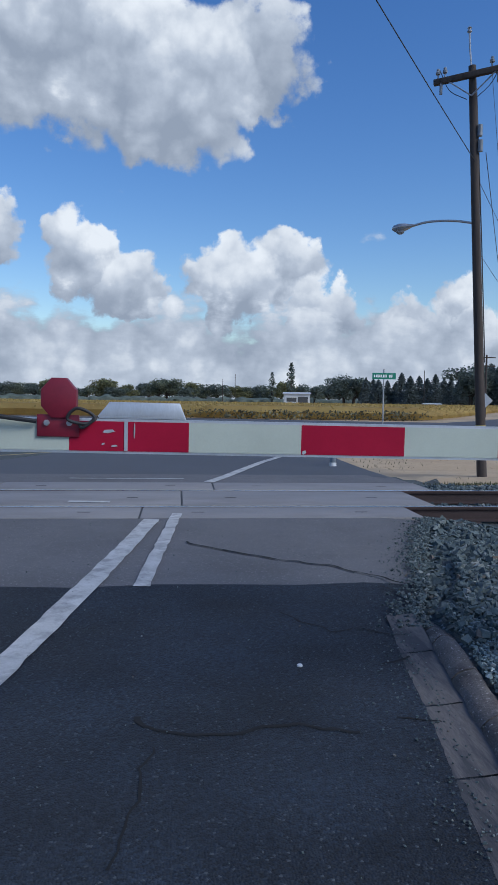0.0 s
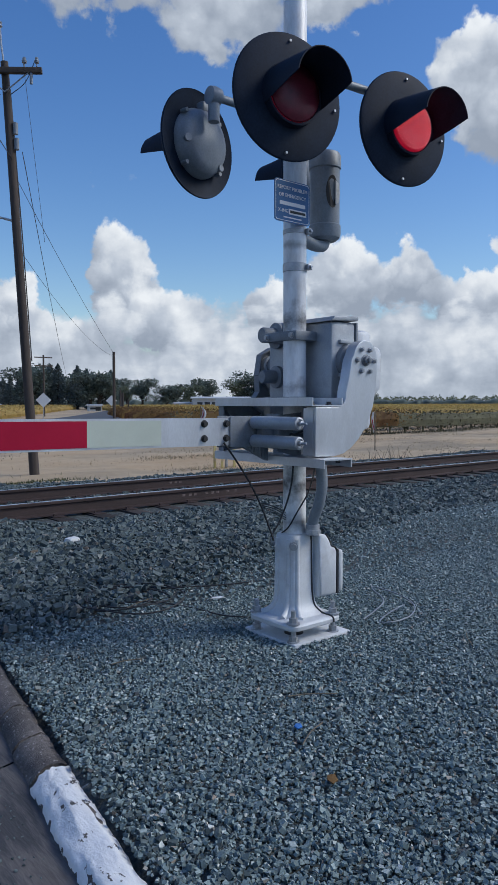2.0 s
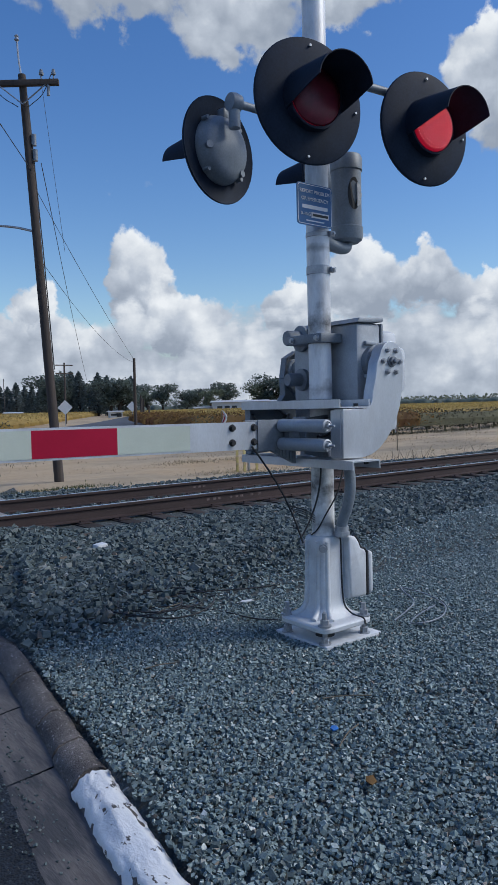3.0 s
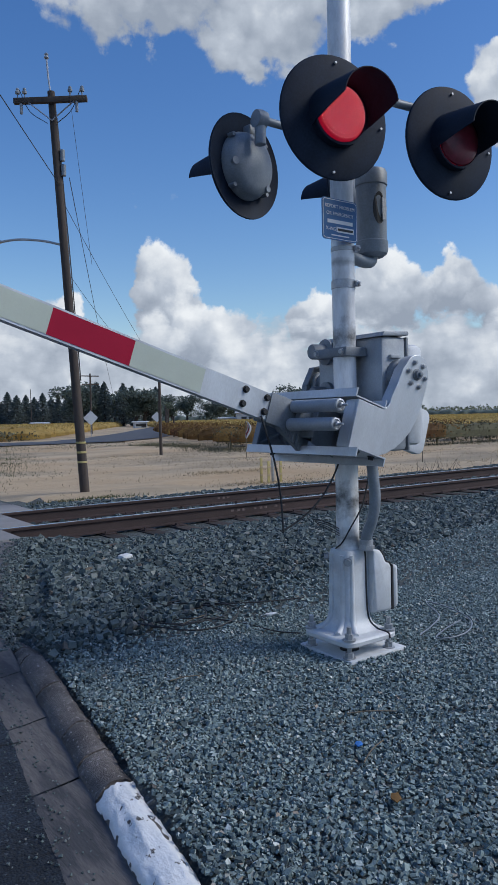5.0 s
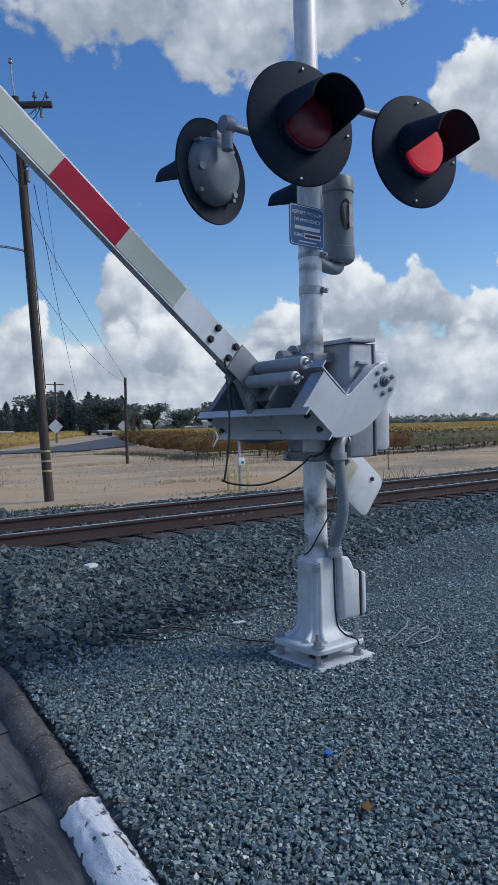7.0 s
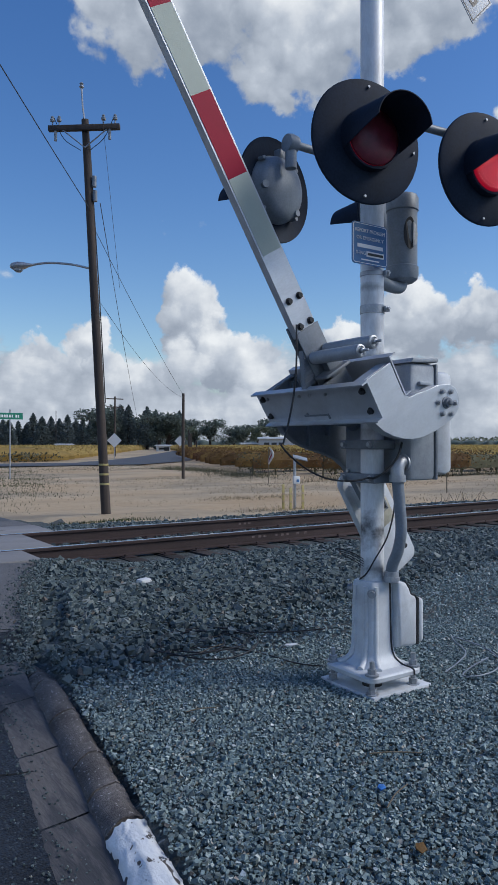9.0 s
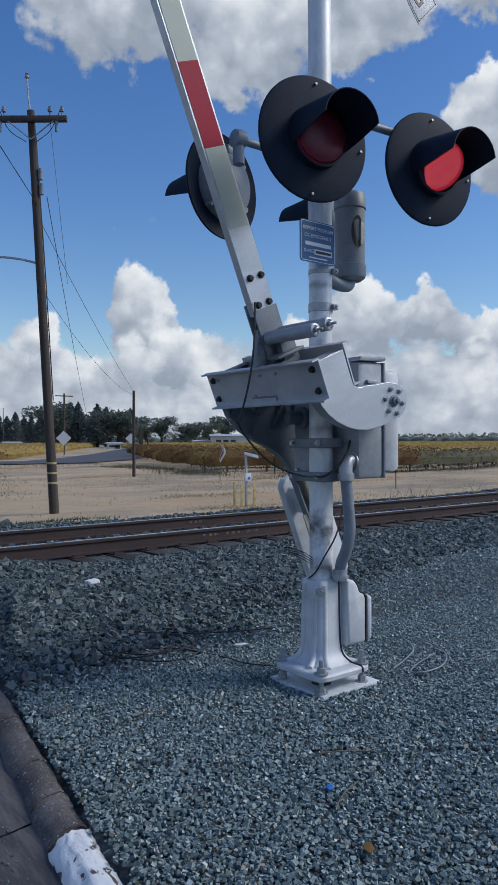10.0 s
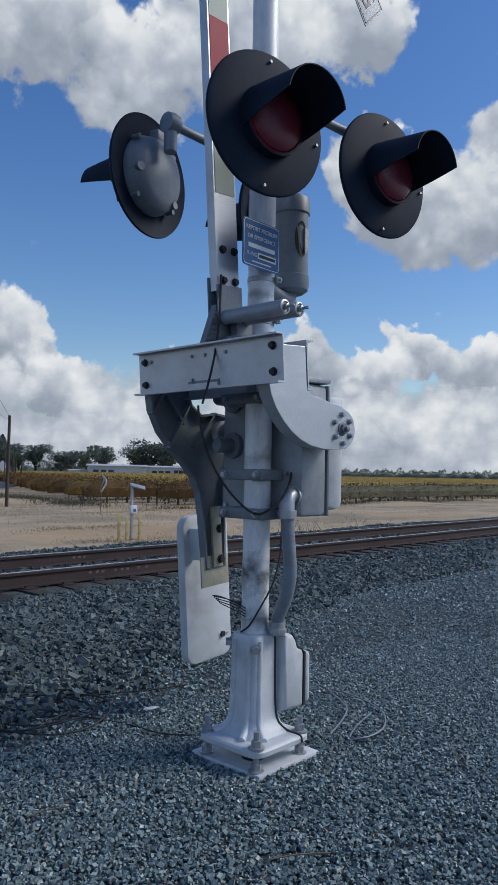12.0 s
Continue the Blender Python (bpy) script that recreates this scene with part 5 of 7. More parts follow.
    for a, b in (((-0.32, -0.46), (-0.05, -0.26)), ((-0.32, -0.26), (-0.10, -0.46)), ((-0.14, -0.22), (0.06, -0.36)), ((-0.10, -0.05), (0.06, -0.20))):
        d = Vector((b[0] - a[0], 0, b[1] - a[1]))
        m = Matrix.Translation(((a[0] + b[0]) / 2, 0.422, (a[1] + b[1]) / 2)) @ Matrix.Rotation(-math.atan2(d.z, d.x), 4, "Y")
        add_box(bm, -d.length / 2, d.length / 2, -0.016, 0.016, -0.005, 0.005, 0, m)
    js = lever
    for (ax, az), (bx, bz) in zip(js, js[1:] + js[:1]):
        d = Vector((bx - ax, 0, bz - az))
        m = Matrix.Translation(((ax + bx) / 2, 0.425, (az + bz) / 2)) @ Matrix.Rotation(-math.atan2(d.z, d.x), 4, "Y")
        add_box(bm, -d.length / 2 - 0.003, d.length / 2 + 0.003, -0.022, 0.022, -0.005, 0.005, 0, m)
    far = part("side_arm", bm, DARKCAST, arm, "dark ribbed cast side arm")
    bm = bmesh.new()
    add_box(bm, 0.48, 0.64, 0.447, 0.600, -0.09, -0.06, 0.004)
    part("counterweight_lever", bm, CAST, arm, "cast lever behind the case")
    bm = bmesh.new()
    add_cyl(bm, (0, 0.40, 0), (0, 0.46, 0), 0.06, seg=20)
    part("hub", bm, CAST, far, "round cast hub")
    bm = bmesh.new()
    add_box(bm, 0.36, 0.655, 0.395, 0.410, -0.115, -0.055, 0.002)
    add_box(bm, 0.60, 0.75, 0.412, 0.422, -0.185, 0.0, 0.002)
    br = part("counterweight_bracket", bm, BRASSY, arm, "yellowed galvanised bracket bar")
    bm = bmesh.new()
    add_prism(bm, [(0.803 + a, 0.03 + b) for a, b in rounded(0.383, 0.16, 0.062, 7)], 0.594, 0.650, bevel=0.010)
    cw = part("counterweight", bm, CAST, arm, "pale painted steel counterweight plates")
    for x, z in ((0.47, -0.07), (0.62, -0.07), (1.07, 0.12)):
        bm = bmesh.new()
        hexbolt(bm, (x, 0.395 if x < 1 else 0.600, z), (0, -1, 0), 0.016, 0.013)
        part("counterweight_bolt", bm, RUBBER, cw)
    return arm


ARM = make_arm()


FEED_AT = (-0.665, -0.015, -0.41)      # on the arm, from its shaft
FEED_END = (-0.088, -0.060, 1.06)     # on the mast, in the gate's space
FEED_LONG, FEED_SHORT = 0.57, 0.53


def make_feed_cable():
    """Two lengths of one cable: the long one hangs from the arm, the short one swings from the mast; they meet between."""
    bm = bmesh.new()
    n = 16
    add_tube(bm, [(0.022 * math.sin(math.pi * k / n) - 0.02 * (k / n) ** 3, -0.045 * k / n, -FEED_LONG * k / n) for k in range(n + 1)], 0.0048, 7)
    long_ = part("feed_cable", bm, RUBBER, gate, "thin black feed cable hanging from the arm")
    bm = bmesh.new()
    add_tube(bm, [(0.075 * math.sin(math.pi * k / n) ** 0.8, 0.045 * k / n, -FEED_SHORT * k / n) for k in range(n + 1)], 0.0048, 7)
    short = part("feed_cable", bm, RUBBER, gate, "thin black feed cable swinging from the mast")
    return long_, short


FEEDS = make_feed_cable()
bm_ = bmesh.new()
add_tube(bm_, [(0.10, -0.06, 0.98), (0.075, -0.075, 0.88), (0.02, -0.085, 0.76), (-0.05, -0.075, 0.66), (-0.068, -0.03, 0.58), (-0.06, 0.03, 0.54)], 0.004, 6, 5)
part("mast_cable", bm_, RUBBER, gate, "thin black cable wound down the mast")


# ---- poles and wires ----
def make_utility_pole():
    r0 = root("utility_pole", 3.33, 5.60, -0.35, "leaning weathered timber utility pole with street lamp arm", "utility pole")
    top = Vector((-0.37, 0.25, 8.30))
    bm = bmesh.new()
    add_tube(bm, [top * (k / 8) for k in range(9)], [0.100, 0.097, 0.094, 0.091, 0.088, 0.085, 0.082, 0.078, 0.074], 14)
    part("pole", bm, WOOD, r0, "dark weathered timber")
    d = Vector((0.816, -0.578, 0.02))
    c = top * 0.975
    bm = bmesh.new()
    m = Matrix.Translation(c + Vector((-0.06, -0.08, 0))) @ d.to_track_quat("X", "Z").to_matrix().to_4x4()
    add_box(bm, -0.74, 0.74, -0.05, 0.05, -0.055, 0.055, 0.006, m)
    arm = part("crossarm", bm, WOOD, r0, "timber crossarm")
    bm = bmesh.new()
    for s in (-1, 1):
        add_tube(bm, [c + d * 0.48 * s + Vector((-0.06, -0.12, -0.03)), c + Vector((-0.06, -0.12, -0.42))], 0.014, 6)
    part("brace", bm, GALV, arm)
    for s in (-0.66, -0.52, 0.40, 0.64):
        bm = bmesh.new()
        p = c + d * s + Vector((-0.06, -0.08, 0.05))
        add_lathe(bm, [(0.012, 0), (0.012, 0.10), (0.045, 0.10), (0.05, 0.14), (0.03, 0.16), (0.035, 0.19), (0.02, 0.21)], p, (0, 0, 1), 12)
        part("insulator", bm, LAMPGREY, arm)
    for s in (-0.60, 0.52):
        bm = bmesh.new()
        add_cyl(bm, c + d * s + Vector((-0.06, -0.10, -0.05)), c + d * s + Vector((-0.06, -0.10, -0.26)), 0.03, seg=10)
        part("fuse", bm, LAMPGREY, arm)
    bm = bmesh.new()
    add_tube(bm, [top * 0.97, top * 0.97 + Vector((-0.05, 0.04, 0.55)), top * 0.97 + Vector((-0.07, 0.05, 0.92))], 0.018, 8)
    add_lathe(bm, [(0.02, 0), (0.05, 0.03), (0.03, 0.07), (0.045, 0.10), (0.02, 0.13)], top * 0.97 + Vector((-0.07, 0.05, 0.90)), (0, 0, 1), 12)
    part("top_pin", bm, GALV, r0)
    bm = bmesh.new()
    for s in (-1, 1):
        add_tube(bm, [c + d * 0.62 * s + Vector((-0.06, -0.08, 0.22)), c + d * 0.42 * s + Vector((-0.05, -0.05, -0.2)), c + d * 0.1 * s + Vector((0, 0, -0.42))], 0.008, 5, 5)
    add_tube(bm, [c + Vector((0.09, -0.02, -0.3)), c * 0.6 + Vector((0.10, -0.03, 0)), c * 0.3 + Vector((0.11, -0.02, 0))], 0.012, 5)
    part("jumper", bm, WIRE, r0)
    for z in (7.0, 6.7):
        bm = bmesh.new()
        add_cyl(bm, top * (z / 8.3) + Vector((0.09, -0.09, -0.1)), top * (z / 8.3) + Vector((0.09, -0.09, 0.12)), 0.05, seg=12)
        part("cutout", bm, LAMPGREY, r0)
    bm = bmesh.new()
    k = top * (5.2 / 8.3)
    tip = k + Vector((-1.05, 0.76, 0.10))
    add_tube(bm, [k, k + Vector((-0.35, 0.25, 0.10)), k + Vector((-0.75, 0.54, 0.14)), tip], 0.024, 8, 5)
    la = part("lamp_arm", bm, GALV, r0, "curved galvanised lamp arm")
    bm = bmesh.new()
    dd = Vector((-0.81, 0.58, -0.10)).normalized()
    add_lathe(bm, [(0.03, 0), (0.045, 0.06), (0.06, 0.12), (0.10, 0.2), (0.125, 0.32), (0.10, 0.44), (0.04, 0.49), (0, 0.495)], tip - dd * 0.05, dd, 18)
    for v in bm.verts:
        v.co.z = tip.z + (v.co.z - tip.z) * 0.72
    lum = part("luminaire", bm, GALV, la, "grey street lamp head", smooth=50)
    bm = bmesh.new()
    add_lathe(bm, [(0.09, 0), (0.085, 0.04), (0.05, 0.07), (0, 0.075)], tip + dd * 0.27 + Vector((0, 0, -0.05)), (0, 0, -1), 16)
    part("lamp_glass", bm, GLASS_LAMP, lum)
    for z in (0.75, 0.95, 1.15):
        bm = bmesh.new()
        p = top * (z / 8.3)
        add_lathe(bm, [(0.100, -0.02), (0.1035, -0.018), (0.1035, 0.018), (0.100, 0.02)], p, (0, 0, 1), 16)
        part("marker_band", bm, YELLOW, r0, "faded yellow marker band")
    return r0


make_utility_pole()


def far_pole(x, y, h, r, arm=0.0, label="bare timber pole standing by the field"):
    p = root("timber_pole", x, y, -0.35, label, "pole", "poles along the far road")
    bm = bmesh.new()
    add_tube(bm, [(0, 0, 0), (0.0, 0, h * 0.5), (0.01, 0, h)], [r, r * 0.9, r * 0.8], 10)
    part("pole", bm, WOOD, p)
    if arm:
        bm = bmesh.new()
        for z in (h - 0.3, h - 1.3):
            add_box(bm, -arm, arm, -0.06, 0.06, z - 0.06, z + 0.06)
        part("crossarm", bm, WOOD, p)


far_pole(13.1, 20.1, 3.85, 0.075, label="short bare timber guy stub on the dirt")
far_pole(33.2, 74.0, 7.4, 0.13, 1.1, "timber power pole with two crossarms by the road")
for x, y, h in ((31.5, 52, 2.6), (34, 57, 3.0), (37.5, 63, 2.8), (29.5, 47.5, 1.9), (48, 84, 4.5), (52.0, 150, 9.0), (13.5, 205, 9.5), (9.8, 205, 8.0)):
    far_pole(x, y, h, 0.09)


def wire(pts, r=0.008, label="thin black overhead wire"):
    bm = bmesh.new()
    add_tube(bm, pts, r, 5, 8)
    tagged(part("overhead_wire", bm, WIRE), label, "wire", "overhead wires")


def sagged(a, b, sag):
    a, b = Vector(a), Vector(b)
    return [a + (b - a) * k / 6 - Vector((0, 0, sag * 4 * (k / 6) * (1 - k / 6))) for k in range(7)]


wire(sagged((3.07, 5.78, 6.05), (-9.0, -11.6, 7.6), 0.15), 0.008)
wire(sagged((3.08, 5.78, 5.8), (13.1, 20.1, 3.45), 0.12), 0.006)
wire(sagged((3.12, 5.75, 4.35), (13.1, 20.1, 3.30), 0.35), 0.005)
wire(sagged((3.20, 5.62, 6.2), (31.5, 62.0, 0.9), 0.9), 0.008)
wire(sagged((3.2, 5.5, 7.9), (3.45, 5.2, 4.4), 0.0), 0.004)


# ---- signs and markers ----
def make_street_sign(x, y):
    s = root("street_sign", x, y, -0.3, "green street name sign on a thin metal post", "street sign")
    bm = bmesh.new()
    add_cyl(bm, (0, 0, 0), (0, 0, 3.05), 0.03, seg=8)
    part("post", bm, GALV, s)
    bm = bmesh.new()
    add_box(bm, -0.54, 0.54, -0.04, -0.034, 2.60, 2.88)
    p = part("panel", bm, GREEN_SIGN, s, "green reflective panel")
    bm = bmesh.new()
    for a, b in ((-0.47, -0.42), (-0.38, -0.30), (-0.27, -0.20), (-0.17, -0.10), (-0.06, 0.02), (0.06, 0.12), (0.22, 0.30), (0.33, 0.38)):
        add_box(bm, a, b, -0.046, -0.042, 2.68, 2.80)
    part("bar", bm, SIGN_WHITE, p)


make_street_sign(6.35, 23.4)


def make_diamond(x, y, size, z, rz, label):
    s = root("road_sign", x, y, -0.3, label, "road sign", "road signs")
    bm = bmesh.new()
    add_cyl(bm, (0, 0.03, 0), (0, 0.03, z), 0.035, seg=8)
    part("post", bm, GALV, s)
    bm = bmesh.new()
    add_prism(bm, [(0, z + size), (size, z), (0, z - size), (-size, z)], -0.004, 0.004)
    part("panel", bm, SHED, s, "bare back of a diamond sign")
    s.matrix_basis = pose(x, y, -0.3, 0, 0, rz)


make_diamond(27.5, 61.0, 0.75, 1.9, -25, "pale diamond road sign seen from behind by the far road")
make_diamond(52.0, 92.0, 0.85, 2.0, -25, "pale diamond road sign by the far bend")


def make_meter():
    m = root("marker_post", 7.75, 4.95, -0.32, "grey instrument post with white box and small solar panel", "instrument post")
    bm = bmesh.new()
    add_box(bm, -0.025, 0.025, -0.025, 0.025, 0, 1.24, 0.004)
    part("post", bm, GALV, m)
    bm = bmesh.new()
    add_box(bm, -0.09, 0.09, -0.09, -0.028, 0.62, 0.80, 0.008)
    bx = part("box", bm, PLASTIC_WHITE, m, "small white box")
    bm = bmesh.new()
    add_box(bm, -0.02, 0.05, -0.097, -0.091, 0.66, 0.72)
    part("dial", bm, BLUE_SIGN, bx)
    bm = bmesh.new()
    add_box(bm, -0.04, 0.30, -0.10, 0.10, -0.012, 0.012, 0.004, pose(0.0, 0, 1.25, 20, 14, -30))
    part("solar_panel", bm, GLASS_LAMP, m, "tilted small panel")
    for dx, dy, h in ((-0.30, 0.05, 0.62), (-0.20, -0.1, 0.55), (0.20, -0.05, 0.60)):
        y = root("marker_stake", 7.75 + dx, 4.95 + dy, -0.33, "faded yellow marker stake in dry grass", "marker stake", "yellow marker stakes")
        bm = bmesh.new()
        add_box(bm, -0.035, 0.035, -0.008, 0.008, 0, h, 0.004)
        part("stake", bm, YELLOW, y)
        for z in (0.2, 0.38):
            bm = bmesh.new()
            add_box(bm, -0.036, 0.036, -0.0095, -0.0085, z, z + 0.05)
            part("band", bm, DRYGRASS, y)


make_meter()


def make_flag(x, y, h, rz):
    f = root("survey_flag", x, y, -0.32, "limp white and red rag tied to a thin stake", "flag", "rag flags")
    bm = bmesh.new()
    add_cyl(bm, (0, 0, 0), (0, 0, h), 0.018, seg=6)
    part("stake", bm, TWIG, f)
    for mt, z0, z1, nm in ((PLASTIC_WHITE, h - 0.62, h + 0.02, "rag"), (RED_SHEET, h - 0.55, h - 0.10, "red_rag")):
        bm = bmesh.new()
        rows = []
        for k in range(8):
            t = k / 7
            z = z1 + (z0 - z1) * t
            w = 0.16 * math.sin(0.5 + 2.3 * t) * (1 if nm == "rag" else 0.45)
            o = 0.05 * math.sin(5 * t)
            rows.append([bm.verts.new((0.02 + o + (0.03 if nm != "rag" else 0), -0.02 - 0.02 * (nm != "rag"), z)), bm.verts.new((0.02 + o + w * 0.6, -0.07 - 0.02 * (nm != "rag"), z - 0.03)), bm.verts.new((0.02 + o + w, -0.02, z - 0.05))])
        for a, b in zip(rows, rows[1:]):
            for i in range(2):
                bm.faces.new((a[i], a[i + 1], b[i + 1], b[i]))
        bmesh.ops.solidify(bm, geom=list(bm.faces), thickness=0.004)
        part(nm, bm, mt, f)
    f.matrix_basis = pose(x, y, -0.32, 0, 0, rz)


make_flag(13.6, 14.2, 1.42, -30)
make_flag(15.4, 7.0, 1.25, 200)


def make_bollard(x, y):
    b = root("bollard", x, y, road_z(y) - 0.03, "short scuffed white road post with dark middle", "bollard")
    bm = bmesh.new()
    add_lathe(bm, [(0.085, 0), (0.08, 0.10), (0.06, 0.105), (0.06, 0.28), (0.085, 0.285), (0.08, 0.40), (0.05, 0.43), (0, 0.435)], (0, 0, 0), seg=16)
    part("post", bm, PLASTIC_WHITE, b)
    bm = bmesh.new()
    add_lathe(bm, [(0.062, 0.11), (0.066, 0.12), (0.066, 0.27), (0.062, 0.28)], (0, 0, 0), seg=16)
    part("sleeve", bm, LAMPGREY, b)


make_bollard(0.50, 6.75)


# ---- buildings far off ----
def make_shed(x, y, w, d, h, rz, bays, label):
    s = root("farm_shed", x, y, -0.3, label, "shed", "farm sheds")
    bm = bmesh.new()
    add_box(bm, -w / 2, w / 2, -d / 2, d / 2, 0, h)
    wall = part("wall", bm, SHED, s)
    bm = bmesh.new()
    add_prism(bm, [(-d / 2 - 0.5, h + 0.004), (d / 2 + 0.5, h + 0.004), (d / 2 + 0.5, h + 0.12), (0, h + 0.12 + 0.14 * h), (-d / 2 - 0.5, h + 0.12)], -w / 2 - 0.4, w / 2 + 0.4, plane="yz")
    part("roof", bm, ROOF, s)
    # bays are flat dark panels on the wall, their inner shade in the colour
    for k in range(bays):
        bm = bmesh.new()
        x0 = w * (0.02 + 0.46 * k / bays)
        add_box(bm, x0, x0 + w * 0.40 / bays, -d / 2 - 0.03, -d / 2 - 0.005, 0.1, h * 0.78)
        part("bay_door", bm, SHED_DARK, wall)
    for k in range(3):
        bm = bmesh.new()
        x0 = -w * 0.42 + k * w * 0.13
        add_box(bm, x0, x0 + 1.2, -d / 2 - 0.03, -d / 2 - 0.005, h * 0.35, h * 0.7)
        part("window", bm, SHED_DARK, wall)
    s.matrix_basis = pose(x, y, -0.3, 0, 0, rz)


def polar(az, d):
    return -2.6 + d * math.sin(radians(az)), -8.45 + d * math.cos(radians(az))


for az, d, w, h, bays, lab in ((37.0, 170, 13, 2.65, 0, "long plain white metal farm shed"), (41.3, 178, 12, 2.6, 5, "low white shed with open vehicle bays"), (34.2, 172, 4.5, 1.5, 0, "small grey outbuilding among trees"),
                               (9.2, 260, 9, 4.2, 1, "distant white farmhouse among trees"), (19.6, 165, 3.2, 1.3, 0, "low white trailer by the trees"), (27.2, 150, 2.5, 1.1, 1, "small white house under dark trees")):
    px, py = polar(az, d)
    make_shed(px, py, w, 6, h, -az + 4, bays, lab)


# ---- trees ----
def leaf_cards(rng, centres, sizes, normals=None):
    """Small bent quads, one a clump of leaves."""
    n = len(centres)
    a = rng.normal(size=(n, 3))
    a /= np.linalg.norm(a, axis=1)[:, None]
    b = np.cross(a, rng.normal(size=(n, 3)))
    b /= np.linalg.norm(b, axis=1)[:, None] + 1e-9
    s = np.asarray(sizes)[:, None]
    c = np.asarray(centres)
    k = rng.uniform(0.5, 1.0, (n, 4, 1))
    quad = np.stack([c - a * s * k[:, 0], c + b * s * 0.6 * k[:, 1], c + a * s * k[:, 2], c - b * s * 0.6 * k[:, 3]], axis=1)
    return quad.reshape(-1, 3), np.arange(4 * n).reshape(-1, 4)


def cards_mesh(name, v, f, material):
    me = bpy.data.meshes.new(name)
    me.from_pydata(v.tolist(), [], f.tolist())
    me.materials.append(material)
    return me


def make_tree(seed, h, w, leaf, label, kind="round", n=3200):
    rng = np.random.default_rng(seed)
    rnd = random.Random(seed)
    t = root("tree", 0, 0, 0, label, "tree", "trees beyond the fields")
    bm = bmesh.new()
    cs, ss = [], []
    if kind == "round":
        th = h * 0.32
        add_tube(bm, [(0, 0, -0.3), (0.1, 0, th * 0.5), (0, 0.1, th), (0.1, 0, h * 0.6)], [w * 0.05, w * 0.04, w * 0.035, w * 0.015], 8)
        lobes = []
        for k in range(11):
            a, r = rnd.uniform(0, 6.28), w * 0.5 * rnd.uniform(0.15, 0.72)
            z = h * rnd.uniform(0.38, 0.84)
            q = w * rnd.uniform(0.14, 0.25)
            lobes.append((r * math.cos(a), r * math.sin(a), z, q))
            add_tube(bm, [(0, 0, th * rnd.uniform(0.7, 1.1)), (r * 0.5 * math.cos(a), r * 0.5 * math.sin(a), z * 0.75), (r * math.cos(a), r * math.sin(a), z)], [w * 0.02, w * 0.012, w * 0.006], 5)
        for k in range(n):
            x, y, z, q = rnd.choice(lobes)
            d = rng.normal(size=3)
            d /= np.linalg.norm(d)
            rr = q * rnd.uniform(0.45, 1.12)
            cs.append((x + d[0] * rr, y + d[1] * rr, max(h * 0.16, z + d[2] * rr * 0.8)))
            ss.append(rnd.uniform(0.022, 0.052) * w)
    elif kind == "conifer":
        add_tube(bm, [(0, 0, -0.3), (0, 0, h * 0.5), (0, 0, h)], [w * 0.06, w * 0.04, w * 0.01], 7)
        tiers = 17
        for k in range(n):
            f = rnd.random() ** 0.8
            ti = min(1.0, max(0.0, round(f * tiers) / tiers + rnd.gauss(0, 0.022)))
            z = h * (0.06 + 0.94 * ti)
            r = w * 0.5 * (1 - ti) ** 0.62 * rnd.uniform(0.15, 1.0)
            a = rnd.uniform(0, 6.28)
            cs.append((r * math.cos(a), r * math.sin(a), z - 0.22 * r + rnd.uniform(-0.02, 0.02) * h))
            ss.append(w * rnd.uniform(0.035, 0.085))
    else:
        add_tube(bm, [(0, 0, -0.3), (0, 0, h * 0.5), (0, 0, h * 0.9)], [w * 0.1, w * 0.07, w * 0.02], 7)
        for k in range(n):
            f = rnd.random()
            r = w * 0.5 * math.sin(math.pi * (0.12 + 0.86 * f)) ** 0.7 * rnd.uniform(0.3, 1.0)
            a = rnd.uniform(0, 6.28)
            cs.append((r * math.cos(a), r * math.sin(a), h * (0.1 + 0.9 * f)))
            ss.append(w * rnd.uniform(0.1, 0.2))
    part("trunk", bm, BARK, t)
    v, f = leaf_cards(rng, np.array(cs), ss)
    crown = new("crown", cards_mesh("crown", v, f, leaf))
    crown.parent = t
    return t


ROUND = [make_tree(11, 10, 9, LEAF_DARK, "dark round-crowned field tree with gaps of sky"), make_tree(12, 10, 11, LEAF_DARK, "broad dark oak-like tree at the field edge"), make_tree(13, 10, 8, LEAF_MID, "olive-green leafy tree beyond the field")]
PALE = [make_tree(14, 10, 11, LEAF_PALE, "pale yellow-green autumn tree in the distance"), make_tree(17, 10, 12, LEAF_MID, "olive-green bushy tree in the distance")]
CONES = [make_tree(15, 10, 5.2, NEEDLE, "tall dark conifer in a windbreak row", "conifer", 2400), make_tree(16, 10, 4.4, NEEDLE, "slender dark conifer in a windbreak row", "conifer", 2000)]
SPIRE = [make_tree(18, 10, 2.4, LEAF_DARK, "narrow dark cypress beside a farmhouse", "spire", 500)]
used = set()


def plant(kinds, k, az, d, h, wide=1.0, rnd=random.Random(21)):
    src = kinds[k % len(kinds)]
    x, y = polar(az, d)
    s = h / 10
    m = pose(x, y, -0.3, 0, 0, rnd.uniform(0, 360)) @ Matrix.Diagonal((s * wide, s * wide, s, 1))
    if src in used:
        copy_thing(src, m)
    else:
        used.add(src)
        src.matrix_basis = m


rt = random.Random(77)
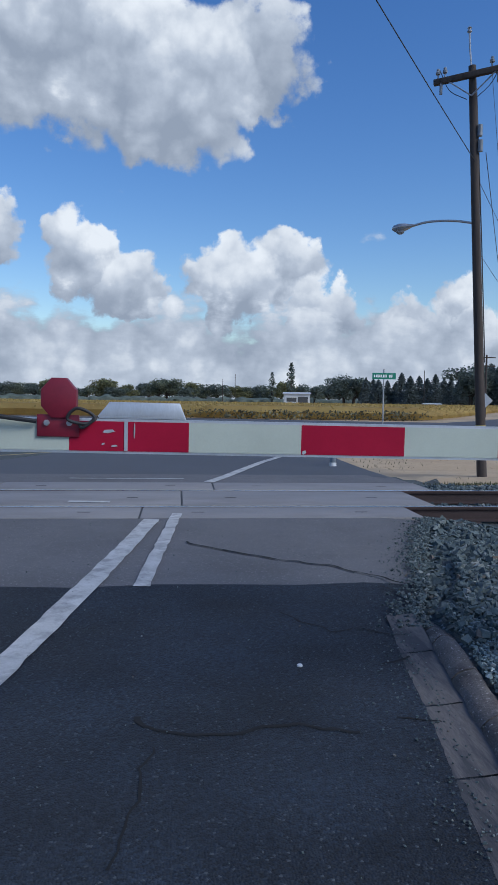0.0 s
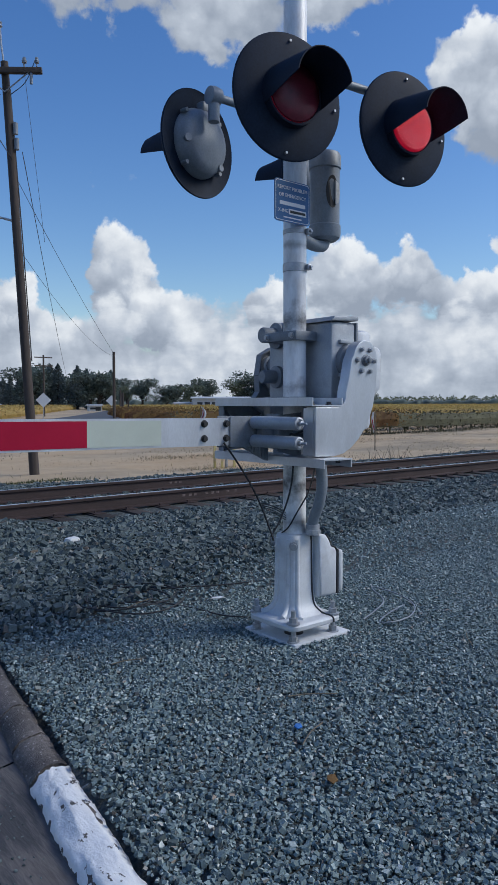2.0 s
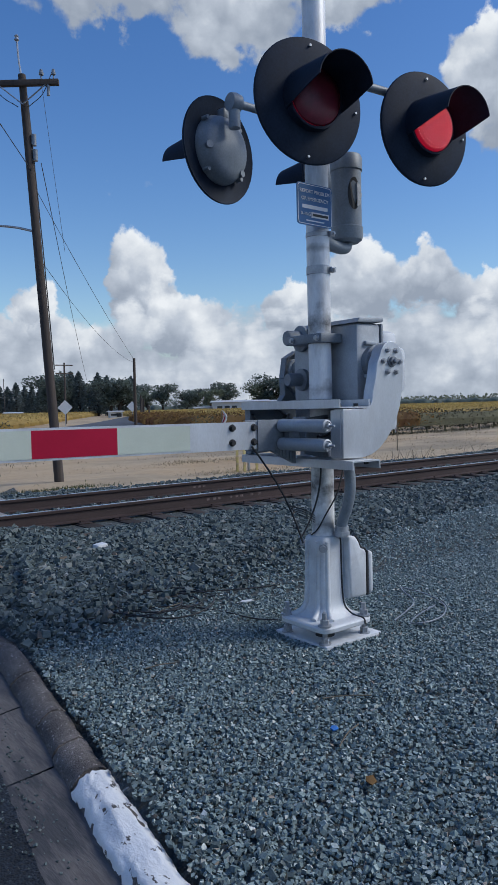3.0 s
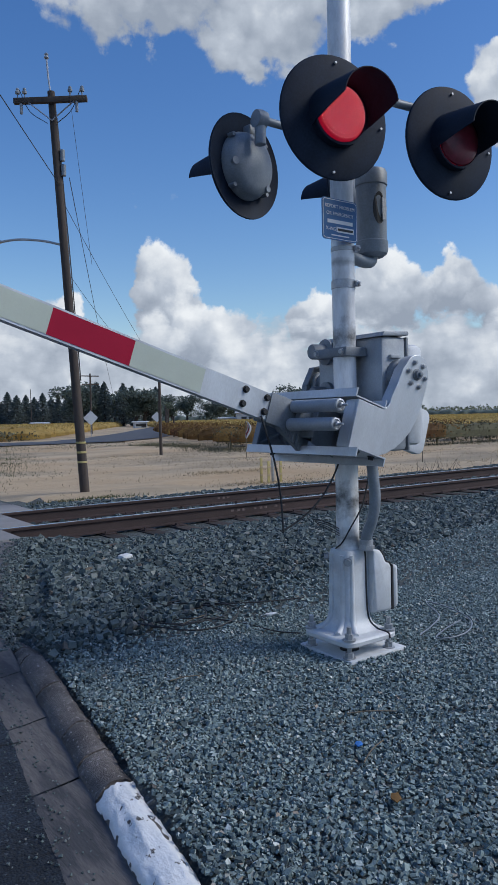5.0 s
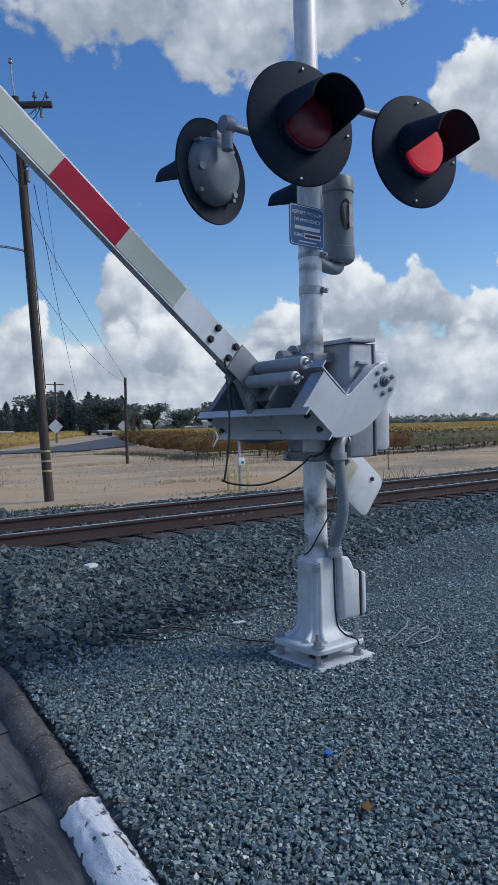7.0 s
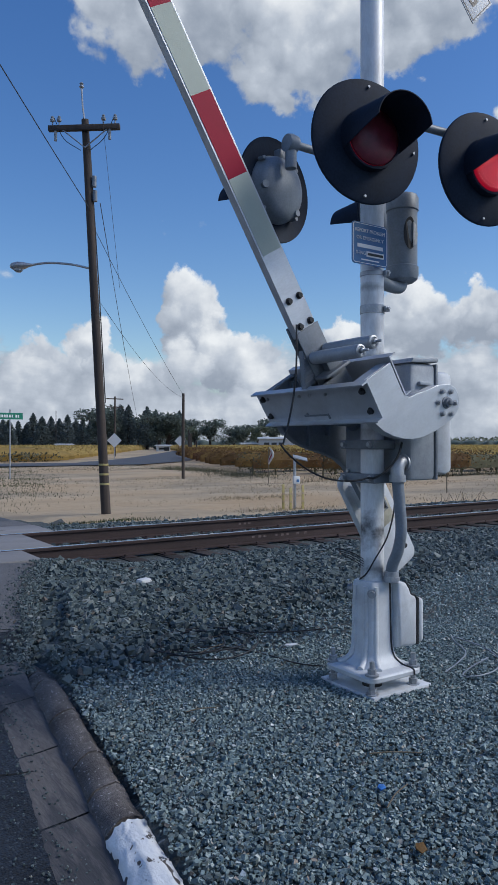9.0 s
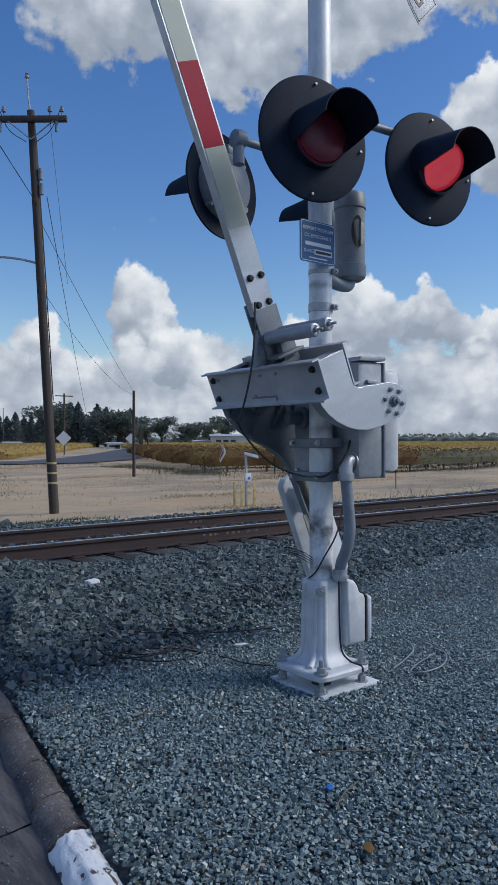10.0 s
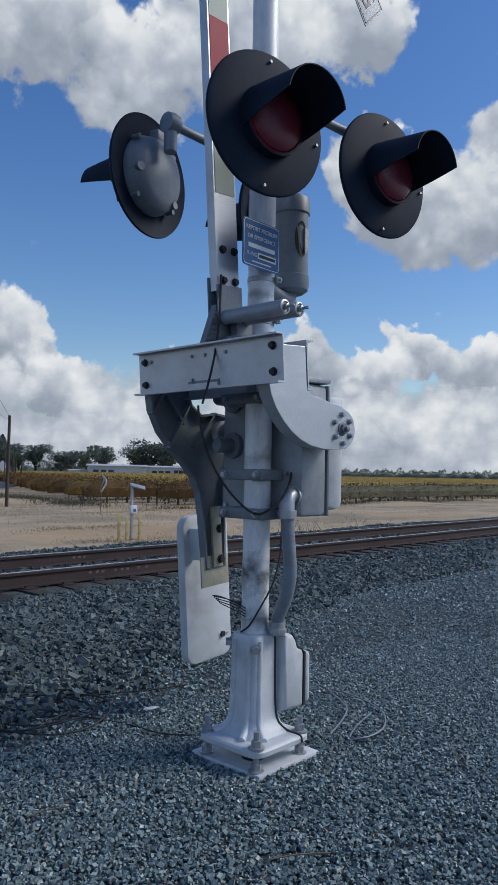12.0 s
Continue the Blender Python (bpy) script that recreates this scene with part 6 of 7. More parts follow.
# low mixed trees on the horizon, beyond the left field
az = -22.0
k = 0
while az < 13.0:
    h = rt.uniform(8.5, 13.0) * (1.35 if -3.2 < az < 0.2 else 1.0)
    plant(PALE + ROUND, k + (k // 3), az, rt.uniform(400, 470), h, rt.uniform(1.0, 1.5))
    az += rt.uniform(0.55, 1.0)
    k += 1
for az, h in ((7.25, 13.5), (8.75, 13.0)):
    plant(SPIRE, 0, az, 300, h)
plant(ROUND, 0, 10.6, 300, 9.0, 1.0)
for i, az in enumerate((12.9, 13.7, 14.5)):
    plant(ROUND, i, az, 260, rt.uniform(10.5, 12.5), 1.1)
# conifer windbreak
az = 14.6
k = 0
while az < 23.5:
    plant(CONES, k, az, 240 + rt.uniform(-8, 8), rt.uniform(9.6, 11.8) * (1.0 if az > 17 else 0.82), 1.25)
    plant(ROUND, 0, az + 0.15, 262, rt.uniform(5.5, 7.0), 1.5)
    az += rt.uniform(0.42, 0.75)
    k += 1
# dark grove by the road bend
for i in range(16):
    plant(ROUND + CONES, i, 22.6 + i * 0.44 + rt.uniform(-0.2, 0.2), 205 + rt.uniform(-22, 22), rt.uniform(11.0, 13.6) - 0.16 * i, 1.1)
plant(ROUND, 0, 30.9, 165, 8.0, 0.85)
plant(ROUND, 2, 29.7, 180, 7.5, 0.9)
for az, h, w in ((32.8, 6.8, 1.1), (33.5, 7.9, 1.1), (34.7, 8.4, 1.25), (36.0, 9.8, 1.0), (38.5, 10.6, 1.1), (39.7, 11.2, 1.1), (41.2, 9.7, 1.1)):
    plant(ROUND, int(az * 7), az, 205 + rt.uniform(-8, 8), h, w)
plant(ROUND, 1, 48.9, 420, 12.5, 0.8)


def far_woods():
    rng = np.random.default_rng(4)
    cs, ss = [], []
    for i in range(9000):
        az = rng.uniform(41, 76)
        d = rng.uniform(820, 900)
        h = 8.5 + 4.5 * noise.noise(Vector((az * 1.9, 0, 0))) + 4.0 * noise.noise(Vector((az * 6.0, 3, 0)))
        x, y = polar(az, d)
        cs.append((x, y, -0.3 + max(1.0, h) * rng.random() ** 0.7))
        ss.append(rng.uniform(0.9, 2.0))
    for i in range(5000):
        az = rng.uniform(-26, -14) if i % 2 else rng.uniform(-20, 45)
        d = rng.uniform(560, 620)
        h = 6.5 + 4 * noise.noise(Vector((az * 2.2, 5, 0)))
        x, y = polar(az, d)
        cs.append((x, y, -0.3 + max(1.0, h) * rng.random() ** 0.7))
        ss.append(rng.uniform(0.8, 1.8))
    v, f = leaf_cards(rng, np.array(cs), ss)
    tagged(new("far_woods", cards_mesh("far_woods", v, f, LEAF_MID)), "hazy line of distant trees along the horizon", "woods", kind="stuff")


far_woods()


def far_scrub():
    """Low scrub that closes the horizon under the far crowns."""
    vs, fs = [], []
    n = 420
    for i in range(n + 1):
        az = -22 + 100 * i / n
        h = 2.6 + 1.3 * noise.noise(Vector((az * 1.3, 0, 5))) + 0.9 * noise.noise(Vector((az * 6.0, 0, 2)))
        for d, z in ((318, -0.6), (317, h * 0.6), (322, h), (330, h * 0.5), (331, -0.6)):
            px, py = polar(az, d + 4 * noise.noise(Vector((az * 2, d, 1))))
            vs.append((px, py, z + 0.3 * noise.noise(Vector((az * 11, d, 4)))))
    for i in range(n):
        for k in range(4):
            a = i * 5 + k
            fs.append((a, a + 5, a + 6, a + 1))
    tagged(sheet("far_scrub", vs, fs, LEAF_DARK, "", smooth=1), "low grey-green scrub along the far field edge", "scrub", kind="stuff")


far_scrub()


# ---- vineyards ----
def vine_rows(name, label, rows, material, size, per_m, seed, z0=0.25, z1=1.15, width=0.45):
    """rows: (x0, x1, y); leaves hang in a band over each row."""
    rng = np.random.default_rng(seed)
    allc, alls = [], []
    for x0, x1, y, m in rows:
        n = int((x1 - x0) * per_m * m)
        x = rng.uniform(x0, x1, n)
        yy = y + rng.normal(0, width * 0.5, n)
        u = rng.random(n)
        lump = np.sin(x * 2.6 + y * 5) * 0.035 + np.sin(x * 0.9 + y) * 0.035
        z = -0.3 + z0 + (z1 - z0) * u ** 0.75 + lump
        allc.append(np.stack([x, yy, z], axis=1))
        alls.append(rng.uniform(0.6, 1.3, n) * size * (1 / m ** 0.5))
    v, f = leaf_cards(rng, np.concatenate(allc), np.concatenate(alls))
    tagged(new(name, cards_mesh(name, v, f, material)), label, "vineyard", kind="stuff")


def field_start(y):
    if y < 20:
        return 17.0 + (20 - y) * 1.25
    if y < 27:
        return 17.0 + (y - 20) * 0.24
    return 18.7 + (y - 27) * 0.47


def vine_bodies(name, label, rows, material, z0, z1, half, step):
    """Dense inner foliage of each row: a lumpy long body."""
    vs, fs = [], []
    for x0, x1, y, m in rows:
        n = max(2, int((x1 - x0) / step))
        o = len(vs)
        for i in range(n + 1):
            x = x0 + (x1 - x0) * i / n
            q = noise.noise(Vector((x * 1.7, y, 3.0)))
            end = min(1.0, 0.25 + min(i, n - i) * step / 1.2)
            w, top = half * (1 + 0.25 * q) * end, z0 + (z1 - z0) * end ** 0.5 + 0.05 * noise.noise(Vector((x * 2.3, y, 8.0)))
            for py, pz in ((-w * 0.8, z0), (-w, (z0 + top) / 2), (-w * 0.7, top - 0.06), (0.0, top), (w * 0.7, top - 0.06), (w, (z0 + top) / 2), (w * 0.8, z0)):
                vs.append((x, y + py + 0.05 * q, -0.3 + pz + 0.03 * noise.noise(Vector((x * 5, py * 9, y)))))
        for i in range(n):
            for k in range(6):
                a = o + i * 7 + k
                fs.append((a, a + 7, a + 8, a + 1))
        fs.append(tuple(range(o, o + 7)))
        fs.append(tuple(range(o + n * 7 + 6, o + n * 7 - 1, -1)))
    tagged(sheet(name, vs, fs, material, ""), label, "vineyard", kind="stuff")


near_rows = [(field_start(y), 62 + y, y, 1.0) for y in np.arange(15.6, 30.0, 2.4)]
far_rows = [(field_start(y), 95 + y * 1.4, y, 1.0 if y < 60 else 0.5) for y in [*np.arange(30, 60, 3.0), *np.arange(60, 150, 5.0)]]
vine_rows("vineyard_leaves", "golden autumn vine foliage in long rows", [(a + 3, b, y, m) for a, b, y, m in near_rows[1:]], VINE_GOLD, 0.075, 150, 31, 0.7, 1.27, 0.6)
vine_rows("vineyard_leaves", "golden autumn vine tops receding to the horizon", [(a + 3, b, y, m) for a, b, y, m in far_rows], VINE_GOLD, 0.125, 38, 32, 0.55, 1.28, 1.2)
vine_rows("vineyard_red_leaves", "rust-red autumn vine foliage at the field corner", [(a, a + 6, y, 1.0) for a, b, y, m in near_rows] + [(a, a + 9, y, 0.7) for a, b, y, m in far_rows if y < 62], VINE_RED, 0.08, 140, 33, 0.35, 1.24, 0.6)
# shade below the golden tops is put into the colour of these leaves
vine_rows("vineyard_shade_leaves", "lower vine leaves and canes coloured dark for shade", [(a, b, y, 1.0) for a, b, y, m in near_rows[:4]], VINE_DARK, 0.075, 190, 34, 0.05, 1.12, 0.5)


gold_near = [(a + 4, b, y, m) for a, b, y, m in near_rows[1:]]
vine_bodies("vineyard_foliage", "dense golden upper foliage of the vine rows", gold_near, VINE_GOLD, 0.72, 1.16, 0.34, 0.35)
vine_bodies("vineyard_foliage", "dense golden foliage of the far vine rows", [(a + 3, b, y, m) for a, b, y, m in far_rows], VINE_GOLD, 0.3, 1.16, 1.0, 1.6)
vine_bodies("vineyard_foliage", "rust-red foliage of the vine rows by the road", [(a, a + 5, y, m) for a, b, y, m in near_rows] + [(a, a + 4, y, m) for a, b, y, m in far_rows if y < 62], VINE_RED, 0.35, 1.10, 0.36, 0.35)
# lower bodies take the dark colour as the rows' own shade
vine_bodies("vineyard_foliage", "lower foliage and canes of the vine rows, coloured dark for shade", [(a + 0.2, b, y, m) for a, b, y, m in near_rows[:4]], VINE_DARK, 0.30, 0.98, 0.26, 0.4)


def vine_trunks():
    vs, fs = [], []
    rnd = random.Random(8)
    for a, b, y, m in near_rows[:3]:
        x = a
        while x < min(b, 70):
            r, h = rnd.uniform(0.03, 0.05), rnd.uniform(0.8, 1.0)
            o = len(vs)
            lx = rnd.uniform(-0.08, 0.08)
            for z, q, dx in ((-0.35, r, 0), (-0.3 + h, r * 0.6, lx)):
                vs += [(x + dx - q, y - q, z), (x + dx + q, y - q, z), (x + dx + q, y + q, z), (x + dx - q, y + q, z)]
            for i in range(4):
                j = (i + 1) % 4
                fs.append((o + i, o + j, o + 4 + j, o + 4 + i))
            x += rnd.uniform(1.1, 1.6)
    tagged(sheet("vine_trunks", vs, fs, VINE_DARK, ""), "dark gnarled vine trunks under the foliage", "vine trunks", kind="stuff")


vine_trunks()
left_rows = []
for y in [*np.arange(0, 42, 3.0), *np.arange(42, 132, 6.0)]:
    left_rows.append((max(-170.0, -2.0 - y / 0.158), 20 + y * 0.55, 54 + y, 1.0 if y < 24 else 0.6))
vine_bodies("vineyard_foliage", "dense golden vineyard rows beyond the cross road", left_rows, VINE_GOLD, 0.1, 1.16, 1.2, 2.0)
vine_rows("vineyard_leaves", "golden vineyard rows beyond the cross road", left_rows, VINE_GOLD, 0.15, 30, 35, 0.4, 1.28, 1.6)
vine_rows("vineyard_shade_leaves", "dark green undergrowth along the far field edge", [(-4, 19, 52.6, 1.0), (0, 18, 51.6, 0.6)], VINE_DARK, 0.16, 30, 36, 0.0, 0.8, 0.6)


# ---- grass and weeds ----
def grass(name, label, spots, material, seed, h=0.25):
    """spots: (x, y, radius x, radius y, blades)."""
    rng = np.random.default_rng(seed)
    vs, fs = [], []
    for cx, cy, rx, ry, n in spots:
        for _ in range(n):
            x, y = cx + rng.normal() * rx, cy + rng.normal() * ry
            if x < road_edge(y) + 0.3:
                continue
            z = ground_z(x, y) - 0.01
            hh, a = h * rng.uniform(0.4, 1.3), rng.uniform(0, 6.28)
            w = 0.008 + 0.0002 * max(0, y)
            dx, dy = math.cos(a) * w, math.sin(a) * w
            lx, ly = rng.normal() * hh * 0.4, rng.normal() * hh * 0.4
            o = len(vs)
            vs += [(x - dx, y - dy, z), (x + dx, y + dy, z), (x + lx, y + ly, z + hh)]
            fs.append((o, o + 1, o + 2))
    tagged(sheet(name, vs, fs, material, ""), label, "grass", kind="stuff")


gr = random.Random(61)
grass("dry_grass", "tufts of dry straw-coloured grass on dirt", [(8.5, 8.3, 0.55, 0.25, 420), (9.6, 7.9, 0.5, 0.2, 260), (7.7, 5.0, 0.7, 0.5, 900), (10.5, 5.6, 2.0, 0.5, 500)] + [(gr.uniform(6, 34), gr.uniform(5, 14), 1.2, 0.5, 60) for _ in range(44)] + [(gr.uniform(9, 20), gr.uniform(10, 22), 1.3, 0.7, 110) for _ in range(40)] + [(gr.uniform(14, 60), gr.uniform(10.4, 11.6), 2.0, 0.3, 130) for _ in range(30)], DRYGRASS, 41, 0.06)
grass("weeds", "low green weeds along the gravel shoulder", [(2.2 + 0.22 * k, 4.9 - 0.06 * k + gr.uniform(-0.2, 0.2), 0.25, 0.15, 60) for k in range(8)] + [(2 + k * 0.5, 9 + 1.3 * k, 0.6, 0.8, 60) for k in range(14)] + [(gr.uniform(8, 22), gr.uniform(30, 38.5), 1.6, 0.8, 110) for _ in range(20)] + [(3.2 + gr.uniform(0, 1.6) + 0.25 * k, 12 + 1.2 * k, 0.8, 0.8, 110) for k in range(18)], WEED, 42, 0.07)
grass("weeds", "dark roadside weeds before the vines", [(16.4 + 0.12 * k, 18.5 + k * 0.9, 0.7, 0.6, 170) for k in range(15)] + [(18 + k * 1.3, 16.4 - 0.12 * k, 1.0, 0.5, 150) for k in range(20)], VINE_DARK, 43, 0.2)
grass("dead_weeds", "dark dead weed stalks beside the rails", [(12.3, 3.6, 0.25, 0.1, 26), (11.4, 3.7, 0.15, 0.1, 14), (14.5, 3.5, 0.8, 0.2, 18)], TWIG, 44, 0.36)


# ---- gravel ----
def rock_shapes(rng, k):
    base = np.array([(x, y, z) for x in (-1, 1) for y in (-1, 1) for z in (-1, 1)], float)
    out = []
    for _ in range(k):
        v = base * rng.uniform(0.45, 1.0, (8, 3))
        v *= np.array([1.0, rng.uniform(0.6, 0.95), rng.uniform(0.42, 0.75)])
        out.append(v)
    return np.array(out)


QUADS = np.array([(0, 1, 3, 2), (4, 6, 7, 5), (0, 4, 5, 1), (2, 3, 7, 6), (0, 2, 6, 4), (1, 5, 7, 3)])


def scatter(name, label, pts, sizes, seed, material=None, rounded_edges=False):
    rng = np.random.default_rng(seed)
    n = len(pts)
    shapes = rock_shapes(rng, 60)[rng.integers(0, 60, n)] * np.asarray(sizes)[:, None, None]
    a, b, c = rng.uniform(0, 6.28, n), rng.normal(0, 0.45, n), rng.normal(0, 0.45, n)
    ca, sa, cb, sb, cc, sc = np.cos(a), np.sin(a), np.cos(b), np.sin(b), np.cos(c), np.sin(c)
    o, l = np.zeros(n), np.ones(n)
    rz = np.stack([np.stack([ca, -sa, o], 1), np.stack([sa, ca, o], 1), np.stack([o, o, l], 1)], 1)
    ry = np.stack([np.stack([cb, o, sb], 1), np.stack([o, l, o], 1), np.stack([-sb, o, cb], 1)], 1)
    rx = np.stack([np.stack([l, o, o], 1), np.stack([o, cc, -sc], 1), np.stack([o, sc, cc], 1)], 1)
    m = rz @ ry @ rx
    v = np.einsum("nij,nkj->nki", m, shapes) + np.asarray(pts)[:, None, :]
    f = (QUADS[None] + (np.arange(n) * 8)[:, None, None]).reshape(-1, 4)
    me = bpy.data.meshes.new(name)
    me.vertices.add(n * 8)
    me.vertices.foreach_set("co", v.reshape(-1))
    me.loops.add(len(f) * 4)
    me.loops.foreach_set("vertex_index", f.reshape(-1).astype(np.int32))
    me.polygons.add(len(f))
    me.polygons.foreach_set("loop_start", np.arange(0, len(f) * 4, 4, dtype=np.int32))
    me.update(calc_edges=True)
    me.validate()
    if rounded_edges:
        me.shade_smooth()
        me.set_sharp_from_angle(angle=radians(62))
    else:
        me.shade_flat()
    me.materials.append(material or BALLAST)
    return tagged(new(name, me), label, "gravel", kind="stuff")


def gravel_points(rng, n, x0, x1, y0, y1, lo, hi, lift=0.0, keep=None, sink=0.15):
    pts, sz = [], []
    for _ in range(n):
        x, y = rng.uniform(x0, x1), rng.uniform(y0, y1)
        edge = road_edge(y) + (0.14 if y < -4.15 else 0.03)
        if x < edge + 0.02 * rng.normal() or (keep and not keep(x, y)):
            continue
        if abs(x - 0.015) < 0.20 and abs(y + 5.755) < 0.20:
            continue
        s = rng.uniform(lo, hi) * (1.0 if rng.random() < 0.85 else 1.5)
        pts.append((x, y, ground_z(x, y) + s * sink + lift * rng.random()))
        sz.append(s)
    return pts, sz


def make_gravel():
    rng = np.random.default_rng(90)
    p, s = gravel_points(rng, 122000, -1.95, 2.9, -8.0, -5.0, 0.0042, 0.0098, 0.014)
    scatter("fine_gravel", "crushed blue-grey gravel round the mast", p, s, 1, rounded_edges=True)
    p, s = gravel_points(rng, 52000, -1.6, 4.1, -8.1, -2.6, 0.0062, 0.0118, 0.013, lambda x, y: y > -5.0 or x > 2.9)
    scatter("fine_gravel", "crushed blue-grey gravel between the mast and the track", p, s, 11, rounded_edges=True)
    p, s = gravel_points(rng, 42000, 4.0, 12, -8.3, -2.4, 0.009, 0.017, 0.010)
    scatter("fine_gravel", "crushed blue-grey gravel spreading away along the track", p, s, 2, rounded_edges=True)
    p, s = gravel_points(rng, 20000, -1.2, 7.5, -3.6, -0.58, 0.016, 0.032, 0.022)
    scatter("ballast", "coarse dark track ballast beside the rails", p, s, 3, BALLAST_DARK)
    p, s = gravel_points(rng, 12000, 7.5, 30, -3.2, -0.58, 0.026, 0.045, 0.015)
    scatter("ballast", "coarse dark track ballast running along the rails", p, s, 4, BALLAST_DARK)
    p, s = gravel_points(rng, 7000, 0.6, 30, 0.12, 1.40, 0.024, 0.040, 0.02)
    scatter("ballast", "dark ballast between the rails", p, s, 5, BALLAST_DARK)
    p, s = gravel_points(rng, 8000, 0.9, 30, 2.05, 4.1, 0.024, 0.042, 0.015, lambda x, y: y < 3.8 + max(0, 3.0 - x) * 1.4)
    scatter("ballast", "dark ballast shoulder beyond the rails", p, s, 6, BALLAST_DARK)
    p, s = gravel_points(rng, 9000, -1.3, 3.4, -4.9, -3.3, 0.014, 0.027, 0.03, lambda x, y: y > -3.5 - 1.25 * (1 - (x + 1.3) / 4.7) + 0.2 * rng.normal())
    scatter("ballast", "coarse dark ballast spilled towards the mast", p, s, 8, BALLAST_DARK)
    p, s = gravel_points(rng, 16000, -2.3, 0.2, -8.2, -4.0, 0.006, 0.012, 0.016, lambda x, y: x < road_edge(y) + 0.26 + 0.16 * abs(rng.normal()))
    scatter("fine_gravel", "dirty dark grit gathered along the kerb", p, s, 9, BALLAST_DARK)
    # dark stones and dirt spilled over the edge of the apron
    pts, sz = [], []
    for _ in range(1700):
        y = rng.uniform(-4.4, -0.88)
        x = road_edge(y) + 0.05 - abs(rng.normal(0, 0.10))
        q = rng.uniform(0.004, 0.017)
        pts.append((x, y, road_z(y) + 0.012 + 0.3 * q))
        sz.append(q)
    scatter("spilled_ballast", "dark stones spilled over the apron edge", pts, sz, 12, BALLAST_DARK)
    # loose grit on the road edge and tarmac
    pts, sz = [], []
    for _ in range(1500):
        y = rng.uniform(-7.5, -0.9)
        x = road_edge(y) - abs(rng.normal(0, 0.16)) - (0.02 if y > -4.1 else 0.05)
        pts.append((x, y, road_z(y) + 0.012))
        sz.append(rng.uniform(0.0022, 0.0065))
    for _ in range(350):
        x, y = rng.uniform(-4.5, -1.6), rng.uniform(-7.8, -1)
        pts.append((x, y, road_z(y) + 0.010))
        sz.append(rng.uniform(0.002, 0.006))
    scatter("road_grit", "loose stone grit on the asphalt edge", pts, sz, 7, BALLAST_DARK)


make_gravel()


# ---- small litter ----
def litter(name, label, category, bm, material, x, y, z, rz=0, tilt=0):
    ob = part(name, bm, material, None, "", pose(x, y, z, tilt, 0, rz))
    return tagged(ob, label, category)


def make_litter():
    bm = bmesh.new()
    add_box(bm, -0.062, 0.062, -0.04, 0.04, -0.03, 0.035, 0.016)
    litter("stone_block", "chipped white stone block on the ballast", "stone", bm, SHED, 0.18, -2.72, 0.02, 20, 6)
    bm = bmesh.new()
    add_prism(bm, [(-0.016, -0.010), (0.010, -0.013), (0.019, 0.004), (0.002, 0.014), (-0.014, 0.008)], 0, 0.006, plane="xy", bevel=0.001)
    litter("litter_scrap", "small bright blue plastic scrap on gravel", "litter", bm, LITTER_BLUE, -0.776, -6.606, 0.022, 10, 15)
    bm = bmesh.new()
    add_prism(bm, [(-0.04, -0.006), (0.0, -0.014), (0.05, -0.004), (0.035, 0.012), (-0.02, 0.010)], 0, 0.006, plane="xy", bevel=0.001)
    litter("litter_scrap", "crumpled white plastic scrap behind the mast base", "litter", bm, PLASTIC_WHITE, 0.03, -5.02, 0.03, -20, 12)
    bm = bmesh.new()
    add_prism(bm, [(-0.026, -0.010), (0.006, -0.018), (0.030, 0.0), (0.004, 0.018), (-0.02, 0.012)], 0, 0.004, plane="xy", bevel=0.001)
    litter("dead_leaf", "curled brown dead leaf on gravel", "leaf", bm, VINE_RED, -0.95, -6.95, 0.025, 30, 18)
    loop = [(0.42, -5.86, 0.02), (0.60, -5.80, 0.03), (0.78, -5.70, 0.03), (0.86, -5.55, 0.05), (0.98, -5.45, 0.03), (0.95, -5.68, 0.03), (0.84, -5.88, 0.03), (0.66, -6.00, 0.03), (0.50, -6.02, 0.03), (0.44, -5.96, 0.025), (0.58, -5.90, 0.03), (0.80, -5.84, 0.03)]
    bm = bmesh.new()
    add_tube(bm, loop, 0.0042, 6, 6)
    tagged(part("loose_wire", bm, LAMPGREY), "loop of stiff grey wire lying on gravel", "wire")
    bm = bmesh.new()
    add_tube(bm, [(-0.95, -4.62, 0.012), (-0.72, -4.70, 0.022), (-0.50, -4.66, 0.008), (-0.30, -4.80, 0.02), (-0.16, -5.05, 0.01), (-0.14, -5.30, 0.022), (-0.05, -5.42, 0.02)], 0.004, 6, 6)
    tagged(part("loose_cable", bm, RUBBER), "thin black cable lying across gravel", "cable")
    cx, cy = -0.38, -4.72
    coil = []
    for k in range(44):
        a = 6.283 * k / 14
        coil.append((cx + (0.36 - 0.004 * k) * math.cos(a) + 0.03 * math.sin(2.3 * a), cy + (0.36 - 0.004 * k) * math.sin(a) + 0.0025 * k + 0.02 * math.cos(1.7 * a), 0.022 + 0.016 * math.sin(a * 1.31) ** 2))
    coil += [(cx + 0.62, cy - 0.02, 0.02), (cx + 0.85, cy - 0.10, 0.022)]
    bm = bmesh.new()
    add_tube(bm, coil, 0.0045, 6, 3)
    tagged(part("cable_coil", bm, RUBBER), "loose coil of thin black cable on gravel", "cable")
    rnd = random.Random(14)
    for x, y, l in ((-0.62, -6.38, 0.20), (-0.86, -6.72, 0.17), (-0.5, -4.85, 0.22), (0.5, -6.5, 0.15), (-1.0, -5.6, 0.14), (0.1, -7.0, 0.18)):
        bm = bmesh.new()
        a = rnd.uniform(-0.9, 0.9)
        add_tube(bm, [(0, 0, 0), (l * 0.5 * math.cos(a), l * 0.5 * math.sin(a) + 0.01, 0.008), (l * math.cos(a), l * math.sin(a), 0.012)], 0.0028, 5, 3)
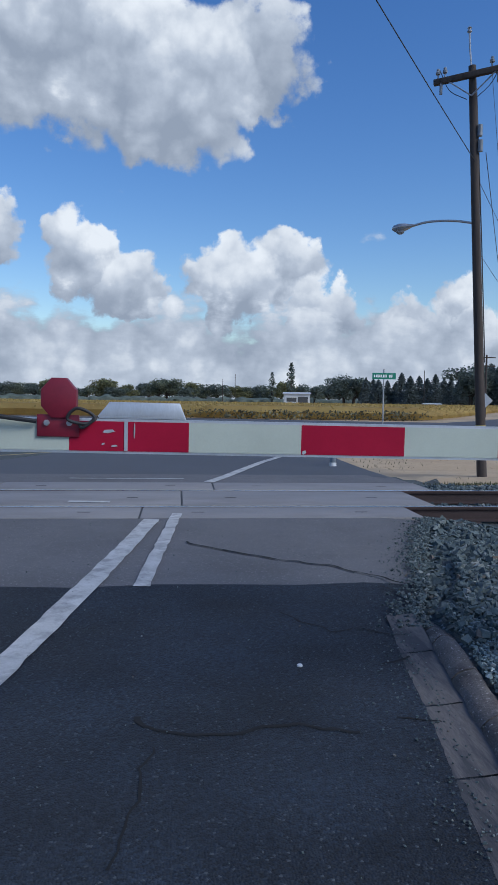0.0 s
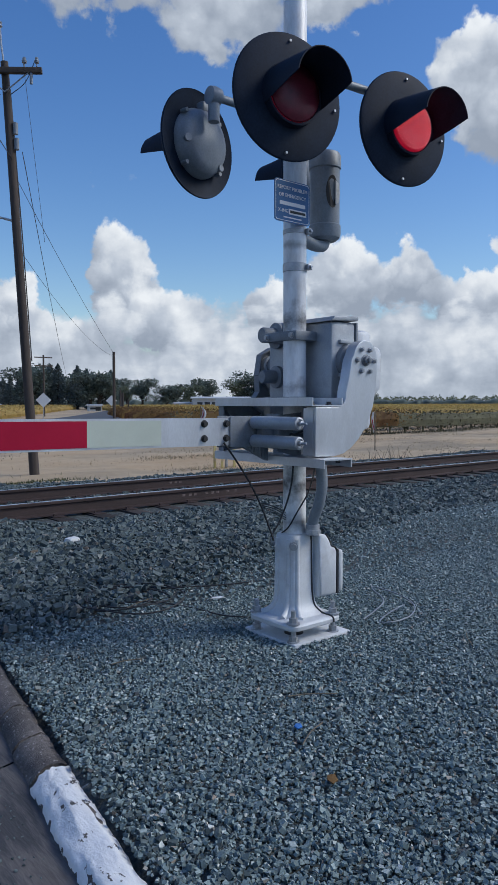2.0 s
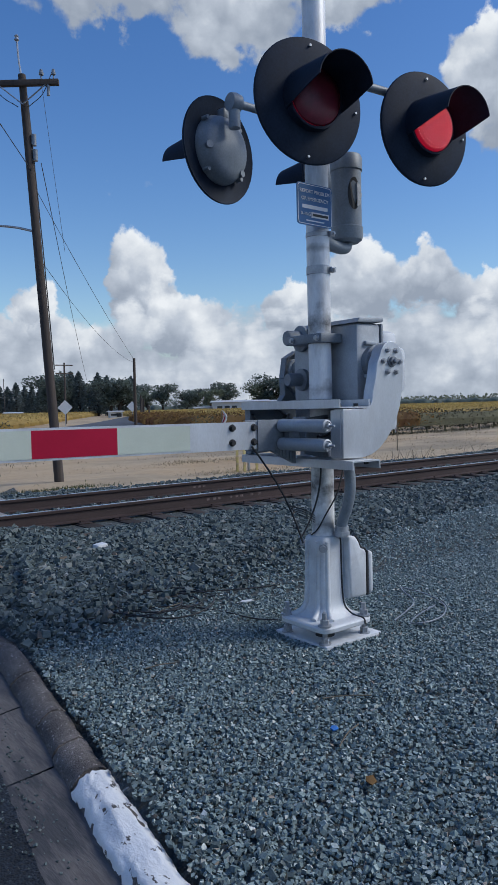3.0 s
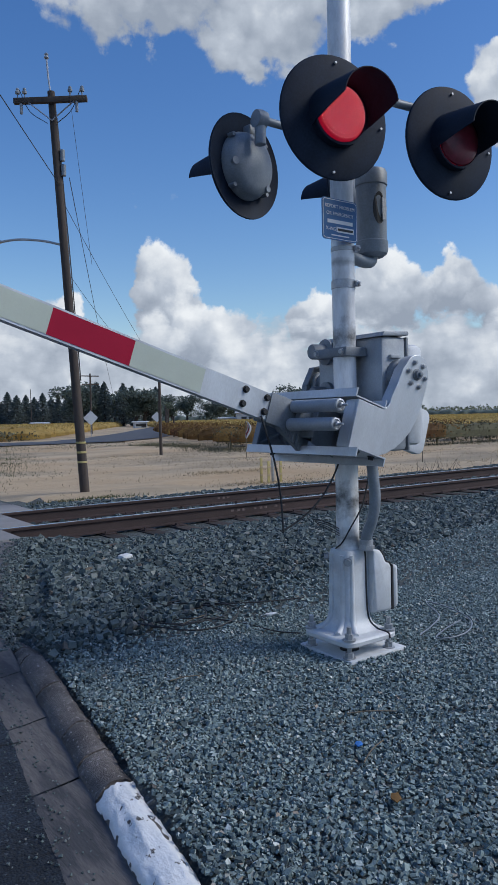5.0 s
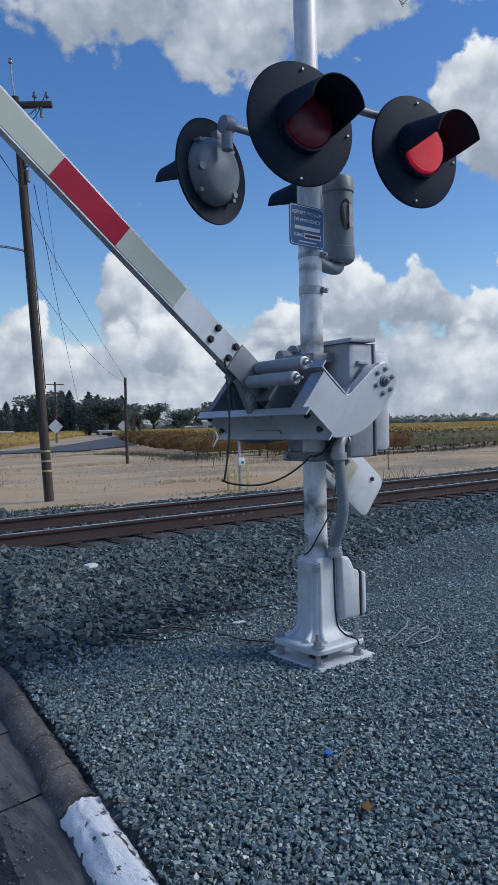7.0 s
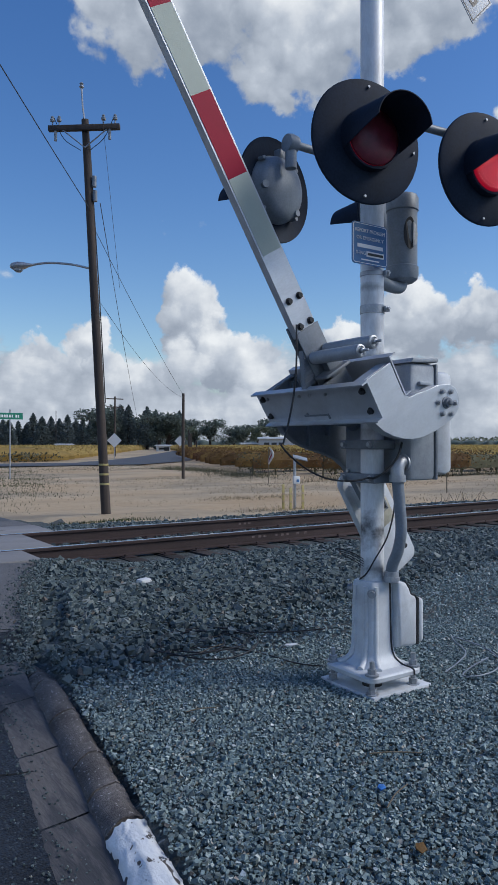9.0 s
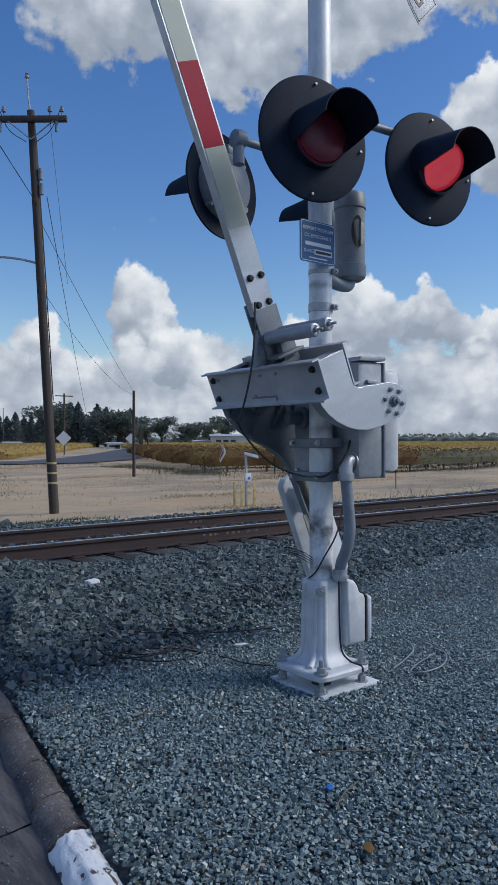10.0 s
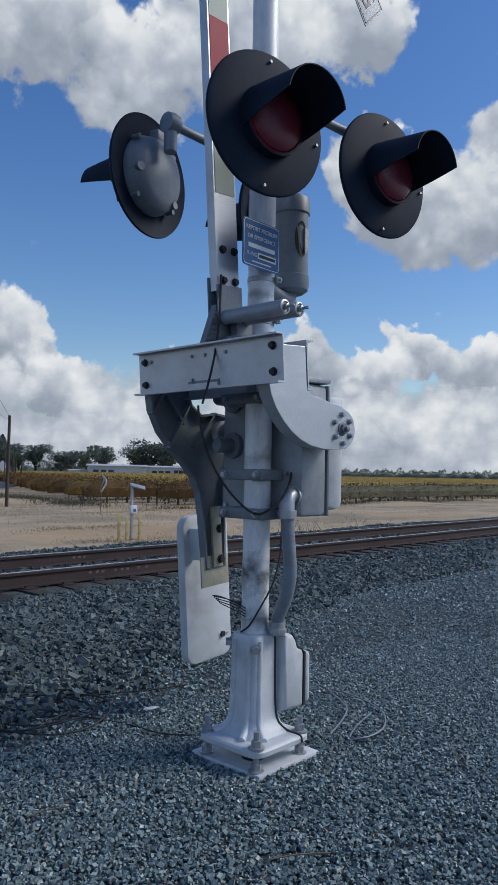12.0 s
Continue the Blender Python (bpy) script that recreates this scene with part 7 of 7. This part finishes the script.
        litter("twig", "dry pale twig on gravel", "twig", bm, TWIG, x, y, 0.024)["group"] = "twigs on the gravel"
    # splintered tie end by the crossing
    bm = bmesh.new()
    add_box(bm, -0.35, 0.35, -0.08, 0.08, -0.05, 0.03, 0.012)
    litter("timber_offcut", "weathered grey timber end beside the crossing", "timber", bm, WOOD, 0.55, -1.05, -0.185, 12, -6)
    bm = bmesh.new()
    add_lathe(bm, [(0.014, 0), (0.015, 0.008), (0.009, 0.012), (0, 0.0125)], (0, 0, 0), seg=9)
    litter("pebble", "pale pebble on dark asphalt", "pebble", bm, SHED, -2.17, -4.95, road_z(-4.95) + 0.006)


make_litter()


# ---- what moves ----
def motions():
    swing = [(0.0, 0.6), (3.5, 0.6), (3.7, 1.0), (4.0, 4.2), (4.5, 11.5), (5.3, 21.4), (5.5, 23.5), (6.0, 28.9), (6.5, 34.2), (7.5, 45.0), (8.5, 54.6), (9.0, 58.9), (9.5, 63.0), (10.0, 67.6), (10.5, 72.1), (11.0, 77.4), (11.5, 82.0), (12.0, 85.2)]
    walk(ARM, [(t, pose(*SHAFT, 0, a, 0)) for t, a in swing])
    px, py, pz = FEED_AT
    fine = []
    for (t0, a0), (t1, a1) in zip(swing, swing[1:]):
        n = max(1, round((t1 - t0) / 0.25))
        fine += [(t0 + (t1 - t0) * i / n, a0 + (a1 - a0) * i / n) for i in range(n)]
    fine.append(swing[-1])
    upper, lower = [], []
    ex, ey, ez = FEED_END
    for t, a in fine:
        c, q = math.cos(radians(a)), math.sin(radians(a))
        x, z = SHAFT[0] + px * c + pz * q, SHAFT[2] - px * q + pz * c
        dx, dz = ex - x, ez - z
        gap = math.hypot(dx, dz)
        along = (FEED_LONG ** 2 - FEED_SHORT ** 2 + gap * gap) / (2 * gap)
        off = math.sqrt(max(0.0, FEED_LONG ** 2 - along ** 2))
        ux, uz = dx / gap, dz / gap
        jx, jz = x + along * ux + off * uz, z + along * uz - off * ux
        upper.append((t, pose(x, SHAFT[1] + py, z, 0, math.degrees(math.atan2(x - jx, z - jz)), 0)))
        lower.append((t, pose(ex, ey, ez, 0, math.degrees(math.atan2(ex - jx, ez - jz)), 0)))
    walk(FEEDS[0], upper)
    walk(FEEDS[1], lower)
    lit = {"near": [(0.0, 0.55), (1.15, 1.70), (2.30, 2.85), (3.57, 4.05), (4.65, 5.2), (5.9, 6.4), (7.15, 7.65), (8.2, 8.75), (9.35, 9.9), (10.63, 11.1), (11.7, 11.85)],
           "right": [(0.6, 1.1), (1.75, 2.25), (2.9, 3.2), (4.1, 4.6), (5.25, 5.85), (6.6, 7.1), (7.7, 8.15), (8.8, 9.3), (9.95, 10.57), (11.15, 11.65)]}
    for key, spans in lit.items():
        now, rows = 180, [(0.0, 180)]
        if spans[0][0] == 0.0:
            now, rows = 0, [(0.0, 0)]
        for on, off in spans:
            for t, want in ((on, 0), (off, 180)):
                if now % 360 == want % 360 or t <= 0.05:
                    continue
                rows += [(t - 0.034, now), (t, now + 60), (t + 0.034, now + 120), (t + 0.067, now + 180)]
                now += 180
        rows.append((12.0, now))
        walk(LAMPS[key], [(t, pose(0, -0.055, 0, 0, 0, a)) for t, a in rows])
    for key in ("left", "rear"):
        walk(LAMPS[key], [(0.0, pose(0, -0.055, 0, 0, 0, 180)), (12.0, pose(0, -0.055, 0, 0, 0, 180))])


motions()
